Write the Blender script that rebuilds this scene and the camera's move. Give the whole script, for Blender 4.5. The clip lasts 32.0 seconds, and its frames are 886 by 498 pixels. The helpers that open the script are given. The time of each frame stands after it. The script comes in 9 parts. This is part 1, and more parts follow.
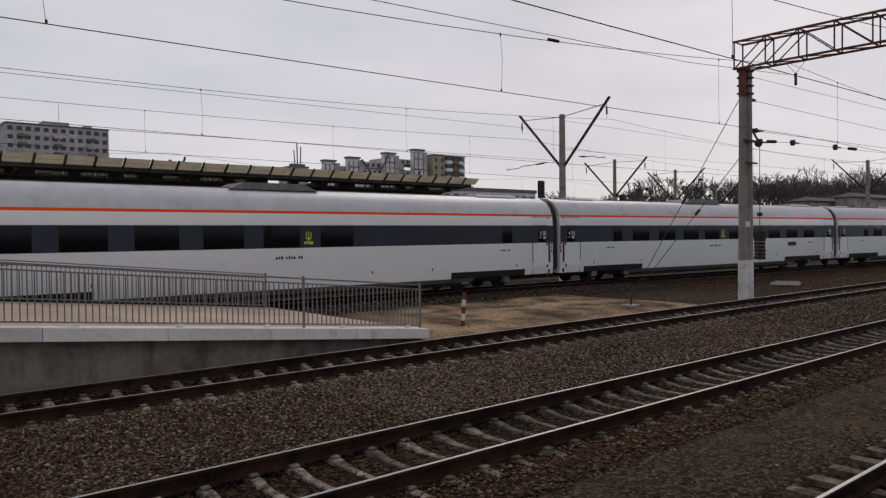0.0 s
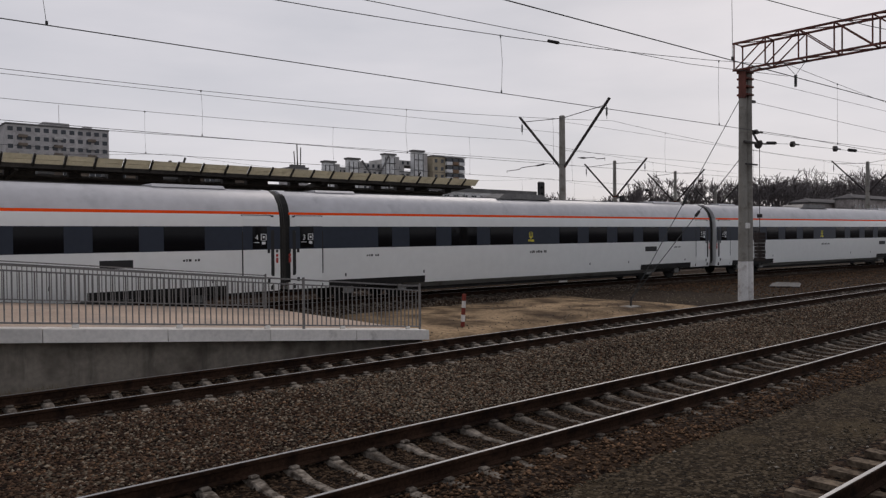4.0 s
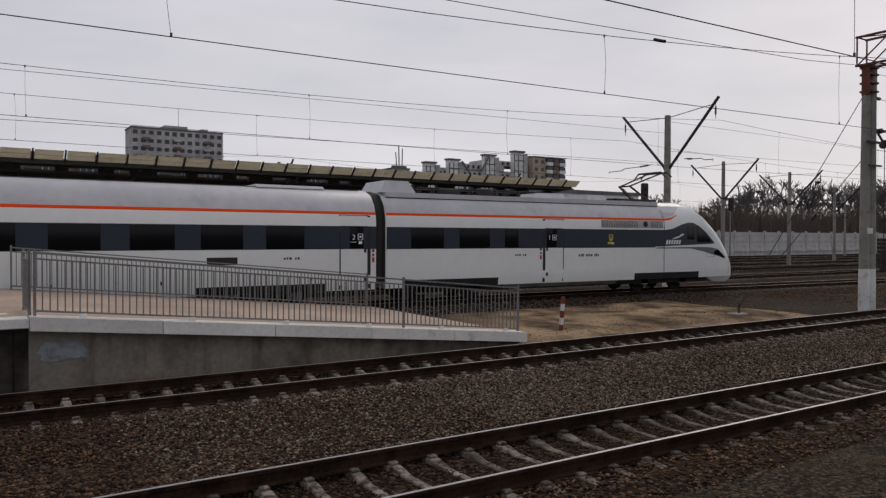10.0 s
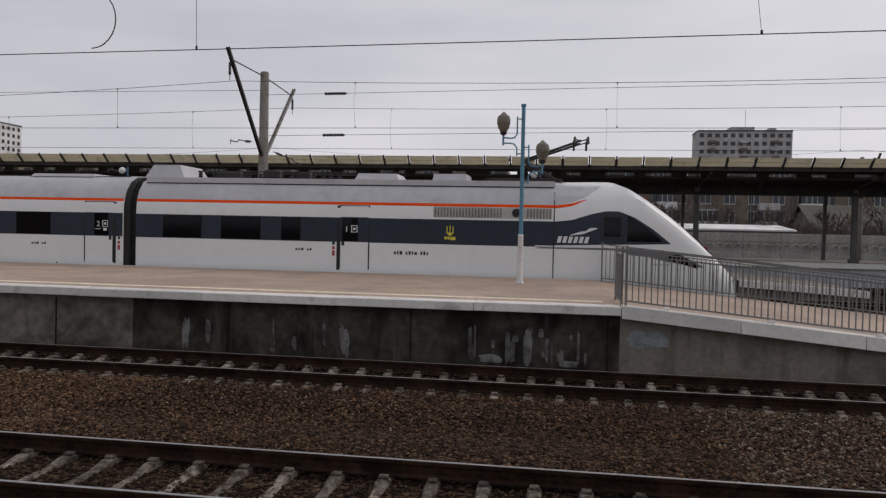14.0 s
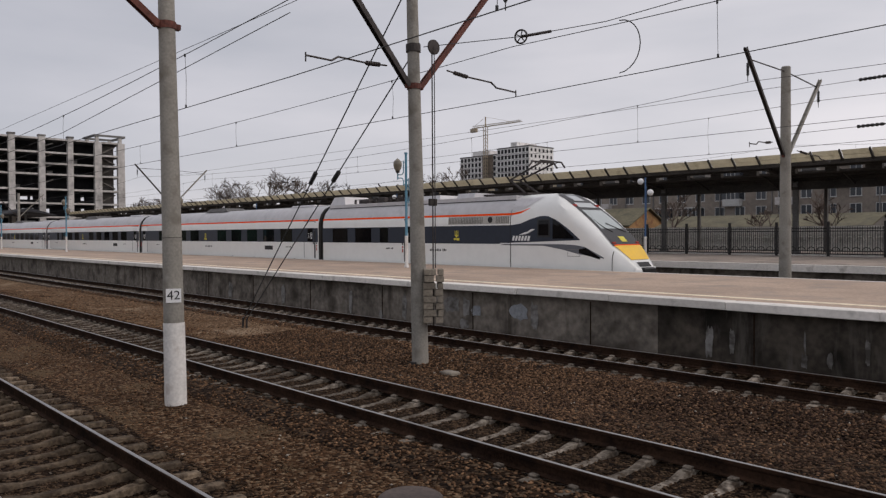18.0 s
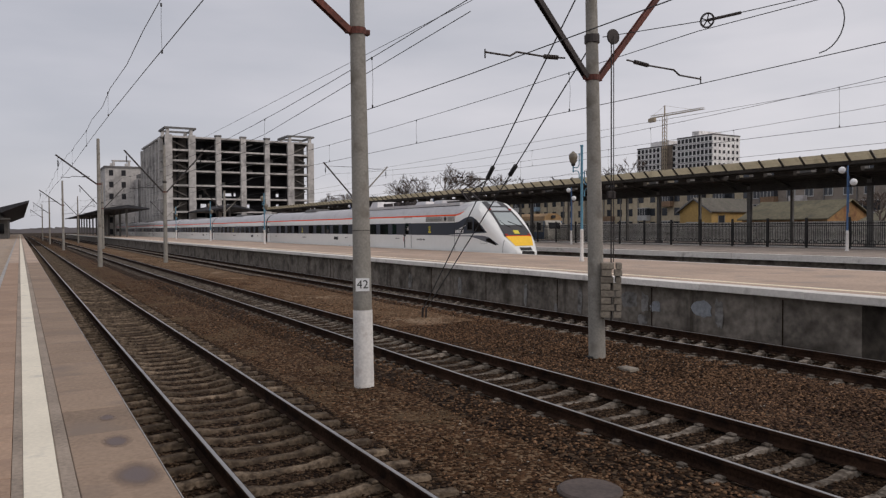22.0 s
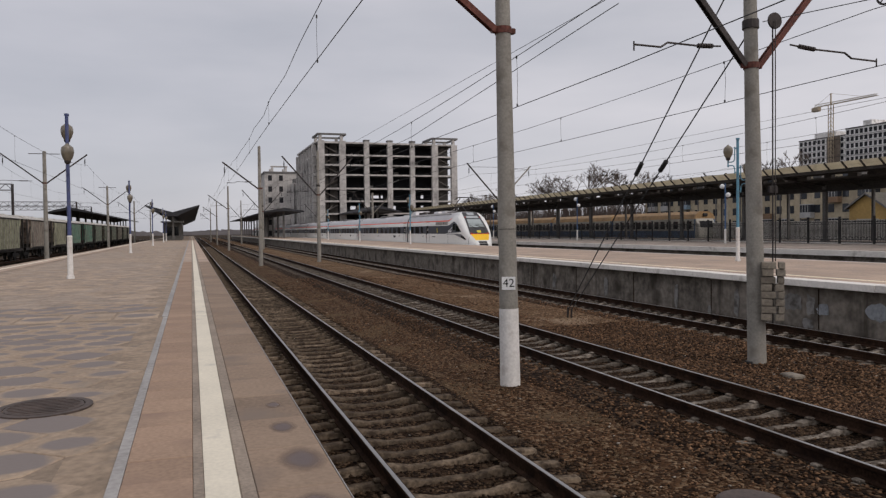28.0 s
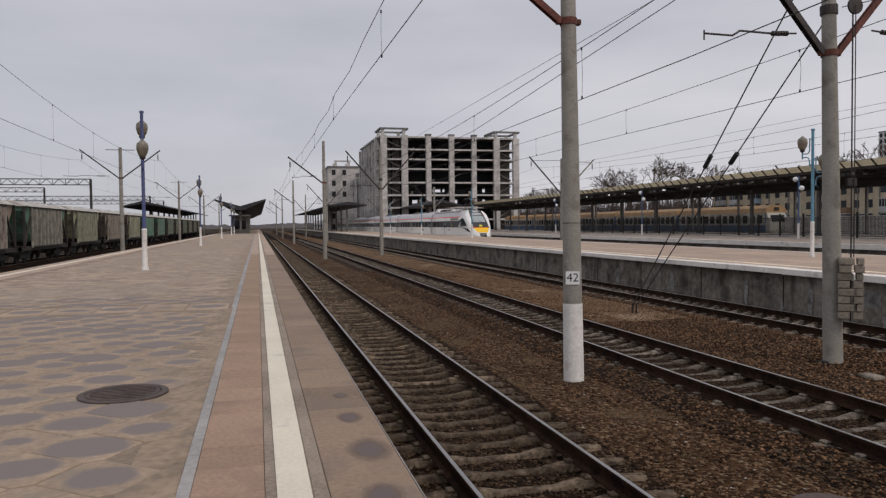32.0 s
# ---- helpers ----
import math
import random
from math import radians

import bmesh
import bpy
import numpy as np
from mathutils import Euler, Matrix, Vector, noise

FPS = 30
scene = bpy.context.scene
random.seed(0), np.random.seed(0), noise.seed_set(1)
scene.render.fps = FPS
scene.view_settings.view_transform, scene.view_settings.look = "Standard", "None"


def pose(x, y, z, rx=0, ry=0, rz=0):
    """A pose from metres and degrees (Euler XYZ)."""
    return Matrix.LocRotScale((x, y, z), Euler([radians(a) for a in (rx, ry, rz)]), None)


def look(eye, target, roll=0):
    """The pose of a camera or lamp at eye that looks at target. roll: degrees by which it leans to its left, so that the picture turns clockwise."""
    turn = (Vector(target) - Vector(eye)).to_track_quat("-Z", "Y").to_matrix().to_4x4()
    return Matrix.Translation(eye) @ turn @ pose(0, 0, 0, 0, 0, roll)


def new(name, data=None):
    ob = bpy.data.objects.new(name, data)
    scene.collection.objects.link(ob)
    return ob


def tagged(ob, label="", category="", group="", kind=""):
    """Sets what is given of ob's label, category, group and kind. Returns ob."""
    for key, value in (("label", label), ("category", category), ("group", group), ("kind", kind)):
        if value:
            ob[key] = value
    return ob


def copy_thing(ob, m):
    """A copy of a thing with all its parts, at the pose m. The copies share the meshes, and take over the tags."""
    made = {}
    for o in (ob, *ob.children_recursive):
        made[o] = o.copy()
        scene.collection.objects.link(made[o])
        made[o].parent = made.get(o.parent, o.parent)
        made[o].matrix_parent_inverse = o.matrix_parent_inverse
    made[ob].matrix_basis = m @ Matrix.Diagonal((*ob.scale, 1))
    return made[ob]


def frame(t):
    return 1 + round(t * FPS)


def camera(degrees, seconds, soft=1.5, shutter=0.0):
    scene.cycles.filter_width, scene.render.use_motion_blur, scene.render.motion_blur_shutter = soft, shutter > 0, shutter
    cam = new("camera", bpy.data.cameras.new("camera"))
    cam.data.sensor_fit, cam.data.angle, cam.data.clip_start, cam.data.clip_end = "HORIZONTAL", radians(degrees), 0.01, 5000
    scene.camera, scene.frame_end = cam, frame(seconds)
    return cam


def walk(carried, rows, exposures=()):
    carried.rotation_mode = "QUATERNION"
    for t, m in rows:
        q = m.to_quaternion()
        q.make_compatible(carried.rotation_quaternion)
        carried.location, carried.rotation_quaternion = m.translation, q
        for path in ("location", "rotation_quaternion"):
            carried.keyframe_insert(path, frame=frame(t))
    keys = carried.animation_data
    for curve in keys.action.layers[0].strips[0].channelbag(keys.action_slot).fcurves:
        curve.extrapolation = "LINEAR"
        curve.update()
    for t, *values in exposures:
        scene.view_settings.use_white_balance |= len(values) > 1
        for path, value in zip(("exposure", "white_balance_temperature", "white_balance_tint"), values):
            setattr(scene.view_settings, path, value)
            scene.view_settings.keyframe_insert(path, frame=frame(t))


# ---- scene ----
cam = camera(61.8, 32.0, soft=1.3)
PATH = [
    (0, (0.248, 0.456, 2.546), (6.732, 8.067, 2.360), -0.58),
    (0.5, (0.248, 0.457, 2.547), (6.742, 8.060, 2.368), -0.56),
    (1, (0.250, 0.459, 2.548), (6.742, 8.063, 2.372), -0.63),
    (1.5, (0.251, 0.459, 2.549), (6.741, 8.065, 2.385), -0.63),
    (2, (0.250, 0.457, 2.549), (6.744, 8.060, 2.395), -0.61),
    (2.5, (0.247, 0.454, 2.550), (6.748, 8.051, 2.388), -0.60),
    (3, (0.245, 0.451, 2.552), (6.715, 8.074, 2.366), -0.58),
    (3.5, (0.243, 0.450, 2.553), (6.727, 8.061, 2.380), -0.54),
    (5.5, (0.254, 0.460, 2.547), (6.739, 8.070, 2.376), -0.54),
    (6, (0.257, 0.460, 2.548), (6.714, 8.094, 2.367), -0.62),
    (6.5, (0.259, 0.460, 2.548), (6.694, 8.112, 2.341), -0.64),
    (7, (0.258, 0.459, 2.548), (6.695, 8.109, 2.362), -0.64),
    (7.5, (0.256, 0.456, 2.549), (6.660, 8.135, 2.380), -0.54),
    (8, (0.251, 0.453, 2.550), (6.639, 8.145, 2.372), -0.52),
    (8.5, (0.243, 0.448, 2.553), (6.637, 8.135, 2.401), -0.50),
    (9, (0.231, 0.438, 2.559), (6.552, 8.186, 2.408), -0.55),
    (9.5, (0.214, 0.421, 2.569), (6.235, 8.404, 2.410), -0.30),
    (10, (0.193, 0.397, 2.577), (5.610, 8.801, 2.418), 0.17),
    (10.5, (0.166, 0.374, 2.581), (4.772, 9.248, 2.395), 0.27),
    (11, (0.131, 0.361, 2.583), (4.154, 9.515, 2.426), 0.22),
    (11.5, (0.083, 0.362, 2.582), (3.531, 9.748, 2.447), 0.55),
    (12, (0.021, 0.368, 2.577), (2.922, 9.937, 2.445), 0.75),
    (12.5, (-0.045, 0.360, 2.566), (2.012, 10.145, 2.451), 1.07),
    (13, (-0.107, 0.343, 2.548), (0.805, 10.300, 2.410), 1.15),
    (13.5, (-0.153, 0.341, 2.529), (-0.442, 10.336, 2.384), 1.39),
    (14, (-0.172, 0.352, 2.521), (-1.691, 10.233, 2.298), 1.25),
    (14.5, (-0.170, 0.366, 2.526), (-2.711, 10.035, 2.315), 1.17),
    (15, (-0.165, 0.374, 2.538), (-3.940, 9.631, 2.322), 1.39),
    (15.5, (-0.163, 0.375, 2.550), (-4.891, 9.184, 2.326), 1.09),
    (17.5, (-0.338, 0.243, 2.593), (-7.506, 7.211, 2.340), -0.19),
    (18, (-0.336, 0.221, 2.601), (-7.641, 7.047, 2.393), -0.32),
    (18.5, (-0.329, 0.190, 2.610), (-7.817, 6.813, 2.359), -0.21),
    (19, (-0.319, 0.153, 2.615), (-8.072, 6.464, 2.366), -0.02),
    (19.5, (-0.305, 0.122, 2.611), (-8.285, 6.144, 2.367), -0.02),
    (20, (-0.290, 0.101, 2.602), (-8.470, 5.847, 2.332), -0.00),
    (20.5, (-0.279, 0.088, 2.594), (-8.610, 5.612, 2.317), -0.29),
    (21, (-0.274, 0.080, 2.591), (-8.749, 5.380, 2.308), -0.47),
    (21.5, (-0.273, 0.074, 2.590), (-8.873, 5.168, 2.290), -0.43),
    (22, (-0.278, 0.070, 2.589), (-8.957, 5.030, 2.309), -0.30),
    (22.5, (-0.289, 0.068, 2.587), (-9.074, 4.836, 2.273), -0.22),
    (23, (-0.304, 0.070, 2.582), (-9.181, 4.661, 2.239), -0.23),
    (23.5, (-0.316, 0.072, 2.577), (-9.273, 4.500, 2.175), -0.53),
    (24, (-0.322, 0.073, 2.573), (-9.357, 4.343, 2.219), -0.81),
    (24.5, (-0.322, 0.074, 2.570), (-9.452, 4.141, 2.247), -0.97),
    (25, (-0.319, 0.073, 2.569), (-9.512, 3.995, 2.231), -0.98),
    (25.5, (-0.314, 0.070, 2.569), (-9.561, 3.860, 2.200), -1.03),
    (27.5, (-0.316, 0.022, 2.564), (-9.732, 3.374, 2.253), -0.78),
    (28, (-0.315, 0.018, 2.563), (-9.781, 3.232, 2.301), -0.70),
    (28.5, (-0.314, 0.013, 2.562), (-9.834, 3.060, 2.268), -0.68),
    (29, (-0.313, 0.008, 2.561), (-9.884, 2.887, 2.238), -0.56),
    (29.5, (-0.314, 0.002, 2.562), (-9.907, 2.813, 2.283), -0.49),
    (30, (-0.316, -0.003, 2.563), (-9.951, 2.657, 2.253), -0.48),
    (30.5, (-0.320, -0.007, 2.565), (-9.970, 2.599, 2.263), -0.45),
    (31, (-0.325, -0.011, 2.565), (-9.992, 2.528, 2.248), -0.47),
    (31.5, (-0.329, -0.013, 2.563), (-10.009, 2.477, 2.242), -0.62),
    (32, (-0.331, -0.014, 2.561), (-10.028, 2.407, 2.226), -0.59),
]
EXPOSURES = [(0, -0.12, 6750, 16), (13, -0.08, 6750, 16), (17, 0.18, 6900, 16.5), (32, 0.20, 6950, 16.5)]
walk(cam, [(t, look(eye, target, roll)) for t, eye, target, roll in PATH], EXPOSURES)

# ---- overcast sky and a wide, weak sun ----
world = bpy.data.worlds.new("overcast_sky")
scene.world = world
world.use_nodes = True
wn, wl = world.node_tree.nodes, world.node_tree.links
wn.clear()
w_out, w_bg = wn.new("ShaderNodeOutputWorld"), wn.new("ShaderNodeBackground")
sky = wn.new("ShaderNodeTexSky")
sky.sky_type, sky.sun_disc, sky.sun_elevation, sky.sun_rotation = "NISHITA", False, radians(28), radians(60)
sky_dim = wn.new("ShaderNodeVectorMath"); sky_dim.operation = "SCALE"; sky_dim.inputs["Scale"].default_value = 0.10
wl.new(sky.outputs[0], sky_dim.inputs[0])
coord = wn.new("ShaderNodeTexCoord")
stretch = wn.new("ShaderNodeMapping"); stretch.inputs["Scale"].default_value = (1.2, 1.2, 5.0)
wl.new(coord.outputs["Generated"], stretch.inputs[0])
cloud = wn.new("ShaderNodeTexNoise"); cloud.inputs["Scale"].default_value, cloud.inputs["Detail"].default_value, cloud.inputs["Roughness"].default_value = 1.6, 5.0, 0.5
wl.new(stretch.outputs[0], cloud.inputs["Vector"])
shade = wn.new("ShaderNodeValToRGB")
shade.color_ramp.elements[0].position, shade.color_ramp.elements[0].color = 0.30, (0.585, 0.625, 0.685, 1)
shade.color_ramp.elements[1].position, shade.color_ramp.elements[1].color = 0.70, (0.80, 0.82, 0.87, 1)
wl.new(cloud.outputs["Fac"], shade.inputs[0])
# the cloud cover is thinner towards the sun's side of the sky
side = wn.new("ShaderNodeVectorMath"); side.operation = "DOT_PRODUCT"; side.inputs[1].default_value = (0.80, 0.60, 0.05)
wl.new(coord.outputs["Generated"], side.inputs[0])
thin = wn.new("ShaderNodeMapRange"); thin.inputs["From Min"].default_value, thin.inputs["From Max"].default_value = -1.0, 1.0
wl.new(side.outputs["Value"], thin.inputs["Value"])
depth = wn.new("ShaderNodeValToRGB")
depth.color_ramp.elements[0].color, depth.color_ramp.elements[1].color = (0.555, 0.585, 0.625, 1), (1.01, 1.005, 0.995, 1)
wl.new(thin.outputs[0], depth.inputs[0])
cover = wn.new("ShaderNodeVectorMath"); cover.operation = "MULTIPLY"
wl.new(shade.outputs[0], cover.inputs[0]); wl.new(depth.outputs[0], cover.inputs[1])
blend = wn.new("ShaderNodeMix"); blend.data_type = "RGBA"; blend.inputs[0].default_value = 0.93
wl.new(sky_dim.outputs[0], blend.inputs[6]); wl.new(cover.outputs[0], blend.inputs[7])
wl.new(blend.outputs[2], w_bg.inputs[0]); wl.new(w_bg.outputs[0], w_out.inputs[0])
w_bg.inputs[1].default_value = 1.0
sun = new("sun", bpy.data.lights.new("sun", "SUN"))
sun.data.energy, sun.data.angle, sun.data.color = 0.7, radians(25), (1.0, 0.96, 0.9)
sun.matrix_basis = look((60, 40, 60), (0, 0, 0))

# ---- tools ----
class Shape:
    """Collects faces of one mesh."""
    def __init__(self):
        self.v, self.f = [], []

    def add(self, verts, faces):
        n = len(self.v)
        self.v += [tuple(p) for p in verts]
        self.f += [tuple(i + n for i in f) for f in faces]
        return self

    def box(self, x0, x1, y0, y1, z0, z1, b=0.0):
        if b <= 0:
            return self.add([(x, y, z) for x in (x0, x1) for y in (y0, y1) for z in (z0, z1)],
                            [(0, 1, 3, 2), (4, 6, 7, 5), (0, 4, 5, 1), (2, 3, 7, 6), (0, 2, 6, 4), (1, 5, 7, 3)])
        ring = lambda z, d: [(x0 + d, y0 + d, z), (x1 - d, y0 + d, z), (x1 - d, y1 - d, z), (x0 + d, y1 - d, z)]
        v = ring(z0, b) + ring(z0 + b, 0) + ring(z1 - b, 0) + ring(z1, b)
        f = [(3, 2, 1, 0), (12, 13, 14, 15)]
        for r in range(3):
            f += [(4 * r + i, 4 * r + (i + 1) % 4, 4 * r + 4 + (i + 1) % 4, 4 * r + 4 + i) for i in range(4)]
        return self.add(v, f)

    def beam(self, p, q, w, h=None, up=(0, 0, 1)):
        """A bar of section w x h from p to q."""
        p, q, h = Vector(p), Vector(q), h or w
        d = (q - p).normalized()
        s = d.cross(Vector(up))
        s = d.cross(Vector((1, 0, 0))) if s.length < 1e-4 else s
        s.normalize()
        u = s.cross(d)
        c = [p + s * a * w / 2 + u * b * h / 2 for a, b in ((-1, -1), (1, -1), (1, 1), (-1, 1))]
        return self.add(c + [k + (q - p) for k in c], [(3, 2, 1, 0), (4, 5, 6, 7)] + [(i, (i + 1) % 4, 4 + (i + 1) % 4, 4 + i) for i in range(4)])

    def rod(self, p, q, r, r2=None, n=8, caps=True):
        p, q, r2 = Vector(p), Vector(q), r if r2 is None else r2
        d = (q - p).normalized()
        s = d.orthogonal().normalized()
        u = d.cross(s)
        a = [2 * math.pi * i / n for i in range(n)]
        v = [p + (s * math.cos(t) + u * math.sin(t)) * r for t in a] + [q + (s * math.cos(t) + u * math.sin(t)) * r2 for t in a]
        f = [(i, (i + 1) % n, n + (i + 1) % n, n + i) for i in range(n)]
        return self.add(v, f + ([tuple(range(n - 1, -1, -1)), tuple(range(n, 2 * n))] if caps else []))

    def tube(self, pts, r, n=6):
        """One bent pipe through the points, with shared rings at the bends."""
        pts = [Vector(p) for p in pts]
        d = (pts[1] - pts[0]).normalized()
        s = d.orthogonal().normalized()
        v = []
        for i, p in enumerate(pts):
            e = ((pts[min(i + 1, len(pts) - 1)] - pts[max(i - 1, 0)])).normalized()
            s = (s - e * s.dot(e)).normalized()
            u = e.cross(s)
            v += [p + (s * math.cos(2 * math.pi * k / n) + u * math.sin(2 * math.pi * k / n)) * r for k in range(n)]
        m = len(pts)
        f = [(j * n + i, j * n + (i + 1) % n, (j + 1) * n + (i + 1) % n, (j + 1) * n + i) for j in range(m - 1) for i in range(n)]
        return self.add(v, f + [tuple(range(n - 1, -1, -1)), tuple((m - 1) * n + i for i in range(n))])

    def lathe(self, rings, n=16, c=(0, 0, 0)):
        """rings: (radius, z) from bottom to top."""
        v = [(c[0] + r * math.cos(2 * math.pi * i / n), c[1] + r * math.sin(2 * math.pi * i / n), c[2] + z) for r, z in rings for i in range(n)]
        f = [(k * n + i, k * n + (i + 1) % n, (k + 1) * n + (i + 1) % n, (k + 1) * n + i) for k in range(len(rings) - 1) for i in range(n)]
        return self.add(v, f + [tuple(range(n - 1, -1, -1)), tuple((len(rings) - 1) * n + i for i in range(n))])

    def along(self, section, x0, x1):
        """A closed (y, z) section drawn out along x."""
        n = len(section)
        v = [(x, y, z) for x in (x0, x1) for y, z in section]
        return self.add(v, [tuple(range(n)), tuple(range(2 * n - 1, n - 1, -1))] + [(i + n, (i + 1) % n + n, (i + 1) % n, i) for i in range(n)])

    def plate(self, poly, lift, axis="z"):
        """A flat polygon given thickness: poly of (x, y, z), lift a vector."""
        n, lift = len(poly), Vector(lift)
        v = [Vector(p) for p in poly] + [Vector(p) + lift for p in poly]
        return self.add(v, [tuple(range(n - 1, -1, -1)), tuple(range(n, 2 * n))] + [(i, (i + 1) % n, n + (i + 1) % n, n + i) for i in range(n)])

    def grid(self, rows):
        """A sheet through rows of points."""
        n, m = len(rows), len(rows[0])
        return self.add([p for r in rows for p in r], [(i * m + j, i * m + j + 1, (i + 1) * m + j + 1, (i + 1) * m + j) for i in range(n - 1) for j in range(m - 1)])


def mesh_of(shape, name, material, smooth=False):
    me = bpy.data.meshes.new(name)
    me.from_pydata(shape.v, [], shape.f)
    bm = bmesh.new()
    bm.from_mesh(me)
    bmesh.ops.recalc_face_normals(bm, faces=bm.faces)
    bm.to_mesh(me)
    bm.free()
    me.materials.append(material)
    if smooth:
        me.shade_smooth()
        me.set_sharp_from_angle(angle=radians(35))
    return me


def part(name, shape, material, parent, label="", smooth=False):
    ob = new(name, mesh_of(shape, name, material, smooth))
    ob.parent = parent
    return tagged(ob, label)


def thing(name, label, category, group="", kind="", at=None):
    ob = new(name)
    ob.matrix_basis = at or Matrix()
    return tagged(ob, label, category, group, kind)


def solid(name, shape, material, label, category="", group="", kind="", smooth=False):
    return tagged(new(name, mesh_of(shape, name, material, smooth)), label, category, group, kind)


def piece(name, me, parent, x=0, y=0, z=0, rz=0):
    ob = new(name, me)
    ob.parent, ob.location, ob.rotation_euler = parent, (x, y, z), (0, 0, rz)
    return ob


# ---- materials ----
def surface(name, colour, rough=0.6, metal=0.0, spread=0.15, grain=20.0, blot=1.2, bump=0.15, dirt=None, dirt_amount=0.0, per_piece=0.0, islands=False, spec=0.5, streak=None, streak_amount=0.3, spot=None, spot_soft=0.04, spot_own=1.0):
    """A procedural surface: fine grain, broad blotches, optional dirt and a shade of its own for each piece."""
    m = bpy.data.materials.new(name)
    m.use_nodes = True
    nt = m.node_tree
    nd, lk = nt.nodes, nt.links
    bsdf = nd["Principled BSDF"]
    co = nd.new("ShaderNodeTexCoord")
    where = co.outputs["Object"]
    if per_piece:
        info = nd.new("ShaderNodeNewGeometry" if islands else "ShaderNodeObjectInfo")
        rnd = info.outputs["Random Per Island" if islands else "Random"]
        far = nd.new("ShaderNodeVectorMath"); far.operation = "SCALE"; far.inputs[0].default_value = (37.0, 17.0, 11.0)
        lk.new(rnd, far.inputs["Scale"])
        plus = nd.new("ShaderNodeVectorMath"); plus.operation = "ADD"
        lk.new(where, plus.inputs[0]); lk.new(far.outputs[0], plus.inputs[1])
        where = plus.outputs[0]

    def noise_of(scale, detail=4.0):
        t = nd.new("ShaderNodeTexNoise")
        t.inputs["Scale"].default_value, t.inputs["Detail"].default_value = scale, detail
        lk.new(where, t.inputs["Vector"])
        return t.outputs["Fac"]
    fine, broad = noise_of(grain, 6.0), noise_of(blot, 3.0)
    mix = nd.new("ShaderNodeMath"); mix.operation = "ADD"; lk.new(fine, mix.inputs[0]); lk.new(broad, mix.inputs[1])
    val = mix.outputs[0]
    lo, hi = 1 - 2.2 * spread, 1 + 2.2 * spread
    rng = nd.new("ShaderNodeMapRange"); rng.inputs["From Min"].default_value, rng.inputs["From Max"].default_value = 0.6, 1.4
    rng.inputs["To Min"].default_value, rng.inputs["To Max"].default_value = lo, hi
    lk.new(val, rng.inputs["Value"])
    factor = rng.outputs[0]
    if per_piece:
        pr = nd.new("ShaderNodeMapRange"); pr.inputs["To Min"].default_value, pr.inputs["To Max"].default_value = 1 - per_piece, 1 + per_piece
        lk.new(rnd, pr.inputs["Value"])
        mul = nd.new("ShaderNodeMath"); mul.operation = "MULTIPLY"; lk.new(factor, mul.inputs[0]); lk.new(pr.outputs[0], mul.inputs[1])
        factor = mul.outputs[0]
    tint = nd.new("ShaderNodeVectorMath"); tint.operation = "SCALE"; tint.inputs[0].default_value = colour
    lk.new(factor, tint.inputs["Scale"])
    out = tint.outputs[0]
    if dirt:
        dn = noise_of(blot * 2.3, 7.0)
        dr = nd.new("ShaderNodeMapRange"); dr.inputs["From Min"].default_value, dr.inputs["From Max"].default_value = 0.62 - 0.3 * dirt_amount, 0.78 - 0.2 * dirt_amount
        lk.new(dn, dr.inputs["Value"])
        dm = nd.new("ShaderNodeMix"); dm.data_type = "RGBA"; dm.inputs[7].default_value = (*dirt, 1)
        lk.new(dr.outputs[0], dm.inputs[0]); lk.new(out, dm.inputs[6])
        out = dm.outputs[2]
    if streak:
        run = nd.new("ShaderNodeMapping"); run.inputs["Scale"].default_value = (1.7, 1.7, 0.22)
        lk.new(where, run.inputs[0])
        sn = nd.new("ShaderNodeTexNoise"); sn.inputs["Scale"].default_value, sn.inputs["Detail"].default_value, sn.inputs["Roughness"].default_value = 1.1, 8.0, 0.65
        lk.new(run.outputs[0], sn.inputs["Vector"])
        sr = nd.new("ShaderNodeMapRange"); sr.inputs["From Min"].default_value, sr.inputs["From Max"].default_value = 0.70 - 0.3 * streak_amount, 0.80 - 0.2 * streak_amount
        lk.new(sn.outputs["Fac"], sr.inputs["Value"])
        sm = nd.new("ShaderNodeMix"); sm.data_type = "RGBA"; sm.inputs[7].default_value = (*streak, 1)
        lk.new(sr.outputs[0], sm.inputs[0]); lk.new(out, sm.inputs[6])
        out = sm.outputs[2]
    if spot:
        # a damp hollow in the middle of each worn block, with an uneven rim
        flat = nd.new("ShaderNodeMapping"); flat.inputs["Scale"].default_value = (1.12, 0.98, 0.0)
        lk.new(co.outputs["Object"], flat.inputs[0])
        ln = nd.new("ShaderNodeVectorMath"); ln.operation = "LENGTH"; lk.new(flat.outputs[0], ln.inputs[0])
        rim = noise_of(3.2, 3.0)
        wob = nd.new("ShaderNodeMath"); wob.operation = "MULTIPLY_ADD"; wob.inputs[1].default_value = 0.16
        lk.new(rim, wob.inputs[0]); lk.new(ln.outputs["Value"], wob.inputs[2])
        own = nd.new("ShaderNodeMapRange"); own.inputs["To Min"].default_value, own.inputs["To Max"].default_value = -0.17 * spot_own, 0.08 * spot_own
        lk.new(rnd, own.inputs["Value"])
        dif = nd.new("ShaderNodeMath"); dif.operation = "SUBTRACT"; lk.new(wob.outputs[0], dif.inputs[0]); lk.new(own.outputs[0], dif.inputs[1])
        wet = nd.new("ShaderNodeMapRange"); wet.inputs["From Min"].default_value, wet.inputs["From Max"].default_value = 0.325 + spot_soft / 2, 0.325 - spot_soft / 2
        lk.new(dif.outputs[0], wet.inputs["Value"])
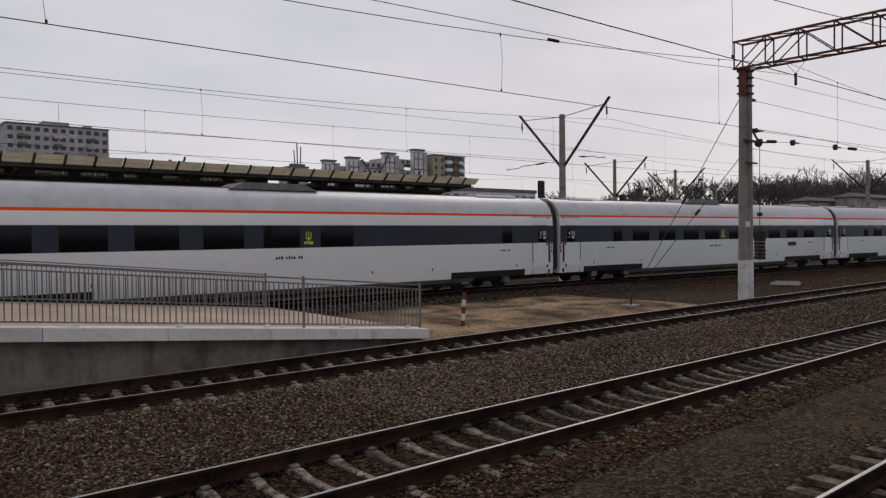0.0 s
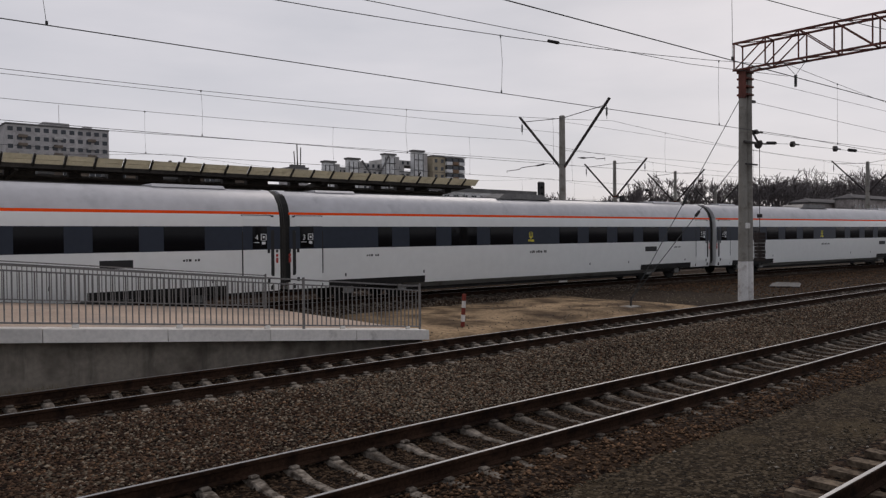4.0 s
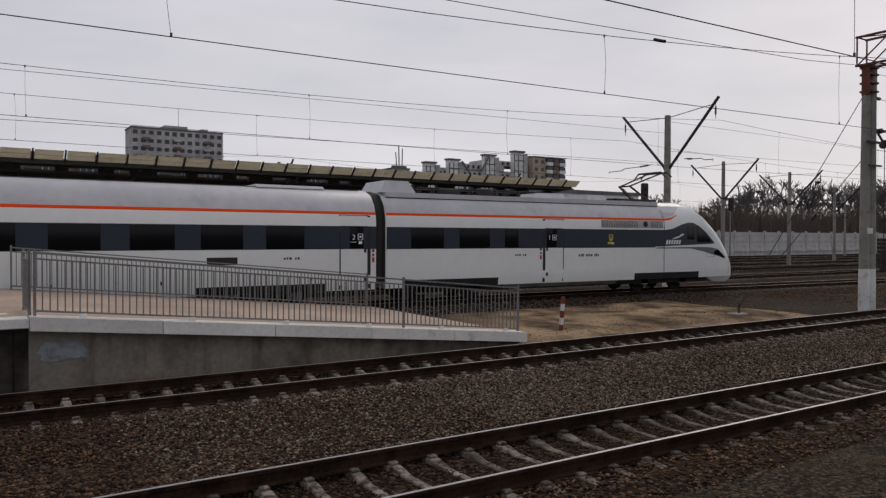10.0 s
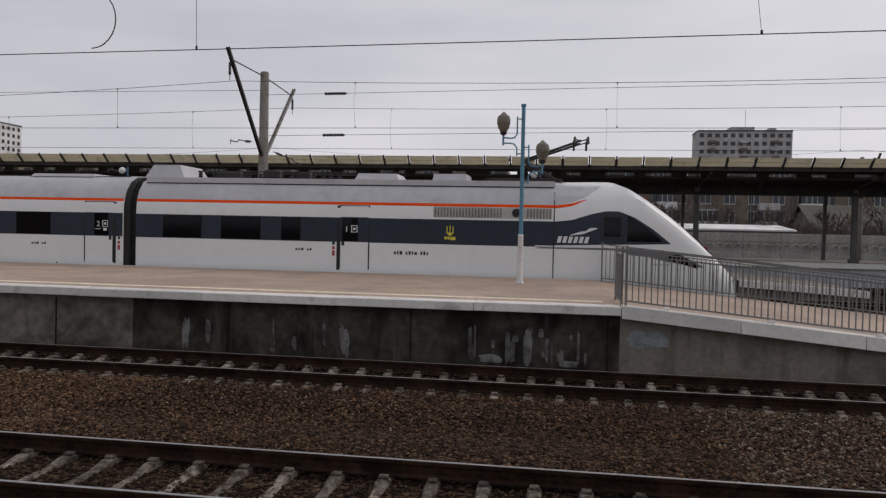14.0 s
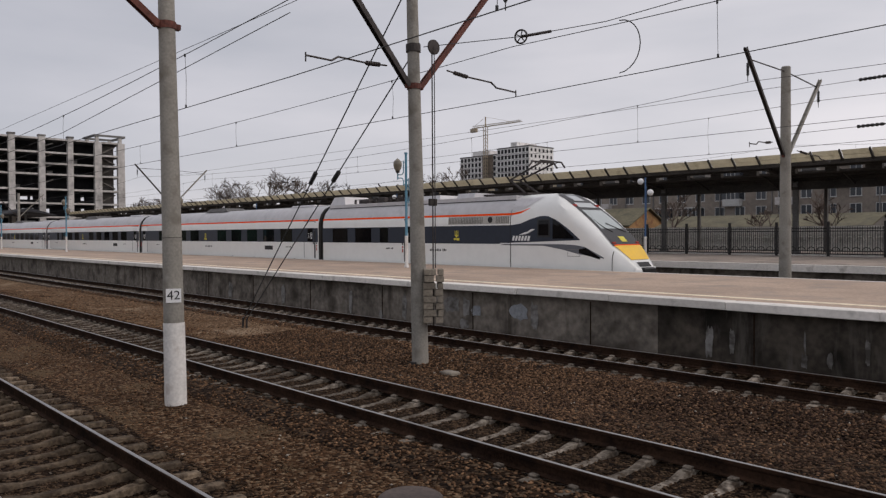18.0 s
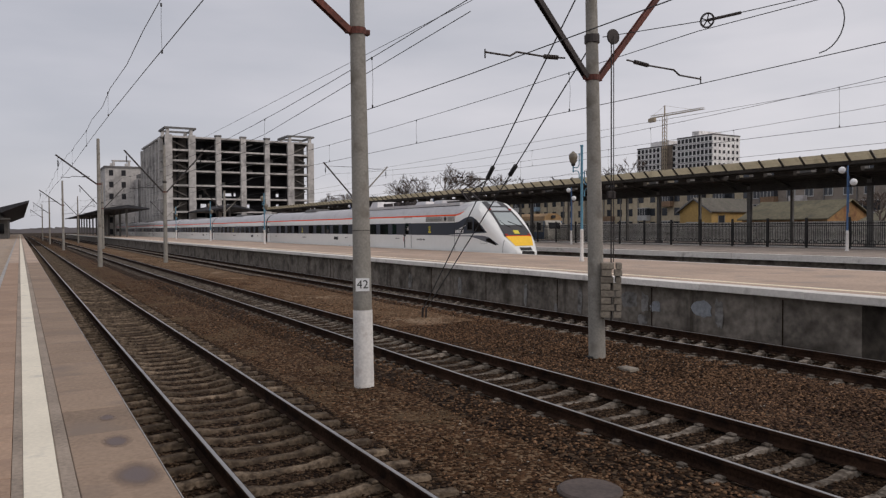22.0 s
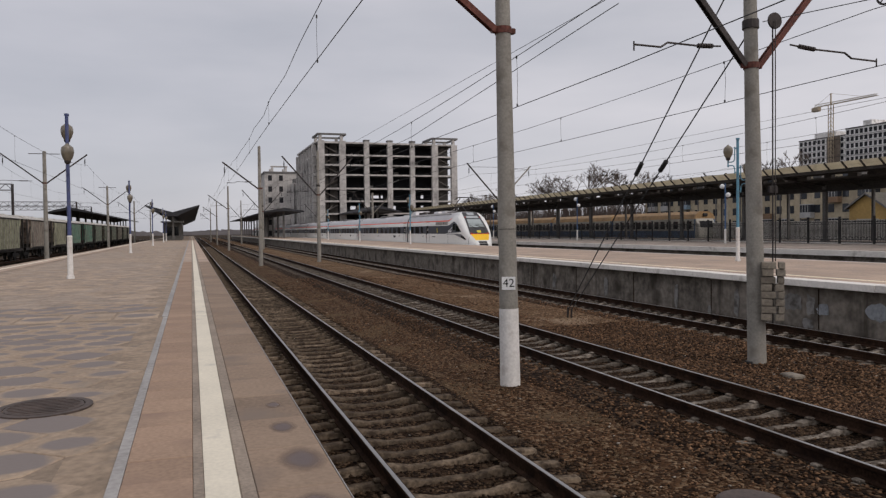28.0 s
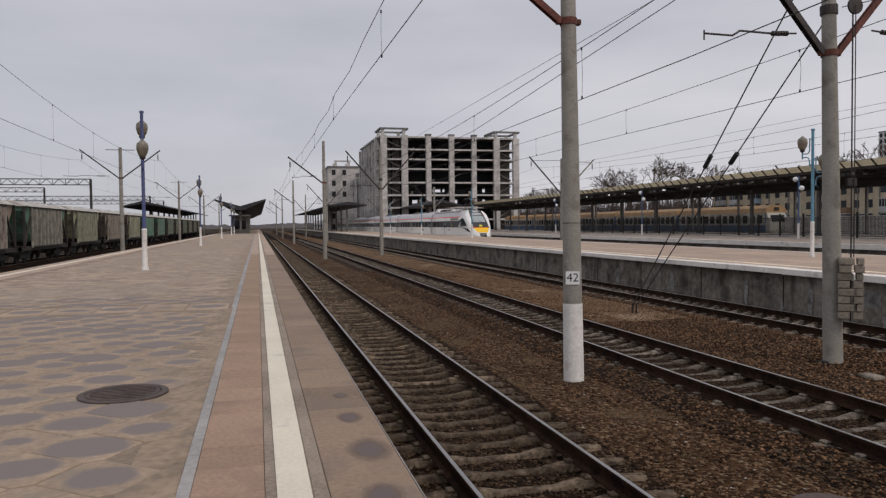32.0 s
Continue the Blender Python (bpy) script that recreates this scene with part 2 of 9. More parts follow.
        wm = nd.new("ShaderNodeMix"); wm.data_type = "RGBA"; wm.inputs[7].default_value = (*spot, 1)
        lk.new(wet.outputs[0], wm.inputs[0]); lk.new(out, wm.inputs[6])
        if not spot_own:
            lk.new(wet.outputs[0], bsdf.inputs["Alpha"])
        out = wm.outputs[2]
    lk.new(out, bsdf.inputs["Base Color"])
    bsdf.inputs["Roughness"].default_value, bsdf.inputs["Metallic"].default_value = rough, metal
    bsdf.inputs["Specular IOR Level"].default_value = spec
    if bump:
        bp = nd.new("ShaderNodeBump"); bp.inputs["Strength"].default_value, bp.inputs["Distance"].default_value = bump, 0.02
        lk.new(val, bp.inputs["Height"]); lk.new(bp.outputs[0], bsdf.inputs["Normal"])
    return m


def gravel(name, colours, patch, scale=17.0, patch_scale=0.22, patch_amount=0.5, bump=1.0):
    """Packed stones: one shade to each cell, broad patches of another soil over them."""
    m = bpy.data.materials.new(name)
    m.use_nodes = True
    nd, lk = m.node_tree.nodes, m.node_tree.links
    bsdf = nd["Principled BSDF"]
    co = nd.new("ShaderNodeTexCoord")
    cell = nd.new("ShaderNodeTexVoronoi"); cell.inputs["Scale"].default_value = scale
    lk.new(co.outputs["Object"], cell.inputs["Vector"])
    one = nd.new("ShaderNodeSeparateColor"); lk.new(cell.outputs["Color"], one.inputs[0])
    ramp = nd.new("ShaderNodeValToRGB")
    el = ramp.color_ramp.elements
    el[0].color, el[1].color = (*colours[0], 1), (*colours[-1], 1)
    for i, c in enumerate(colours[1:-1]):
        e = el.new((i + 1) / (len(colours) - 1)); e.color = (*c, 1)
    lk.new(one.outputs[0], ramp.inputs[0])
    big = nd.new("ShaderNodeTexNoise"); big.inputs["Scale"].default_value, big.inputs["Detail"].default_value, big.inputs["Roughness"].default_value = patch_scale, 8.0, 0.6
    lk.new(co.outputs["Object"], big.inputs["Vector"])
    rng = nd.new("ShaderNodeMapRange"); rng.inputs["From Min"].default_value, rng.inputs["From Max"].default_value = 0.72 - 0.35 * patch_amount, 0.82 - 0.25 * patch_amount
    lk.new(big.outputs["Fac"], rng.inputs["Value"])
    grit = nd.new("ShaderNodeTexNoise"); grit.inputs["Scale"].default_value, grit.inputs["Detail"].default_value = 45.0, 4.0
    lk.new(co.outputs["Object"], grit.inputs["Vector"])
    gm = nd.new("ShaderNodeMapRange"); gm.inputs["From Min"].default_value, gm.inputs["From Max"].default_value, gm.inputs["To Min"].default_value, gm.inputs["To Max"].default_value = 0.3, 0.7, 0.45, 1.55
    lk.new(grit.outputs["Fac"], gm.inputs["Value"])
    soil = nd.new("ShaderNodeVectorMath"); soil.operation = "SCALE"; soil.inputs[0].default_value = patch
    lk.new(gm.outputs[0], soil.inputs["Scale"])
    mx = nd.new("ShaderNodeMix"); mx.data_type = "RGBA"
    lk.new(rng.outputs[0], mx.inputs[0]); lk.new(ramp.outputs[0], mx.inputs[6]); lk.new(soil.outputs[0], mx.inputs[7])
    lk.new(mx.outputs[2], bsdf.inputs["Base Color"])
    bsdf.inputs["Roughness"].default_value, bsdf.inputs["Specular IOR Level"].default_value = 0.95, 0.08
    bp = nd.new("ShaderNodeBump"); bp.inputs["Strength"].default_value, bp.inputs["Distance"].default_value = bump, 0.03
    bp.invert = True
    lk.new(cell.outputs["Distance"], bp.inputs["Height"]); lk.new(bp.outputs[0], bsdf.inputs["Normal"])
    return m


def glass_like(name, colour, rough=0.08, spec=0.5, metallic_share=0.0):
    m = bpy.data.materials.new(name)
    m.use_nodes = True
    b = m.node_tree.nodes["Principled BSDF"]
    b.inputs["Base Color"].default_value, b.inputs["Roughness"].default_value, b.inputs["Specular IOR Level"].default_value = (*colour, 1), rough, spec
    b.inputs["Metallic"].default_value = metallic_share
    return m


M = {}
M["rail_steel"] = surface("rail_steel", (0.036, 0.020, 0.013), 0.9, 0.0, 0.35, 30, 2, dirt=(0.016, 0.010, 0.008), dirt_amount=0.4, spec=0.06)
M["stone_oily"] = surface("stone_oily", (0.066, 0.042, 0.026), 0.9, 0, 0.2, 25, 0.5, 0.0, (0.022, 0.016, 0.012), 0.4, 0.7, islands=True, spec=0.1)
M["stone_grey"] = surface("stone_grey", (0.135, 0.112, 0.085), 0.95, 0, 0.2, 25, 0.3, 0.0, (0.05, 0.038, 0.026), 0.45, 0.8, islands=True, spec=0.1)
M["stone_dust"] = surface("stone_dust", (0.175, 0.140, 0.102), 0.95, 0, 0.2, 25, 0.3, 0.0, (0.06, 0.045, 0.03), 0.4, 0.85, islands=True, spec=0.1)
M["stone_pale"] = surface("stone_pale", (0.15, 0.125, 0.10), 0.95, 0, 0.2, 25, 0.5, 0.0, (0.08, 0.06, 0.045), 0.4, 0.6, islands=True, spec=0.25)
M["pebble"] = surface("pebble", (0.33, 0.29, 0.24), 0.9, 0, 0.2, 25, 0.5, 0.0, (0.2, 0.16, 0.12), 0.4, 0.4, islands=True)
M["rail_top"] = surface("rail_top", (0.36, 0.35, 0.34), 0.38, 0.8, 0.1, 40, 3, 0.03)
M["sleeper"] = surface("sleeper", (0.185, 0.158, 0.13), 0.95, 0, 0.38, 22, 3.5, 0.6, (0.055, 0.042, 0.032), 0.6, 0.4, spec=0.1)
M["sleeper_oily"] = surface("sleeper_oily", (0.145, 0.110, 0.078), 0.95, 0, 0.38, 22, 3.5, 0.6, (0.050, 0.036, 0.026), 0.55, 0.4, spec=0.1)
M["stone"] = surface("stone", (0.142, 0.082, 0.047), 0.95, 0, 0.2, 25, 0.22, 0.0, (0.036, 0.018, 0.011), 0.5, 0.85, islands=True, spec=0.1)
M["stone_dark"] = surface("stone_dark", (0.082, 0.049, 0.031), 0.95, 0, 0.2, 25, 0.22, 0.0, (0.022, 0.012, 0.010), 0.6, 0.9, islands=True, spec=0.1)
M["soil"] = gravel("soil", ((0.016, 0.010, 0.007), (0.034, 0.023, 0.014), (0.065, 0.046, 0.030)), (0.054, 0.039, 0.022), 15, 0.3, 0.5)
M["trodden"] = gravel("trodden", ((0.012, 0.006, 0.003), (0.044, 0.023, 0.012), (0.084, 0.042, 0.020), (0.21, 0.145, 0.09)), (0.125, 0.085, 0.049), 21, 0.42, 0.55)
M["mossy_soil"] = gravel("mossy_soil", ((0.010, 0.007, 0.004), (0.028, 0.019, 0.011), (0.052, 0.038, 0.022), (0.12, 0.09, 0.06)), (0.082, 0.060, 0.034), 24, 0.36, 0.55)
M["sandy_soil"] = gravel("sandy_soil", ((0.030, 0.016, 0.008), (0.092, 0.052, 0.027), (0.16, 0.092, 0.048), (0.28, 0.20, 0.13)), (0.29, 0.21, 0.14), 19, 0.42, 0.46)
M["sand"] = surface("sand", (0.275, 0.190, 0.112), 1.0, 0, 0.34, 9, 0.32, 0.5, (0.060, 0.038, 0.022), 0.66, spec=0.1)
M["platform_wall"] = surface("platform_wall", (0.195, 0.171, 0.145), 0.9, 0, 0.3, 6, 0.5, 0.25, (0.060, 0.050, 0.040), 0.45, streak=(0.060, 0.050, 0.040), streak_amount=0.45, spec=0.2)
M["sooty_wall"] = surface("sooty_wall", (0.068, 0.057, 0.046), 0.9, 0, 0.35, 6, 0.5, 0.25, (0.018, 0.015, 0.012), 0.6, streak=(0.125, 0.112, 0.098), streak_amount=0.5, spec=0.2)
M["white_kerb"] = surface("white_kerb", (0.76, 0.72, 0.665), 0.8, 0, 0.07, 12, 1.0, 0.2, (0.42, 0.39, 0.35), 0.12, 0.08, streak=(0.40, 0.36, 0.31), streak_amount=0.12)
M["pink_slab"] = surface("pink_slab", (0.345, 0.238, 0.170), 0.85, 0, 0.13, 30, 0.7, 0.12, (0.29, 0.20, 0.15), 0.3, 0.10, spec=0.2)
M["brown_slab"] = surface("brown_slab", (0.285, 0.208, 0.152), 0.85, 0, 0.13, 30, 0.7, 0.12, (0.22, 0.17, 0.135), 0.3, 0.10, spec=0.2)
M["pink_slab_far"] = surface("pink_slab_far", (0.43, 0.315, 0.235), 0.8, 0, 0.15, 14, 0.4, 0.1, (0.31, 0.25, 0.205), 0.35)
M["line_paint"] = surface("line_paint", (0.74, 0.68, 0.55), 0.8, 0, 0.06, 30, 1.5, 0.1, (0.5, 0.47, 0.40), 0.12)
M["line_yellow"] = surface("line_yellow", (0.86, 0.75, 0.56), 0.7, 0, 0.1, 20, 1.5, 0.1, (0.5, 0.4, 0.3), 0.2)
M["mast_concrete"] = surface("mast_concrete", (0.27, 0.255, 0.225), 0.9, 0, 0.14, 25, 1.3, 0.2, (0.17, 0.15, 0.125), 0.3)
M["mast_white"] = surface("mast_white", (0.72, 0.70, 0.67), 0.8, 0, 0.1, 20, 1.5, 0.15, (0.45, 0.40, 0.36), 0.22)
M["dark_steel"] = surface("dark_steel", (0.045, 0.037, 0.035), 0.65, 0.3, 0.3, 20, 2)
M["rust_steel"] = surface("rust_steel", (0.13, 0.042, 0.030), 0.75, 0.2, 0.3, 20, 2)
M["wire"] = surface("wire", (0.05, 0.05, 0.05), 0.6, 0.4, 0.1, 20, 2, 0)
M["grey_rail_paint"] = surface("grey_rail_paint", (0.20, 0.19, 0.18), 0.6, 0.1, 0.15, 20, 2)
M["train_white"] = surface("train_white", (0.83, 0.84, 0.815), 0.25, 0.0, 0.02, 3, 0.3, 0.0)
M["roof_dark"] = surface("roof_dark", (0.11, 0.105, 0.10), 0.6, 0.1, 0.25, 8, 1.5, 0.05)
M["train_roof"] = surface("train_roof", (0.54, 0.53, 0.54), 0.42, 0.1, 0.06, 3, 0.5, 0.0, (0.40, 0.40, 0.41), 0.1)
M["train_dark"] = surface("train_dark", (0.030, 0.038, 0.055), 0.35, 0, 0.06, 5, 0.5, 0.0, spec=0.25)
M["train_orange"] = surface("train_orange", (0.95, 0.085, 0.006), 0.6, 0, 0.05, 8, 1, 0.0, spec=0.1)
M["train_yellow"] = surface("train_yellow", (0.95, 0.56, 0.018), 0.35, 0, 0.04, 8, 1, 0.0)
M["train_grey"] = surface("train_grey", (0.23, 0.235, 0.225), 0.5, 0, 0.12, 6, 0.8, 0.05, (0.13, 0.12, 0.11), 0.35)
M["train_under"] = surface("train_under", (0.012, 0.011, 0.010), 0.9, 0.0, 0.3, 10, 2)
M["window_dark"] = glass_like("window_dark", (0.005, 0.005, 0.006), 0.05, 0.22)
M["bellows"] = surface("bellows", (0.026, 0.024, 0.021), 0.8, 0, 0.2, 14, 1.5)
M["black"] = surface("black", (0.012, 0.012, 0.012), 0.6, 0, 0.1, 20, 2, 0)
M["white_ink"] = surface("white_ink", (0.75, 0.76, 0.76), 0.5, 0, 0.03, 20, 2, 0)
M["yellow_ink"] = surface("yellow_ink", (0.72, 0.62, 0.06), 0.5, 0, 0.03, 20, 2, 0)
M["red_ink"] = surface("red_ink", (0.40, 0.03, 0.02), 0.5, 0, 0.03, 20, 2, 0)

# ---- plan ----
# x runs along the tracks, y away from the near platform, z = 0 on the rail heads
GAUGE = 1.52
T1, T2, T3, T4, T5 = 2.73, 7.57, 13.60, 26.55, 32.5
PLAT = 1.10
P1_EDGE, P1_BACK = 0.826, -8.3
P2_EDGE, P2_BACK, P2_END, RAMP_END = 15.50, 24.63, 1.14, 12.55
P3_EDGE, P3_BACK = 35.0, 48.0
P4_EDGE, P4_BACK, P4_END = 50.0, 59.0, 47.0


def t4_y(x):
    """The line of the express train's track, which bends towards the near tracks past the platform end."""
    u = min(max(x - 12.0, 0.0), 24.0)
    return T4 - 0.075 * u * u / 48.0 - 0.075 * max(x - 36.0, 0.0)


# ---- ground ----
def fine_profile(knots, step=0.3):
    """(y, z) points closely spaced along a bed's cross section."""
    out = []
    for (a, p), (b, q) in zip(knots, knots[1:]):
        n = max(1, int((b - a) / step))
        out += [(a + (b - a) * i / n, p + (q - p) * i / n) for i in range(n)]
    return out + [knots[-1]]


BED_NEAR = fine_profile([(0.45, -0.35), (0.83, -0.30), (1.3, -0.265), (1.85, -0.25), (2.1, -0.268), (3.4, -0.268), (3.65, -0.25), (4.25, -0.26), (5.0, -0.46)])
BED_MID = fine_profile([(5.0, -0.46), (5.85, -0.21), (6.2, -0.188), (6.62, -0.190), (6.9, -0.245), (8.25, -0.245), (8.48, -0.195), (8.9, -0.188), (10.5, -0.215), (12.25, -0.19), (12.65, -0.215), (12.95, -0.258), (14.25, -0.258), (14.55, -0.22), (15.3, -0.22), (15.9, -0.46)])
BED_BACK = fine_profile([(29.8, -0.46), (30.5, -0.22), (34.4, -0.22), (35.2, -0.46)])
STRIP = fine_profile([(3.9, -0.40), (4.2, -0.262), (5.0, -0.235), (5.8, -0.23), (6.25, -0.26), (6.5, -0.40)])


MIDDLE = fine_profile([(8.75, -0.30), (9.1, -0.186), (10.5, -0.20), (11.9, -0.178), (12.3, -0.30)])


def build_ground():
    g = Shape()
    xs = [-3000, -900, -300, -150, -80, -40, -20, 0, 20, 40, 80, 150, 300, 900, 3000]
    ys = [-3000, -600, -150, -60, -20, 0, 4, 8, 12, 16, 20, 26, 34, 46, 60, 90, 150, 400, 1000, 3000]
    rows = [[(x, y, -0.36 + (0.05 * noise.noise((x * 0.11, y * 0.31, 0)) if abs(x) < 200 and abs(y) < 100 else 0)) for y in ys] for x in xs]
    g.grid(rows)
    solid("ground", g, M["soil"], "dark brown trodden soil between the tracks", kind="structure")
    for profile, x0, x1, mat, label in ((BED_NEAR, -400, 120, "stone_bed", "dirty oil-stained gravel bed under a track"), (BED_MID, -400, 160, "stone_bed", "brown crushed stone bed under two tracks"),
                                        (BED_BACK, -400, 400, "stone_bed", "grey crushed stone bed"), (STRIP, -400, -0.5, "trodden", "trodden brown soil and gravel between two tracks"), (STRIP, -0.5, 120, "mossy_soil", "dark mossy soil between two tracks"),
                                        (MIDDLE, -400, -19.0, "sandy_soil", "trodden brown soil with pale sandy patches between two tracks")):
        b = Shape()
        n = 90
        rows = []
        for i in range(n + 1):
            k = (i / n * 2 - 1)
            x = (x0 + x1) / 2 + (x1 - x0) / 2 * math.copysign(abs(k) ** 1.8, k)
            if x0 == -0.5:
                x = x0 + (x1 - x0) * (i / n) ** 1.6
            elif x1 in (-0.5, -19.0):
                x = x1 + (x0 - x1) * (1 - i / n) ** 2.2
            rows.append([(x, y, z + (0.022 * noise.noise((x * 0.7, y * 1.7, 2.0)) if z > -0.4 else 0)) for y, z in profile])
        solid("ballast_bed" if mat == "stone_bed" else "trodden_strip" if mat in ("trodden", "sandy_soil") else "mossy_strip", b.grid(rows), M[mat], label, kind="structure")
    b = Shape()
    rows = []
    for i in range(90):
        x = -300 + i * 5.2
        y = t4_y(x)
        rows.append([(x, y - 2.6, -0.46), (x, y - 1.8, -0.21), (x, y + 1.8, -0.21), (x, y + 2.6, -0.46)])
    solid("ballast_bed", b.grid(rows), M["stone_bed"], "grey-brown stone bed under the express train", kind="structure")
    # the trodden sandy ground past the end of the ramp
    s = Shape()
    rows = []
    for i in range(37):
        x = 11.5 + i * 0.47
        lo, hi = 15.95 + 0.25 * math.sin(i * 0.7), t4_y(x) - 2.3 - 0.25 * math.sin(i * 1.1 + 1)
        row = []
        for j in range(11):
            k = j / 10
            y = lo + (hi - lo) * k
            e = min(i / 3, (36 - i) / 6, j / 1.5, (10 - j) / 1.5, 1)
            row.append((x, y, -0.42 + 0.20 * e + e * 0.10 * noise.noise((x * 0.35, y * 0.5, 4.0)) + e * 0.012 * noise.noise((x * 1.3, y * 1.4, 7.0))))
        rows.append(row)
    solid("sandy_ground", s.grid(rows), M["sand"], "pale trodden sand and clay past the ramp's foot", kind="structure", smooth=True)


# bed colours darkened to paint the shade in gaps between the loose stones
M["stone_bed"] = gravel("stone_bed", ((0.005, 0.003, 0.002), (0.013, 0.007, 0.004), (0.034, 0.019, 0.011), (0.12, 0.08, 0.05)), (0.032, 0.016, 0.008), 18, 0.25, 0.45)
build_ground()


# ---- tracks ----
RAIL = [(-0.066, -0.18), (0.066, -0.18), (0.066, -0.165), (0.012, -0.145), (0.010, -0.055), (0.036, -0.04), (0.036, -0.006), (0.030, 0.0), (-0.030, 0.0), (-0.036, -0.006), (-0.036, -0.04), (-0.010, -0.055), (-0.012, -0.145), (-0.066, -0.165)]


def sleeper_mesh(material):
    """A prestressed sleeper: thick under the rails, dished between them."""
    s = Shape()
    prof = [(-1.34, 0.00), (-0.98, 0.0), (-0.55, 0.0), (-0.3, -0.045), (0.3, -0.045), (0.55, 0.0), (0.98, 0.0), (1.34, 0.0)]
    n = len(prof)
    v = []
    for y, dz in prof:
        wt, wb = 0.072 if abs(y) > 0.4 else 0.060, 0.11 if abs(y) > 0.4 else 0.10
        top = -0.183 + dz - (0.02 if abs(y) > 1.2 else 0)
        v += [(-wb, y, -0.36), (-wt, y, top - 0.012), (-wt + 0.015, y, top), (wt - 0.015, y, top), (wt, y, top - 0.012), (wb, y, -0.36)]
    f = [(6 * i + k, 6 * i + k + 1, 6 * i + k + 7, 6 * i + k + 6) for i in range(n - 1) for k in range(5)] + [(0, 1, 2, 3, 4, 5), tuple(6 * (n - 1) + k for k in (5, 4, 3, 2, 1, 0))]
    s.add(v, f)
    for y in (-0.76, 0.76):
        for e in (-0.105, 0.105):
            s.box(-0.055, 0.055, y + e - 0.04, y + e + 0.04, -0.185, -0.145, 0.012)
    return mesh_of(s, "sleeper", material)


def straight_track(name, y, x0, x1, near0, near1, material, label, step=0.5435, phase=0.0, far=True):
    track = thing(name, label, "track", kind="structure", at=pose(0, y, 0))
    for s in (-GAUGE / 2, GAUGE / 2):
        part("rail", Shape().along([(a + s, b) for a, b in RAIL], x0, x1), M["rail_steel"], track, "rusty running rail")
        part("rail_head", Shape().box(x0, x1, s - 0.022, s + 0.022, -0.004, 0.0035), M["rail_top"], track, "bright worn rail top")
    me = sleeper_mesh(material)
    rest = Shape()
    i0, i1 = int(x0 / step), int(x1 / step)
    for i in range(i0, i1):
        x = i * step + phase
        if near0 <= x <= near1:
            piece("sleeper", me, track, x + random.uniform(-0.012, 0.012), random.uniform(-0.02, 0.02), random.uniform(-0.006, 0.004), random.uniform(-0.012, 0.012))
        elif far and abs(x) < 150:
            rest.box(x - 0.09, x + 0.09, -1.34, 1.34, -0.34, -0.185)
    if rest.v:
        tagged(part("distant_sleepers", rest, material, track), kind="stuff")
    return track


straight_track("track_1", T1, -400, 60, -40, 8, M["sleeper_oily"], "near track of rusty rails on oil-stained sleepers")
straight_track("track_2", T2, -400, 150, -38, 34, M["sleeper"], "track of worn rails on grey concrete sleepers", phase=0.2)
straight_track("track_3", T3, -400, 150, -42, 40, M["sleeper"], "track of worn rails beside the far platform", phase=-0.05)
straight_track("track_5", T5, -400, 400, 20, 60, M["sleeper"], "track behind the express train", phase=0.1)


def bent_track():
    track = thing("track_4", "express track that bends away past the platform end", "track", kind="structure")
    xs = [-400, -100, -40] + [x * 2.0 for x in range(4, 22)] + [60, 90, 160]
    for s in (-GAUGE / 2, GAUGE / 2):
        a, h = Shape(), Shape()
        for x, z in zip(xs, xs[1:]):
            for sh, sec in ((a, RAIL), (h, [(-0.027, -0.004), (0.027, -0.004), (0.027, 0.0035), (-0.027, 0.0035)])):
                n = len(sec)
                sh.add([(x, t4_y(x) + s + p, q) for p, q in sec] + [(z, t4_y(z) + s + p, q) for p, q in sec], [(i + n, (i + 1) % n + n, (i + 1) % n, i) for i in range(n)])
        part("rail", a, M["rail_steel"], track, "rusty running rail")
        part("rail_head", h, M["rail_top"], track, "bright worn rail top")
    me = sleeper_mesh(M["sleeper"])
    for i in range(10, 110):
        x = i * 0.5435
        piece("sleeper", me, track, x, t4_y(x), 0, math.atan((t4_y(x + 0.1) - t4_y(x - 0.1)) / 0.2))


bent_track()


# ---- platforms ----
def kerb_mesh(length, depth, material):
    return mesh_of(Shape().box(0.006, length - 0.006, 0, depth, -0.18, 0, 0.012), "kerb_slab", material)


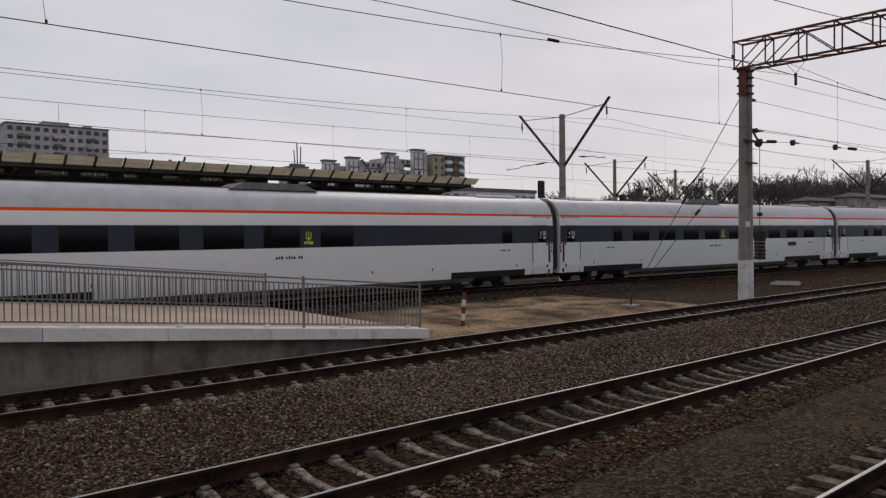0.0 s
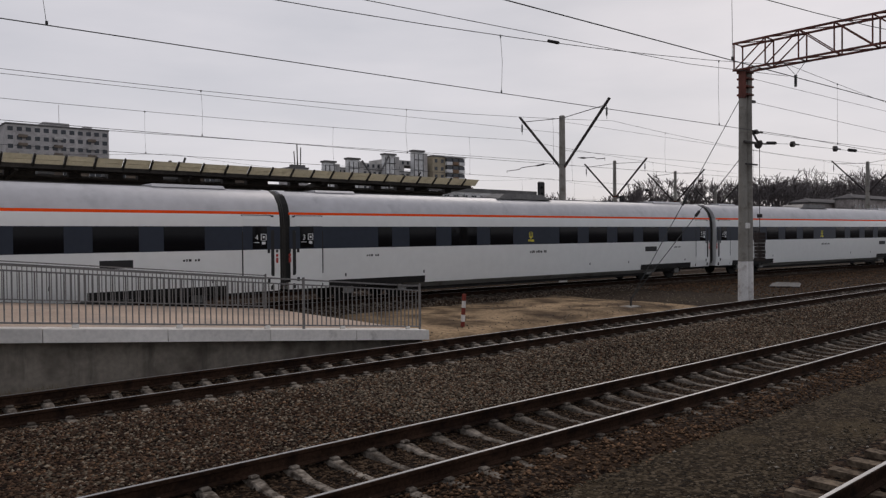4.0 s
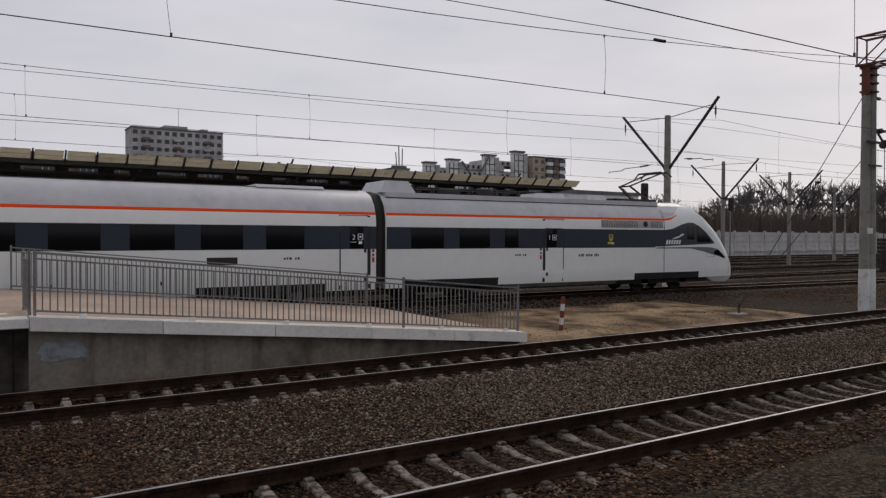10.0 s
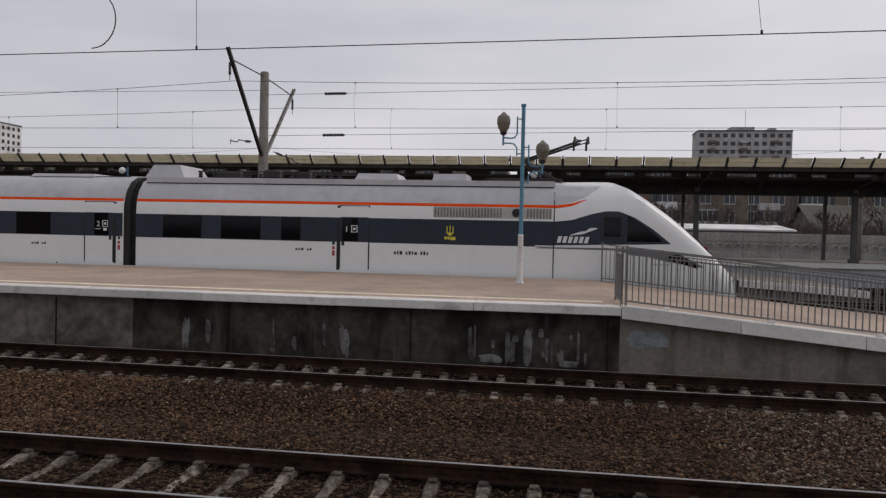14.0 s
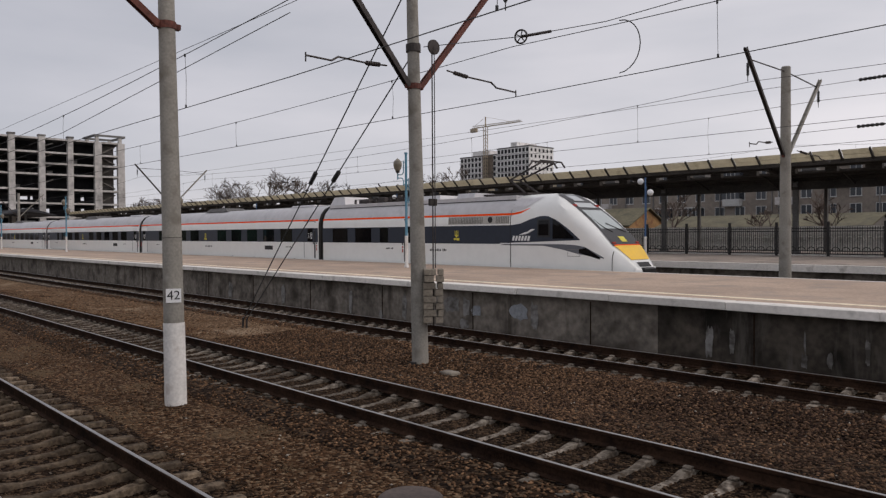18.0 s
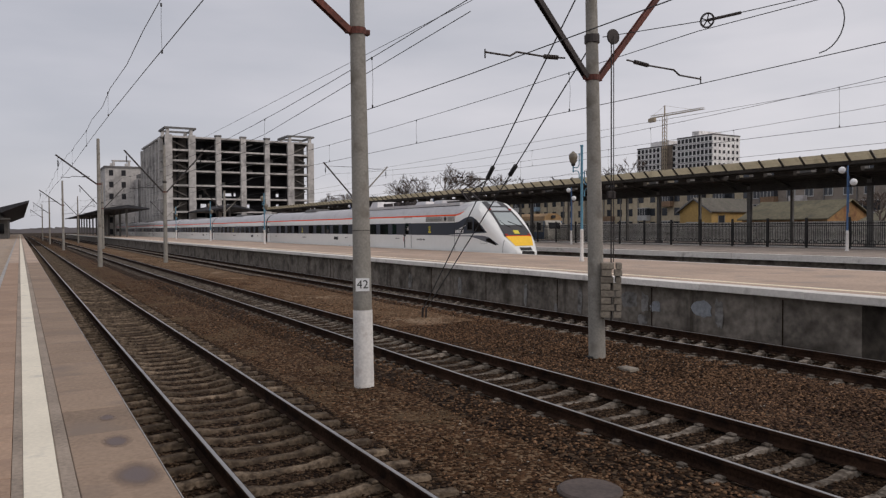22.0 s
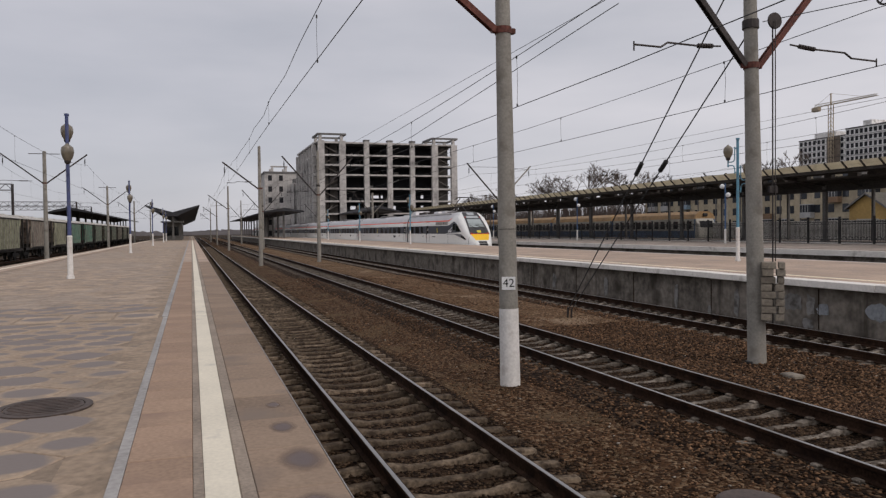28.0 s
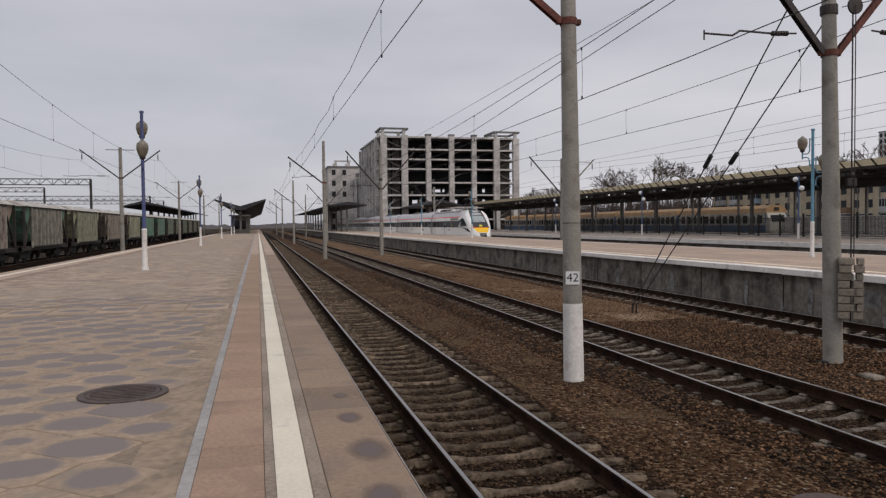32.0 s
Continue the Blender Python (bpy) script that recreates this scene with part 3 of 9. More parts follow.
def far_platform():
    p = thing("platform_2", "long island platform with concrete wall, white edge and tiled top", "platform", kind="structure")
    x0 = -320.0
    wall = Shape()
    wall.box(x0, -9.6, P2_EDGE + 0.28, P2_EDGE + 0.515, -0.6, PLAT - 0.19)
    part("sooty_wall", Shape().box(-9.59, P2_END, P2_EDGE + 0.28, P2_EDGE + 0.515, -0.6, PLAT - 0.19), M["sooty_wall"], p, "darker stained concrete wall with pale streaks")
    wall.box(x0, P2_END, P2_BACK - 0.5, P2_BACK - 0.2, -0.6, PLAT - 0.24)
    part("retaining_wall", wall, M["platform_wall"], p, "stained grey concrete retaining wall")
    part("fill", Shape().box(x0, P2_END, P2_EDGE + 0.63, P2_BACK - 0.51, -0.6, PLAT - 0.26), M["soil"], p)
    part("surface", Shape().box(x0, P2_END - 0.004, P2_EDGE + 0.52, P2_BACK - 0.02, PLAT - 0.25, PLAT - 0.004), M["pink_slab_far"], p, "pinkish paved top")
    part("line", Shape().box(x0, P2_END - 0.3, P2_EDGE + 1.04, P2_EDGE + 1.32, PLAT - 0.01, PLAT + 0.002), M["line_yellow"], p, "pale yellow safety line")
    part("back_kerb", Shape().box(x0, P2_END, P2_BACK - 0.019, P2_BACK + 0.2, PLAT - 0.24, PLAT), M["white_kerb"], p)
    near, far = kerb_mesh(2.98, 0.515, M["white_kerb"]), Shape()
    for i in range(28):
        piece("kerb_slab", near, p, P2_END - 2.98 * (i + 1), P2_EDGE + random.uniform(-0.012, 0.012), PLAT + random.uniform(-0.006, 0.004))
    part("distant_kerb", far.box(x0, P2_END - 2.98 * 28, P2_EDGE, P2_EDGE + 0.515, PLAT - 0.18, PLAT), M["white_kerb"], p, "white concrete edge")
    # wall joints and repair patches
    for x in (0.9, -3.2, -7.3, -11.5, -15.7, -20, -24.4, -28.8, -33, -37, -41):
        part("wall_joint", Shape().box(x - 0.011, x + 0.011, P2_EDGE + 0.260, P2_EDGE + 0.30, -0.55, PLAT - 0.25), M["rail_steel"], p)
    # old paint and mortar on the wall
    rng = random.Random(31)
    runs = []
    for i in range(26):
        x = rng.choice((rng.uniform(-1.95, 0.7), rng.uniform(-1.95, 0.7), rng.uniform(-9, -2)))
        w, z = rng.uniform(0.02, 0.07), rng.uniform(0.0, 0.62)
        runs.append((x - w, x + w, rng.uniform(-0.25, z - 0.1), z, "patch_thin"))
    for deep, (x0_, x1_, z0_, z1_, mat) in enumerate(WALL_PATCHES + tuple(runs)):
        n = 18
        cx, cz, w, h = (x0_ + x1_) / 2, (z0_ + z1_) / 2, abs(x1_ - x0_) / 2, abs(z1_ - z0_) / 2
        poly = []
        for i in range(n):
            a = 2 * math.pi * i / n
            k = rng.uniform(0.72, 1.08) * min(1.15, 1 / max(abs(math.cos(a)), abs(math.sin(a))))
            poly.append((cx + w * k * math.cos(a), P2_EDGE + 0.2645 - 0.0009 * deep, cz + h * k * math.sin(a)))
        part("paint_patch", Shape().plate(poly, (0, 0.0025, 0)), M[mat], p, "patch of old pale paint")
    # the ramp
    r = Shape()
    zr = 0.06
    r.add([(P2_END, P2_EDGE + 0.28, PLAT - 0.2), (RAMP_END, P2_EDGE + 0.28, zr - 0.2), (RAMP_END, P2_EDGE + 0.28, -0.6), (P2_END, P2_EDGE + 0.28, -0.6),
           (P2_END, P2_EDGE + 0.48, PLAT - 0.2), (RAMP_END, P2_EDGE + 0.48, zr - 0.2), (RAMP_END, P2_EDGE + 0.48, -0.6), (P2_END, P2_EDGE + 0.48, -0.6)],
          [(0, 1, 2, 3), (7, 6, 5, 4), (0, 4, 5, 1), (1, 5, 6, 2), (2, 6, 7, 3), (3, 7, 4, 0)])
    part("ramp_wall", r, M["ramp_wall"], p, "smooth grey concrete side of the ramp")
    top = Shape().plate([(P2_END, P2_EDGE + 0.5, PLAT - 0.004), (RAMP_END, P2_EDGE + 0.5, zr - 0.004), (RAMP_END, RAMP_BACK, zr - 0.004), (P2_END, RAMP_BACK, PLAT - 0.004)], (0, 0, -0.24))
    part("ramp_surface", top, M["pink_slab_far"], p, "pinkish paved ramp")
    part("ramp_core", Shape().plate([(P2_END, P2_EDGE + 0.7, PLAT - 0.25), (RAMP_END - 0.3, P2_EDGE + 0.7, -0.2), (P2_END, P2_EDGE + 0.7, -0.6)], (0, RAMP_BACK - P2_EDGE - 0.8, 0)), M["platform_wall"], p)
    slope = (PLAT - zr) / (RAMP_END - P2_END)
    n, ln = 5, (RAMP_END - P2_END) / 5
    for i in range(n):
        a, b = P2_END + 0.004 + i * ln, P2_END + (i + 1) * ln - 0.012
        za, zb = PLAT + 0.03 - (a - P2_END) * slope, PLAT + 0.03 - (b - P2_END) * slope
        part("ramp_kerb", Shape().plate([(a, P2_EDGE - 0.03, za), (b, P2_EDGE - 0.03, zb), (b, P2_EDGE - 0.03, zb - 0.25), (a, P2_EDGE - 0.03, za - 0.25)], (0, 0.52, 0)), M["white_kerb"], p, "white-painted concrete ramp edge")
        za, zb = za - 0.03, zb - 0.03
        part("ramp_kerb", Shape().plate([(a, RAMP_BACK, za), (b, RAMP_BACK, zb), (b, RAMP_BACK, zb - 0.3), (a, RAMP_BACK, za - 0.3)], (0, 0.2, 0)), M["platform_wall"], p, "dark concrete edge")
    return p


RAMP_BACK = 24.2
M["patch_blue"] = surface("patch_blue", (0.30, 0.32, 0.34), 0.9, 0, 0.15, 12, 2, 0.1, (0.12, 0.115, 0.105), 0.4)
M["patch_thin"] = surface("patch_thin", (0.17, 0.162, 0.15), 0.9, 0, 0.2, 12, 2, 0.1, (0.06, 0.052, 0.044), 0.7)
M["patch_white"] = surface("patch_white", (0.24, 0.232, 0.22), 0.9, 0, 0.15, 12, 2, 0.1, (0.10, 0.09, 0.078), 0.6)
WALL_PATCHES = ((1.25, 2.2, 0.25, 0.62, "patch_blue"), (-16.97, -16.26, 0.2, 0.68, "patch_white"), (-16.14, -15.82, 0.1, 0.7, "patch_white"), (-15.78, -15.35, 0.17, 0.48, "patch_blue"), (-16.24, -15.87, -0.25, 0.05, "patch_white"), (-14.28, -13.52, 0.18, 0.64, "patch_blue"), (-13.48, -13.2, -0.05, 0.73, "patch_white"), (-21.9, -21.68, -0.2, 0.58, "patch_white"), (-18.95, -18.7, -0.2, 0.66, "patch_white"), (-20.15, -19.97, -0.3, 0.03, "patch_white"),
                (-1.75, -1.25, -0.2, 0.02, "patch_white"), (-4.72, -4.53, -0.22, 0.40, "patch_white"), (-0.82, -0.62, -0.2, 0.6, "patch_white"), (-0.1, 0.35, -0.2, -0.06, "patch_white"), (-8.4, -8.2, -0.2, 0.5, "patch_white"), (-26.5, -26.2, -0.2, 0.6, "patch_white"), (-31, -30.6, -0.2, 0.55, "patch_white"))
M["ramp_wall"] = surface("ramp_wall", (0.245, 0.212, 0.172), 0.9, 0, 0.16, 9, 0.7, 0.2, (0.115, 0.095, 0.075), 0.4, streak=(0.10, 0.085, 0.068), streak_amount=0.5)
far_platform()


def ramp_railings():
    """Steel railings: two runs down the ramp and two short ones across the platform end."""
    slope = (PLAT - 0.06) / (RAMP_END - P2_END)

    def run(x0, y0, x1, y1, z0, z1, name_label, posts):
        r = thing("railing", name_label, "railing", group="ramp railings")
        p, q = Vector((x0, y0, z0)), Vector((x1, y1, z1))
        at = lambda k: p.lerp(q, k)
        hi = Vector((0, 0, 1.16))
        part("top_rail", Shape().beam(p + hi, q + hi, 0.045, 0.035), M["grey_rail_paint"], r)
        part("upper_rail", Shape().beam(p + hi * 0.9, q + hi * 0.9, 0.03, 0.03), M["grey_rail_paint"], r)
        part("bottom_rail", Shape().beam(p + hi * 0.08, q + hi * 0.08, 0.04, 0.035), M["grey_rail_paint"], r)
        for k in posts:
            c = at(k)
            part("post", Shape().box(c.x - 0.024, c.x + 0.024, c.y - 0.024, c.y + 0.024, c.z - 0.1, c.z + 1.22, 0.006), M["grey_rail_paint"], r)
        length = (q - p).length
        n = int(length / 0.125)
        me = mesh_of(Shape().box(-0.011, 0.011, -0.011, 0.011, 0.09, 1.05), "baluster", M["grey_rail_paint"])
        for i in range(1, n):
            c = at(i / n)
            piece("baluster", me, r, c.x, c.y, c.z)
        return r
    z1 = 0.08
    near = run(P2_END + 0.1, P2_EDGE + 0.25, RAMP_END - 0.1, P2_EDGE + 0.25, PLAT + 0.02, z1, "grey steel railing with thin balusters along the ramp", (0, 0.69, 1))
    run(P2_END + 0.1, RAMP_BACK - 0.1, RAMP_END - 0.3, RAMP_BACK - 0.1, PLAT, z1, "grey steel railing along the far side of the ramp", (0, 1))
    run(P2_END + 0.02, P2_EDGE + 0.36, P2_END + 0.02, P2_EDGE + 1.9, PLAT, PLAT, "short grey steel railing across the platform end", (0, 1))
    foot = mesh_of(Shape().box(-0.06, 0.06, -0.03, 0.03, -0.06, 0.075, 0.006), "foot_bracket", M["white_kerb"])
    for i in range(6):
        x = P2_END + 0.9 + i * 2.0
        piece("foot_bracket", foot, near, x, P2_EDGE + 0.25, PLAT + 0.03 - (x - P2_END) * slope)
ramp_railings()


def near_platform():
    p = thing("platform_1", "near island platform of pink slabs and worn hexagonal paving", "platform", kind="structure")
    x0, x1 = -330.0, 14.0
    part("retaining_wall", Shape().box(x0, x1, P1_EDGE - 0.4, P1_EDGE - 0.14, -0.6, PLAT - 0.21).box(x0, x1, P1_BACK + 0.15, P1_BACK + 0.4, -0.6, PLAT - 0.21), M["platform_wall"], p, "grey concrete platform wall")
    part("fill", Shape().box(x0, x1, P1_BACK + 0.45, P1_EDGE - 0.45, -0.6, PLAT - 0.065), M["joint_sand"], p)
    part("edge_slab_base", Shape().box(x0, x1, P1_EDGE - 0.5, P1_EDGE, PLAT - 0.2, PLAT - 0.045).box(x0, x1, P1_BACK, P1_BACK + 0.5, PLAT - 0.2, PLAT - 0.045), M["platform_wall"], p, "grey concrete edge beam")
    white = Shape().box(x0, x1, 0.062, 0.248, PLAT - 0.04, PLAT + 0.003)
    part("white_line", white, M["line_paint"], p, "cream-white painted safety line")
    part("grey_strip", Shape().box(x0, x1, 0.0, 0.060, PLAT - 0.04, PLAT - 0.002).box(x0, x1, 0.250, 0.256, PLAT - 0.04, PLAT - 0.004), M["grey_strip"], p, "narrow grey mortar strip beside the line")
    part("brown_strip", Shape().box(x0, x1, 0.257, 0.338, PLAT - 0.04, PLAT - 0.001), M["grey_strip"], p, "narrow grey slab strip beside the line")
    part("edge_lip", Shape().box(x0, x1, P1_EDGE + 0.002, P1_EDGE + 0.008, PLAT - 0.05, PLAT + 0.001), M["tactile"], p, "pale worn lip along the edge")
    part("grey_strip", Shape().box(x0, -14.2, -0.50, -0.402, PLAT - 0.04, PLAT - 0.001).box(-14.15, x1, -0.475, -0.402, PLAT - 0.04, PLAT - 0.001), M["tactile"], p, "pale grey strip between slabs and paving")
    part("far_line", Shape().box(x0, x1, P1_BACK + 0.45, P1_BACK + 0.65, PLAT - 0.04, PLAT + 0.003), M["line_paint"], p, "white line along the far edge")
    outer, inner, far = mesh_of(Shape().box(0.003, 0.827, 0.342, P1_EDGE, -0.055, 0, 0.005), "edge_slab", M["brown_slab"]), mesh_of(Shape().box(0.003, 0.447, -0.40, -0.003, -0.055, 0, 0.004), "paving_slab", M["pink_slab"]), Shape()
    for i in range(-40, 17):
        piece("edge_slab", outer, p, i * 0.83 - 6.22, 0, PLAT + random.uniform(-0.001, 0.001))
    for i in range(-76, 30):
        piece("paving_slab", inner, p, i * 0.45 - 5.41, 0, PLAT + random.uniform(-0.003, 0.001))
    far.box(x0, -39.43, 0.342, P1_EDGE, PLAT - 0.055, PLAT).box(x0, -39.62, -0.40, -0.003, PLAT - 0.055, PLAT)
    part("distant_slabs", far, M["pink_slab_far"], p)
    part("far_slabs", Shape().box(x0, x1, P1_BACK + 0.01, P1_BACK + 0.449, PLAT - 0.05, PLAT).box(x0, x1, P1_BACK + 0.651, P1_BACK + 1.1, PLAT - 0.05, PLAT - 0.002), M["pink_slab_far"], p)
    stain = mesh_of(Shape().lathe([(0.355, -0.006), (0.355, 0.0003), (0.0, 0.0003)], 24), "damp_stain", M["damp_slab"])
    for k, (sx, sy, ra) in enumerate(((-5.08, 0.66, 0.19), (-5.92, 0.64, 0.13), (-6.67, 0.65, 0.09), (-4.25, 0.62, 0.15))):
        ob = piece("damp_stain", stain, p, sx, sy, PLAT + 0.0024, 3.1 * k)
        ob.scale = (ra * 4.6, ra * 2.35, 1)
    # worn six-sided blocks in rows that run askew to the edge, laid in sand
    la, lb = Vector((-0.66, -0.204, 0)), Vector((0.28, 0.51, 0))

    def centre_of(p1, p2):
        """The point as far from the origin as from two neighbours."""
        d = 2 * (p1.x * p2.y - p1.y * p2.x)
        return ((p2.y * p1.length_squared - p1.y * p2.length_squared) / d, (p1.x * p2.length_squared - p2.x * p1.length_squared) / d)
    ring = [la, la + lb, lb, -la, -la - lb, -lb]
    corners = [centre_of(ring[i], ring[(i + 1) % 6]) for i in range(6)]

    def hex_shape(sh, x, y, z):
        v = [(x + a * k, y + b * k, z - d) for k, d in ((0.978, 0.05), (0.978, 0.006), (0.95, 0.0)) for a, b in corners]
        f = [(i, (i + 1) % 6, 6 + (i + 1) % 6, 6 + i) for i in range(6)] + [(6 + i, 6 + (i + 1) % 6, 12 + (i + 1) % 6, 12 + i) for i in range(6)] + [(12, 13, 14, 15, 16, 17)]
        return sh.add(v, f)
    block = mesh_of(hex_shape(Shape(), 0, 0, 0), "paving_block", M["hex_worn"])
    rest = {"hex_dark": Shape(), "hex_warm": Shape()}
    start = Vector((-5.01, -0.94, 0))
    for i in range(-30, 165):
        for j in range(int((P1_BACK + 2.2 + 0.204 * i) / 0.51) - 1, int((0.2 + 0.204 * i) / 0.51) + 2):
            c = start + la * i + lb * j
            if not (P1_BACK + 1.45 < c.y < -0.80 and -86 < c.x < 3.0) or -15.35 < c.x < -13.85:
                continue
            z = PLAT - 0.003 + random.uniform(-0.006, 0.002)
            if -17.0 < c.x < -4.0 and c.y > -5.0:
                piece("paving_block", block, p, c.x, c.y, z)
            else:
                wet = noise.noise((c.x * 0.16, c.y * 0.42, 1.5)) + random.uniform(-0.3, 0.3) > 0.08
                hex_shape(rest["hex_dark" if wet else "hex_warm"], c.x, c.y, z)
    for k, sh in rest.items():
        tagged(part("paving_blocks", sh, M[k], p), kind="stuff")
    part("distant_paving", Shape().box(x0, -86.2, P1_BACK + 1.1, -0.52, PLAT - 0.05, PLAT - 0.012), M["hex_warm"], p)
    part("sand_bed", Shape().box(-86.19, x1, P1_BACK + 1.101, -0.51, PLAT - 0.06, PLAT - 0.011), M["joint_sand"], p, "sandy joints between the blocks")
    # a row of plain slabs across the platform
    cross = mesh_of(Shape().box(-0.54, 0.54, -0.36, 0.36, -0.05, 0, 0.008), "cross_slab", M["hex_worn"])
    for i in range(8):
        piece("cross_slab", cross, p, -14.6, -0.92 - i * 0.76, PLAT - 0.004 + random.uniform(-0.004, 0.003))
    # concrete filling between blocks and strip
    part("mortar_edge", Shape().box(-86, 3.0, -0.80, -0.478, PLAT - 0.05, PLAT - 0.0085), M["mortar"], p, "uneven beige mortar beside the grey strip")
    lid = thing("manhole_cover", "dark cast-iron manhole cover sunk in the paving", "manhole cover", at=pose(-7.31, -1.19, PLAT - 0.003))
    part("ring", Shape().lathe([(0.375, -0.03), (0.375, 0.008), (0.315, 0.010), (0.31, -0.02)], 32), M["cast_iron"], lid, "dark iron ring", True)
    part("lid", Shape().lathe([(0.305, -0.03), (0.305, 0.010), (0.285, 0.014), (0.0, 0.014)], 32), M["cast_iron"], lid, "ribbed dark iron lid")
    for k in range(-4, 5):
        w = math.sqrt(0.275 ** 2 - (k * 0.06) ** 2)
        part("rib", Shape().box(k * 0.06 - 0.012, k * 0.06 + 0.012, -w, w, 0.0142, 0.020), M["cast_iron"], lid)


M["damp_slab"] = surface("damp_slab", (0.325, 0.232, 0.168), 0.85, 0, 0.13, 30, 0.7, 0.12, per_piece=0.01, spot=(0.135, 0.105, 0.10), spot_soft=0.22, spot_own=0.0)
M["cast_iron"] = surface("cast_iron", (0.070, 0.050, 0.042), 0.7, 0.0, 0.25, 20, 3, 0.2)
M["mortar"] = surface("mortar", (0.30, 0.225, 0.16), 0.95, 0, 0.2, 14, 1.6, 0.3, (0.20, 0.16, 0.125), 0.3)
M["hex_worn"] = surface("hex_worn", (0.355, 0.265, 0.188), 0.8, 0, 0.16, 20, 1.4, 0.2, (0.26, 0.21, 0.165), 0.3, 0.07, spot=(0.205, 0.172, 0.157), spot_soft=0.055)
M["grey_strip"] = surface("grey_strip", (0.275, 0.222, 0.175), 0.9, 0, 0.2, 30, 1.5, 0.2)
M["tactile"] = surface("tactile", (0.32, 0.305, 0.29), 0.8, 0, 0.15, 20, 1.2, 0.2)
M["joint_sand"] = surface("joint_sand", (0.25, 0.19, 0.138), 0.95, 0, 0.15, 20, 0.8, 0.3)
M["hex_dark"] = surface("hex_dark", (0.325, 0.252, 0.192), 0.8, 0, 0.2, 9, 1.0, 0.2, (0.28, 0.23, 0.185), 0.4, 0.12, islands=True)
M["hex_warm"] = surface("hex_warm", (0.365, 0.275, 0.20), 0.85, 0, 0.18, 9, 1.0, 0.2, (0.20, 0.17, 0.15), 0.4, 0.1, islands=True)
near_platform()


def other_platforms():
    p = thing("platform_3", "grey island platform with a white edge behind the express train", "platform", kind="structure")
    top, foot = 1.65, 13.4
    part("surface", Shape().box(-320, top, P3_EDGE + 0.3, P3_BACK, PLAT - 0.2, PLAT - 0.004), M["far_paving"], p, "dusty grey-brown paved top")
    part("edge", Shape().box(-320, top, P3_EDGE, P3_EDGE + 0.3, PLAT - 0.32, PLAT), M["white_kerb"], p, "whitewashed edge")
    part("retaining_wall", Shape().box(-320, top, P3_EDGE + 0.3, P3_EDGE + 0.6, -0.6, PLAT - 0.21).box(-320, top, P3_BACK - 0.4, P3_BACK - 0.05, -0.6, PLAT - 0.21), M["platform_wall"], p)
    part("ramp", Shape().plate([(top + 0.004, P3_EDGE + 0.32, PLAT - 0.004), (foot, P3_EDGE + 0.32, 0.336), (foot, P3_EDGE + 0.32, -0.5), (top + 0.004, P3_EDGE + 0.32, -0.5)], (0, 10.5, 0)), M["ramp_wall"], p, "worn grey concrete ramp")
    part("ramp_edge", Shape().plate([(top + 0.004, P3_EDGE, PLAT), (foot, P3_EDGE, 0.34), (foot, P3_EDGE, 0.04), (top + 0.004, P3_EDGE, PLAT - 0.32)], (0, 0.31, 0)), M["white_kerb"], p, "whitewashed ramp edge")
    q = thing("platform_4", "distant platform with bluish-grey wall under the long canopy", "platform", kind="structure")
    part("surface", Shape().box(-320, P4_END, P4_EDGE + 0.3, P4_BACK, PLAT - 0.2, PLAT - 0.004), M["far_paving"], q)
    part("edge", Shape().box(-320, P4_END, P4_EDGE, P4_EDGE + 0.3, PLAT - 0.3, PLAT + 0.02), M["white_kerb"], q, "whitewashed edge")
    part("retaining_wall", Shape().box(-320, P4_END - 0.05, P4_EDGE + 0.2, P4_EDGE + 0.5, -0.6, PLAT - 0.21), M["blue_wall"], q, "faded bluish-grey painted wall")
    part("end_wall", Shape().box(P4_END - 0.35, P4_END - 0.05, P4_EDGE + 0.51, P4_BACK, -0.6, PLAT - 0.21), M["blue_wall"], q)


M["far_paving"] = surface("far_paving", (0.31, 0.255, 0.21), 0.9, 0, 0.2, 4, 0.3, 0.1, (0.17, 0.145, 0.125), 0.4)
M["blue_wall"] = surface("blue_wall", (0.40, 0.41, 0.43), 0.85, 0, 0.2, 5, 0.4, 0.1, (0.56, 0.56, 0.56), 0.4)
other_platforms()

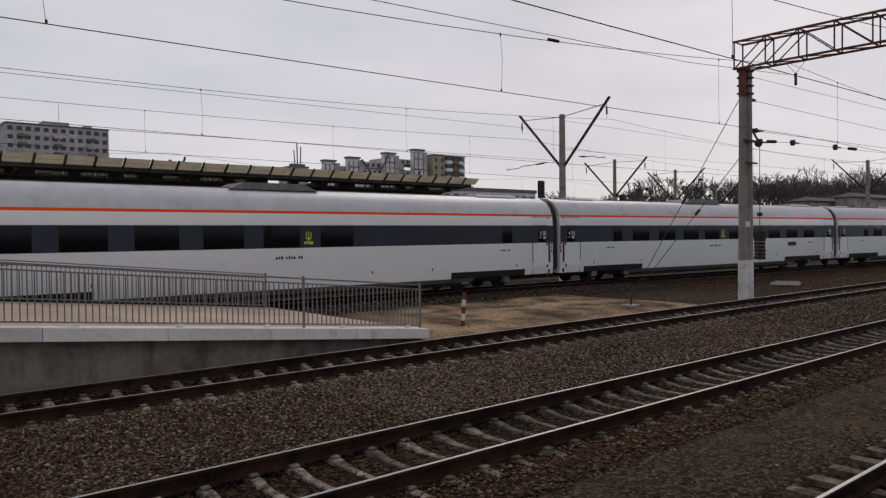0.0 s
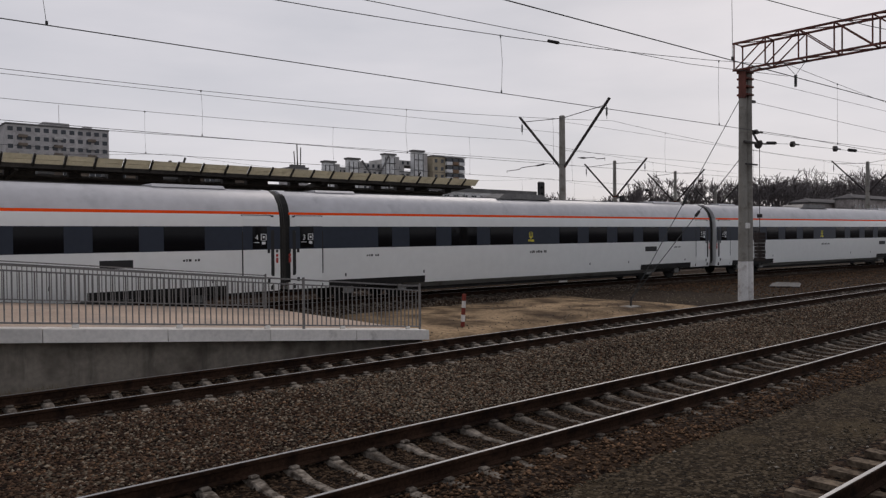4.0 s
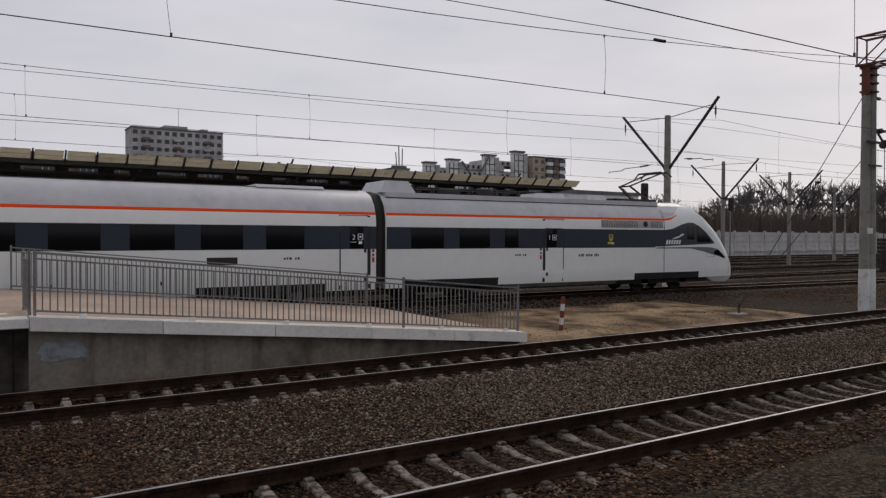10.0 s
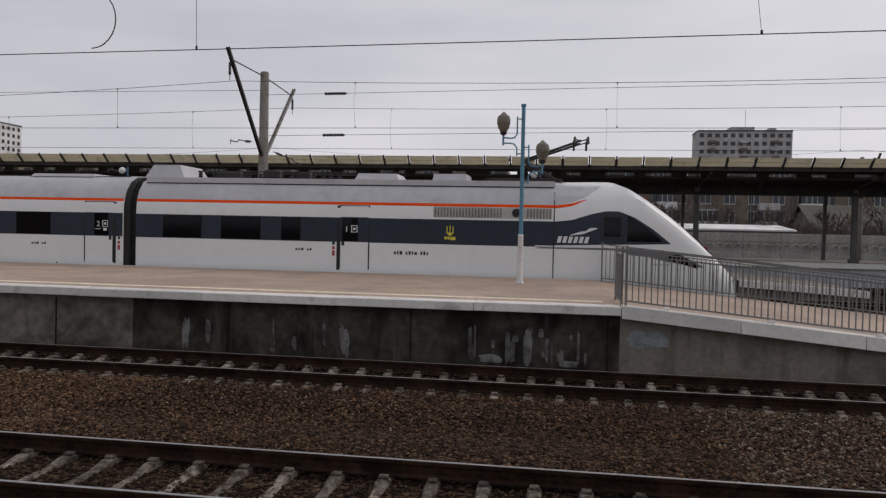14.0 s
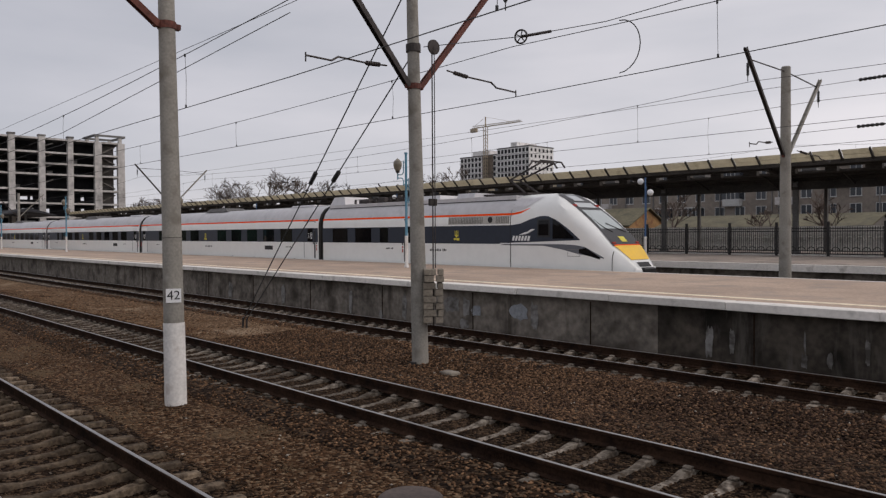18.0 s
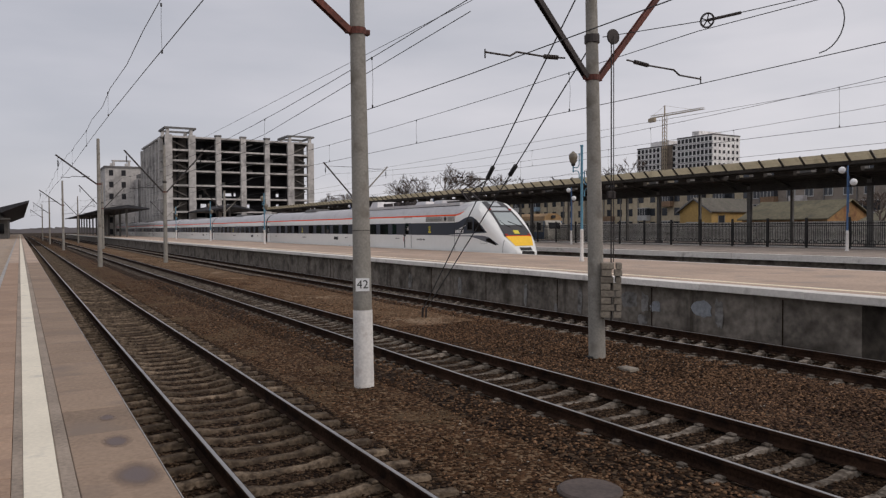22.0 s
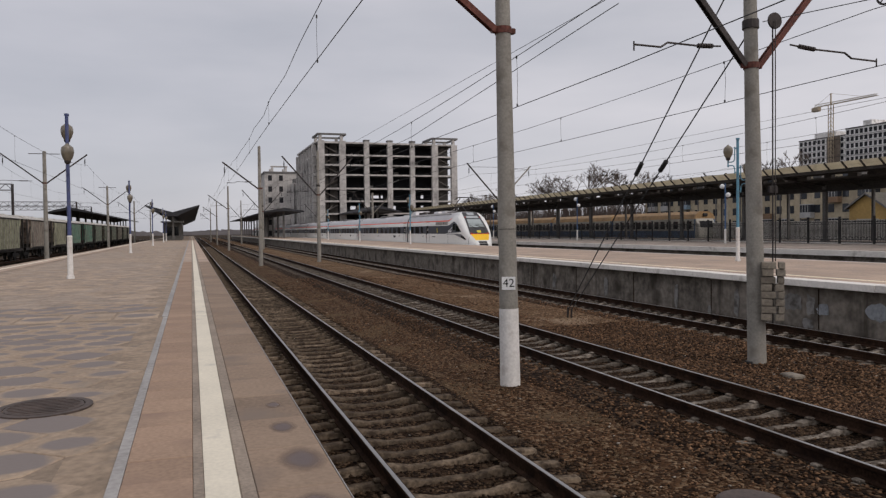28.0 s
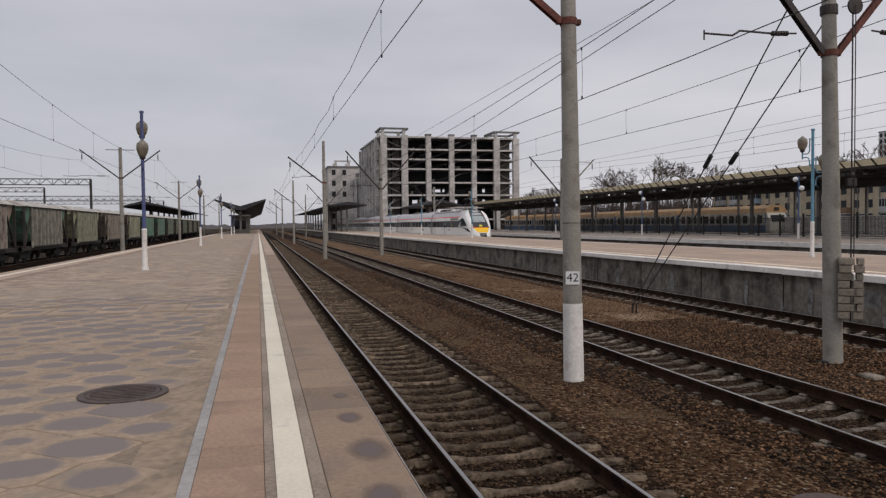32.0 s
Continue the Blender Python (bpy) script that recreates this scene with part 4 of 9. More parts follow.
# ---- loose stones ----
def stones(name, label, areas, seed, material, parent=None):
    """Many small crushed stones as one mesh: each a squashed, twisted double pyramid."""
    rng = np.random.default_rng(seed)
    base = np.array([(1, 0, 0), (0, 1, 0), (-1, 0, 0), (0, -1, 0), (0, 0, 0.8), (0, 0, -0.6)], float)
    tri = np.array([(0, 1, 4), (1, 2, 4), (2, 3, 4), (3, 0, 4), (1, 0, 5), (2, 1, 5), (3, 2, 5), (0, 3, 5)])
    all_v, all_f, count = [], [], 0
    for x0, x1, y0, y1, per_m2, size, profile in areas:
        n = int((x1 - x0) * (y1 - y0) * per_m2)
        x, y = rng.uniform(x0, x1, n), rng.uniform(y0, y1, n)
        ys, zs = np.array([k[0] for k in profile]), np.array([k[1] for k in profile])
        z = np.interp(y, ys, zs)
        r = size * rng.uniform(0.55, 1.25, n)
        v = base[None] * (rng.uniform(0.6, 1.15, (n, 6, 1))) * r[:, None, None] * np.stack([rng.uniform(0.7, 1.2, n), rng.uniform(0.7, 1.2, n), rng.uniform(0.5, 0.9, n)], 1)[:, None]
        a, b = rng.uniform(0, 6.28, n), rng.uniform(-0.6, 0.6, n)
        ca, sa, cb, sb = np.cos(a), np.sin(a), np.cos(b), np.sin(b)
        vx, vy, vz = v[..., 0], v[..., 1], v[..., 2]
        vx, vz = vx * cb[:, None] + vz * sb[:, None], vz * cb[:, None] - vx * sb[:, None]
        v = np.stack([vx * ca[:, None] - vy * sa[:, None] + x[:, None], vx * sa[:, None] + vy * ca[:, None] + y[:, None], vz + (z + r * 0.22)[:, None]], 2)
        all_v.append(v.reshape(-1, 3))
        all_f.append((tri[None] + (np.arange(n) * 6)[:, None, None]).reshape(-1, 3) + count)
        count += 6 * n
    v, f = np.concatenate(all_v), np.concatenate(all_f)
    me = bpy.data.meshes.new(name)
    me.vertices.add(len(v)); me.loops.add(len(f) * 3); me.polygons.add(len(f))
    me.vertices.foreach_set("co", v.ravel().astype(np.float32))
    me.loops.foreach_set("vertex_index", f.ravel().astype(np.int32))
    me.polygons.foreach_set("loop_start", np.arange(0, len(f) * 3, 3, dtype=np.int32))
    me.update(calc_edges=True)
    me.validate()
    me.materials.append(material)
    return tagged(new(name, me), label, kind="stuff")


def bed_areas(y0, y1, profile, near, size, x_lo=-60, x_hi=60):
    """Stones thick close by and thinner farther along the track."""
    out = []
    for a, b, k in ((-10, 10, 1.0), (10, 22, 0.62), (-24, -10, 0.62), (22, 40, 0.22), (-44, -24, 0.22)):
        if max(a, x_lo) < min(b, x_hi):
            out.append((max(a, x_lo), min(b, x_hi), y0, y1, near * k, size * (1.0 if k > 0.5 else 1.15), profile))
    return out


stones("ballast_stones", "brown crushed stones heaped between the tracks", bed_areas(8.45, 12.75, BED_MID, 460, 0.035, x_hi=-7) + bed_areas(8.45, 12.75, BED_MID, 120, 0.035, x_lo=-7) + bed_areas(5.6, 6.75, BED_MID, 230, 0.033) + bed_areas(14.5, 15.6, BED_MID, 160, 0.04), 5, M["stone"])
stones("dark_ballast_stones", "dark purplish-brown crushed stones between the tracks", bed_areas(8.45, 12.75, BED_MID, 420, 0.036, x_lo=-9, x_hi=5) + bed_areas(8.45, 12.75, BED_MID, 200, 0.036, x_lo=5), 15, M["stone_dark"])
stones("oily_stones", "dark oily crushed stones between worn sleepers", bed_areas(6.85, 8.3, BED_MID, 300, 0.030) + bed_areas(12.9, 14.3, BED_MID, 230, 0.030) + bed_areas(2.02, 3.45, BED_NEAR, 330, 0.027, x_hi=2) + bed_areas(0.85, 1.9, BED_NEAR, 230, 0.034, x_hi=2) + bed_areas(3.55, 4.4, BED_NEAR, 200, 0.034, x_hi=2), 6, M["stone_oily"])
stones("scattered_stones", "scattered reddish-brown stones on trodden soil", bed_areas(4.1, 6.3, STRIP, 150, 0.021, x_hi=0) + bed_areas(4.1, 6.3, STRIP, 60, 0.030, x_hi=0), 7, M["stone"])
stones("mossy_stones", "small grey-brown stones on mossy soil", bed_areas(4.1, 6.3, STRIP, 70, 0.017, x_lo=0) + bed_areas(3.9, 4.8, STRIP, 120, 0.026, x_lo=0) + bed_areas(5.8, 6.4, STRIP, 130, 0.026, x_lo=0), 17, M["stone_grey"])
stones("grey_ballast_stones", "pale grey-brown crushed stones between the tracks", bed_areas(8.45, 12.75, BED_MID, 190, 0.036, x_lo=2) + bed_areas(9.0, 12.6, BED_MID, 260, 0.032, x_lo=7), 18, M["stone_dust"])
stones("sand_stones", "scattered pebbles and rubble on pale sand", [(12, 34, 16.2, 23.0, 9, 0.035, ((16, -0.24), (23, -0.24))), (12, 34, 22.5, 28.5, 40, 0.04, ((22, -0.25), (24, -0.21), (28.5, -0.21)))], 8, M["stone_pale"])
stones("dark_stones", "dark brown stones on oily ground", [(33, 62, 15.5, 22.5, 30, 0.045, ((15, -0.32), (23, -0.32))), (33, 60, 22, 28, 40, 0.045, ((21, -0.3), (28, -0.24)))], 9, M["stone"])
stones("pale_pebbles", "few pale pebbles and crumbs of litter on the soil", bed_areas(4.1, 6.3, STRIP, 1.6, 0.03) + bed_areas(8.6, 12.6, BED_MID, 5, 0.026) + bed_areas(2.0, 3.5, BED_NEAR, 0.8, 0.025, x_hi=2), 11, M["pebble"])


def dry_grass():
    """Short dead tufts at the mast's foot and along the ramp wall."""
    g, rng = Shape(), random.Random(12)
    for cx, cy, cz, n, wide in ((-12.1, 5.15, -0.26, 90, 0.22), (-12.6, 5.05, -0.26, 60, 0.2), (3.3, 15.62, -0.24, 130, 0.34), (-20.3, 10.8, -0.22, 60, 0.3), (-8.2, 4.9, -0.25, 40, 0.2), (-9.8, 5.6, -0.25, 40, 0.25)):
        for i in range(n):
            x, y = cx + rng.gauss(0, wide), cy + rng.gauss(0, wide * 0.4)
            h, dx, dy = rng.uniform(0.04, 0.13), rng.uniform(-0.06, 0.06), rng.uniform(-0.05, 0.05)
            g.add([(x - 0.004, y, cz), (x + 0.004, y, cz), (x + dx, y + dy, cz + h)], [(0, 1, 2)])
    solid("dry_grass", g, M["straw"], "short dead grass tufts at the mast foot", "grass", kind="stuff")


M["straw"] = surface("straw", (0.20, 0.15, 0.08), 1.0, 0, 0.2, 6, 1, 0)
dry_grass()


# a cracked pale slab left lying beside the far track
sl = thing("loose_slab", "cracked pale concrete slab lying beside the track", "slab", at=pose(41.3, 19.4, -0.36, rz=22))
part("slab", Shape().box(-1.9, 0.9, -0.8, 0.7, 0, 0.09, 0.03), M["patch_thin"], sl)
part("broken_end", Shape().box(0.98, 2.1, -0.7, 0.6, -0.02, 0.06, 0.02), M["patch_thin"], sl)

# ---- the express train ----
PITCH = 28.0
SECTION = [(1.28, 0.42), (1.50, 0.62), (1.55, 1.0), (1.55, 3.0), (1.53, 3.3), (1.48, 3.50), (1.36, 3.80), (1.08, 4.12), (0.62, 4.33), (0.0, 4.40)]


def half_width(z):
    for (a, p), (b, q) in zip(SECTION, SECTION[1:]):
        if p <= z <= q:
            return a + (b - a) * (z - p) / (q - p)
    return SECTION[0][0] if z < 1 else 0.0


def side_strip(sh, x0, x1, z0, z1, side, out=0.004, n=3, thick=0.02):
    """A panel that follows the body side."""
    zs = [z0 + (z1 - z0) * i / n for i in range(n + 1)]
    a = [[(x, side * (half_width(z) + out), z) for z in zs] for x in (x0, x1)]
    b = [[(x, side * (half_width(z) + out - thick), z) for z in zs] for x in (x0, x1)]
    m = n + 1
    v = a[0] + a[1] + b[0] + b[1]
    f = [(i, i + 1, m + i + 1, m + i) for i in range(n)] + [(2 * m + i, 3 * m + i, 3 * m + i + 1, 2 * m + i + 1) for i in range(n)]
    f += [(i, 2 * m + i, 2 * m + i + 1, i + 1) for i in range(n)] + [(m + i, m + i + 1, 3 * m + i + 1, 3 * m + i) for i in range(n)]
    f += [(0, m, 3 * m, 2 * m), (n, 2 * m + n, 3 * m + n, m + n)]
    return sh.add(v, f)


def trunk(sh, stations):
    """A closed hull through sections: (x, list of (y, z))."""
    n = len(stations[0][1])
    v = [(x, y, z) for x, sec in stations for y, z in sec]
    f = [(k * n + i, k * n + (i + 1) % n, (k + 1) * n + (i + 1) % n, (k + 1) * n + i) for k in range(len(stations) - 1) for i in range(n)]
    return sh.add(v, f + [tuple(range(n)), tuple((len(stations) - 1) * n + i for i in range(n - 1, -1, -1))])


def closed(lo, hi, shrink=1.0):
    pts = [(a * shrink, z) for a, z in SECTION if lo <= z <= hi]
    pts = [(half_width(lo) * shrink, lo)] * (pts[0][1] > lo + 1e-6) + pts + [(half_width(hi) * shrink, hi)] * (pts[-1][1] < hi - 1e-6)
    return [(-a, z) for a, z in pts] + [(a, z) for a, z in reversed(pts) if a > 1e-6]


def bogie(car, x, kind="trailer"):
    b = part("bogie", Shape().box(x - 1.75, x + 1.75, -1.22, -1.02, 0.42, 0.62, 0.03).box(x - 1.75, x + 1.75, 1.02, 1.22, 0.42, 0.62, 0.03).box(x - 0.3, x + 0.3, -1.1, 1.1, 0.45, 0.8, 0.03)
             .box(x - 0.45, x + 0.45, -1.28, -1.0, 0.60, 0.85, 0.05).box(x - 0.45, x + 0.45, 1.0, 1.28, 0.60, 0.85, 0.05), M["train_under"], car, "black steel bogie frame")
    for dx in (-1.28, 1.28):
        s = Shape()
        for y in (-0.76, 0.76):
            s.rod((x + dx, y - 0.065, 0.475), (x + dx, y + 0.065, 0.475), 0.475, n=24)
        s.rod((x + dx, -1.2, 0.475), (x + dx, 1.2, 0.475), 0.09, n=10)
        part("wheelset", s, M["train_under"], b, smooth=True)
        for y in (-1.18, 1.18):
            part("axle_box", Shape().box(x + dx - 0.2, x + dx + 0.2, y - 0.12, y + 0.12, 0.33, 0.66, 0.04), M["train_grey"], b)


def door_panel(car, x0, x1, side, digit, pocket_right):
    """A sliding plug door with its window, seams, sill lights and class sign."""
    d = part("door", side_strip(Shape(), x0, x1, 0.66, 3.36, side, 0.007, 8), M["train_white"], car, "white plug door with dark window")
    side_strip_part = lambda n, a, b, p, q, m, o, lab="": part(n, side_strip(Shape(), a, b, p, q, side, o, 4), M[m], d, lab)
    side_strip_part("door_band", x0, x1, 2.13, 2.98, "train_dark", 0.010)
    side_strip_part("seam", x0 - 0.045, x0, 0.66, 3.39, "black", 0.010)
    side_strip_part("seam", x1, x1 + 0.045, 0.66, 3.39, "black", 0.010)
    side_strip_part("seam", x0, x1, 3.36, 3.385, "black", 0.010)
    post = (x1 + 0.03, x1 + 0.13) if pocket_right else (x0 - 0.13, x0 - 0.03)
    side_strip_part("pillar", post[0], post[1], 0.66, 3.37, "black", 0.012, "black door pillar")
    w0, w1 = (x0 + 0.36, x0 + 0.92) if pocket_right else (x1 - 0.92, x1 - 0.36)
    side_strip_part("door_window", w0, w1, 2.16, 2.96, "window_dark", 0.014)
    b0 = x1 - 0.14 if pocket_right else x0 + 0.04
    for z in (2.0, 0.92):
        side_strip_part("door_button", b0, b0 + 0.1, z, z + 0.15, "black", 0.014)
    lamp = x1 + 0.2 if pocket_right else x0 - 0.29
    for z, m in ((2.02, "black"), (1.86, "red_ink"), (1.64, "red_ink")):
        side_strip_part("side_lamp", lamp, lamp + 0.09, z, z + (0.1 if z > 1.7 else 0.18), m, 0.006)
    if side < 0:
        c = (w0 + w1) / 2
        txt = bpy.data.curves.new("class_digit", "FONT")
        txt.body, txt.size, txt.align_x = digit, 0.27, "CENTER"
        ob = new("class_digit", txt)
        ob.parent = d
        ob.matrix_basis = Matrix.Translation((c - 0.12, -(1.55 + 0.019), 2.48)) @ Euler((radians(90), 0, 0)).to_matrix().to_4x4()
        txt.materials.append(M["white_ink"])
        side_strip_part("sign", c + 0.04, c + 0.07, 2.46, 2.70, "white_ink", 0.018)
        side_strip_part("sign", c + 0.23, c + 0.26, 2.46, 2.70, "white_ink", 0.018)
        side_strip_part("sign", c + 0.04, c + 0.26, 2.68, 2.70, "white_ink", 0.018)
        side_strip_part("sign", c + 0.04, c + 0.26, 2.46, 2.48, "white_ink", 0.018)
        side_strip_part("sign", c + 0.11, c + 0.19, 2.54, 2.62, "white_ink", 0.018)
        if digit != "1":
            side_strip_part("sign", c - 0.24, c - 0.02, 2.38, 2.40, "white_ink", 0.018)
            side_strip_part("sign", c + 0.08, c + 0.22, 2.32, 2.42, "white_ink", 0.018)
    return d


def emblem(car, c, side, z0=2.2):
    """A yellow trident-like mark over a bar."""
    s, k = Shape(), 0.7
    z0 += 0.05
    for dx, z1 in ((-0.16, 0.66), (0.13, 0.66), (-0.015, 0.70)):
        side_strip(s, c + k * dx, c + k * (dx + 0.045), z0 + k * 0.32, z0 + k * z1, side, 0.012, 1, 0.01)
    side_strip(s, c - k * 0.16, c + k * 0.175, z0 + k * 0.30, z0 + k * 0.36, side, 0.012, 1, 0.01)
    side_strip(s, c - k * 0.07, c + k * 0.085, z0 + k * 0.22, z0 + k * 0.30, side, 0.012, 1, 0.01)
    part("emblem", s, M["yellow_ink"], car, "yellow operator emblem")
    for dx, w in ((-0.26, 0.12), (-0.11, 0.12), (0.04, 0.24)):
        s = Shape()
        side_strip(s, c + k * dx, c + k * (dx + w), z0 + (0.02 if dx < 0 else 0.0), z0 + k * 0.16, side, 0.012, 1, 0.01)
        part("emblem_bar", s, M["yellow_ink"], car)


def small_writing(car, c, z, side, n=9, h=0.11):
    s = Shape()
    x = c
    for i in range(n):
        w = (0.07, 0.05, 0.09, 0.06)[i % 4]
        side_strip(s, x, x + w, z, z + h * (1 if i % 3 else 0.8), side, 0.006, 1, 0.008)
        x += w + (0.04 if i % 4 != 2 else 0.12)
    part("writing", s, M["black"], car)


def roof_unit(car, x0, x1, w, z0, z1, slope=0.5, label="grey roof equipment box"):
    s = Shape()
    lo = [(x0, -w), (x1, -w), (x1, w), (x0, w)]
    k = 0.85
    hi = [(x0 + slope * (z1 - z0), -w * k), (x1 - slope * (z1 - z0), -w * k), (x1 - slope * (z1 - z0), w * k), (x0 + slope * (z1 - z0), w * k)]
    s.add([(a, b, z0) for a, b in lo] + [(a, b, z1) for a, b in hi], [(3, 2, 1, 0), (4, 5, 6, 7)] + [(i, (i + 1) % 4, 4 + (i + 1) % 4, 4 + i) for i in range(4)])
    return part("roof_unit", s, M["roof_dark" if "dark" in label else "train_roof"], car, label)


WINDOWS = [(-23.65, -22.97), (-22.1, -20.7), (-19.87, -18.41), (-17.62, -16.2), (-13.1, -11.78), (-10.95, -9.53), (-8.7, -7.35), (-6.53, -5.13), (-4.33, -2.94)]


WINDOWS_FIVE = [(-24.4, -23.0), (-22.27, -20.87), (-20.06, -18.62), (-17.8, -16.32), (-13.22, -11.76), (-3.6, -2.95)]


def coach(digit):
    """A trailer coach, its middle at the origin, rail heads at z = 0."""
    car = thing("train_coach", "white express coach with dark window band and orange stripe", "train car", group="express train")
    a, b = -13.58, 13.93
    part("body", trunk(Shape(), [(a, closed(0.62, 3.47, 0.97)), (a + 0.1, closed(0.62, 3.47)), (b - 0.1, closed(0.62, 3.47)), (b, closed(0.62, 3.47, 0.97))]), M["train_white"], car, "glossy off-white body shell", True)
    part("roof", trunk(Shape(), [(a, closed(3.471, 4.4, 0.97)), (a + 0.1, closed(3.471, 4.4)), (b - 0.1, closed(3.471, 4.4)), (b, closed(3.471, 4.4, 0.97))]), M["train_roof"], car, "silver-grey curved roof", True)
    part("skirt", trunk(Shape(), [(a + 5.2, closed(0.42, 0.619, 0.985)), (b - 5.2, closed(0.42, 0.619, 0.985))]), M["train_grey"], car, "dusty grey underfloor skirt")
    part("underframe", Shape().box(a + 5.3, b - 5.3, -1.2, 1.2, 0.28, 0.42).box(a + 0.2, b - 0.2, -1.25, 1.25, 0.5, 0.615), M["train_under"], car)
    for x in (-9.6, 9.6):
        bogie(car, x)
        for side in (-1, 1):
            # black strip laid on the body side paints the shaded bogie gap
            part("bogie_opening", side_strip(Shape(), x - 2.3, x + 2.3, 0.622, 0.90, side, 0.014, 3), M["train_under"], car, "black panel in place of the shaded gap over the bogie")
    for side in (-1, 1):
        for x0, x1 in ((a + 0.02, b - 0.02),):
            part("stripe", side_strip(Shape(), x0, x1, 3.405, 3.50, side, 0.003, 2), M["train_orange"], car, "bright orange stripe")
            part("window_band", side_strip(Shape(), x0, x1, 2.13, 2.97, side, 0.004), M["train_dark"], car, "dark blue-grey window band")
        for w0, w1 in WINDOWS_FIVE if digit == "5" else WINDOWS:
            part("window", side_strip(Shape(), w0 + 14, w1 + 14, 2.15, 2.95, side, 0.009), M["window_dark"], car, "tinted window")
        if digit in "45":
            part("window", side_strip(Shape(), -1.58, -0.12, 2.15, 2.95, side, 0.0095), M["window_dark"], car, "tinted window")
        emblem(car, 0.25 if digit in "45" else -1.05, side)
        door_panel(car, -13.30, -12.20, side, digit, False)
        door_panel(car, 12.46, 13.54, side, digit, True)
        if digit != "5":
            part("grille", side_strip(Shape(), 7.66, 8.68, 1.62, 1.88, side, 0.005), M["black"], car, "dark air grille")
        small_writing(car, -1.1, 1.72, side)
        small_writing(car, -10.2, 1.78, side, 5, 0.08)
        small_writing(car, 10.3, 1.78, side, 5, 0.08)
        for x in (-11.2, -7.4, 3.1, 6.2, 11.3):
            part("latch", side_strip(Shape(), x, x + 0.06, 1.02, 1.14, side, 0.006), M["black"], car)
    roof_unit(car, -2.5, 1.1, 0.85, 4.30, 4.56, 2.2, "dark grey roof unit")
    part("roof_ridge", Shape().box(a + 0.3, b - 0.3, -0.62, -0.56, 4.325, 4.36).box(a + 0.3, b - 0.3, 0.56, 0.62, 4.325, 4.36), M["roof_dark"], car, "dark roof ridge line")
    roof_unit(car, 9.6, 12.2, 0.7, 4.33, 4.44, 0.3)
    roof_unit(car, -12.0, -10.2, 0.7, 4.33, 4.42, 0.3)
    part("gangway_bellows", trunk(Shape(), [(13.935 + 0.04 * i, closed(0.8, 4.32, 0.965 - 0.02 * (i % 2))) for i in range(7)]), M["bellows"], car, "grey ribbed gangway bellows", True)
    # near-black colour gives the inner gangway the shade between the cars
    part("gangway_tunnel", trunk(Shape(), [(14.18, closed(0.9, 4.2, 0.90)), (14.415, closed(0.9, 4.2, 0.90))]), M["train_under"], car, "inner gangway, the gap's shade in its near-black colour")
    return car


# ---- the driving car: its sections shrink towards the nose ----
NOSE = [(0.42, 1.0, 4.30), (15.2, 1.0, 4.30), (16.4, 1.0, 4.33), (17.2, 0.99, 4.33), (17.8, 0.985, 4.05), (18.4, 0.97, 3.67), (18.95, 0.95, 3.28), (19.5, 0.92, 2.84), (20.05, 0.85, 2.37), (20.55, 0.76, 1.90), (20.95, 0.64, 1.50), (21.2, 0.50, 1.22)]


def nose_at(x):
    for (a, w, t), (b, v, u) in zip(NOSE, NOSE[1:]):
        if a <= x <= b:
            k = (x - a) / (b - a)
            return w + (v - w) * k, t + (u - t) * k
    return (NOSE[0][1:] if x < 1 else NOSE[-1][1:])


def nose_section(x, lo=0.62, n=18):
    """Half section at x: the body's outline, cut and rounded under the sloping front."""
    w, top = nose_at(x)
    pts = []
    for i in range(n + 1):
        z = lo + (top - lo) * i / n
        pts.append((nose_y(x, z, lo), z))
    return pts


def nose_y(x, z, lo=0.62):
    w, top = nose_at(x)
    y = half_width(min(z, 4.399)) * w
    drop = max(top - z, 0.0)
    r = 0.42 + 0.25 * max(0.0, min(1.0, (4.3 - top) / 2.5))
    if top < 4.29 and drop < r:
        k = 1 - drop / r
        y = min(y, (half_width(min(z, 3.3)) * w) * (0.70 + 0.30 * math.sqrt(max(0.0, 1 - k * k))))
    return y


def hull_patch(sh, xs, z_lo, z_hi, side, out=0.006, n=6):
    """A skin over the driving car's side between two lines z_lo(x) and z_hi(x)."""
    rows = []
    for x in xs:
        a, b = z_lo(x), z_hi(x)
        row = []
        for i in range(n + 1):
            z = a + (b - a) * i / n
            row.append((x, side * (nose_y(x, z) + out), z))
        rows.append(row)
    return sh.grid(rows)


def line_through(*pts):
    def f(x):
        if x <= pts[0][0]:
            return pts[0][1]
        for (a, p), (b, q) in zip(pts, pts[1:]):
            if a <= x <= b:
                k = (x - a) / (b - a)
                return p + (q - p) * k
        return pts[-1][1]
    return f


def spread_x(a, b, step=0.15):
    n = max(1, int(round((b - a) / step)))
    return [a + (b - a) * i / n for i in range(n + 1)]


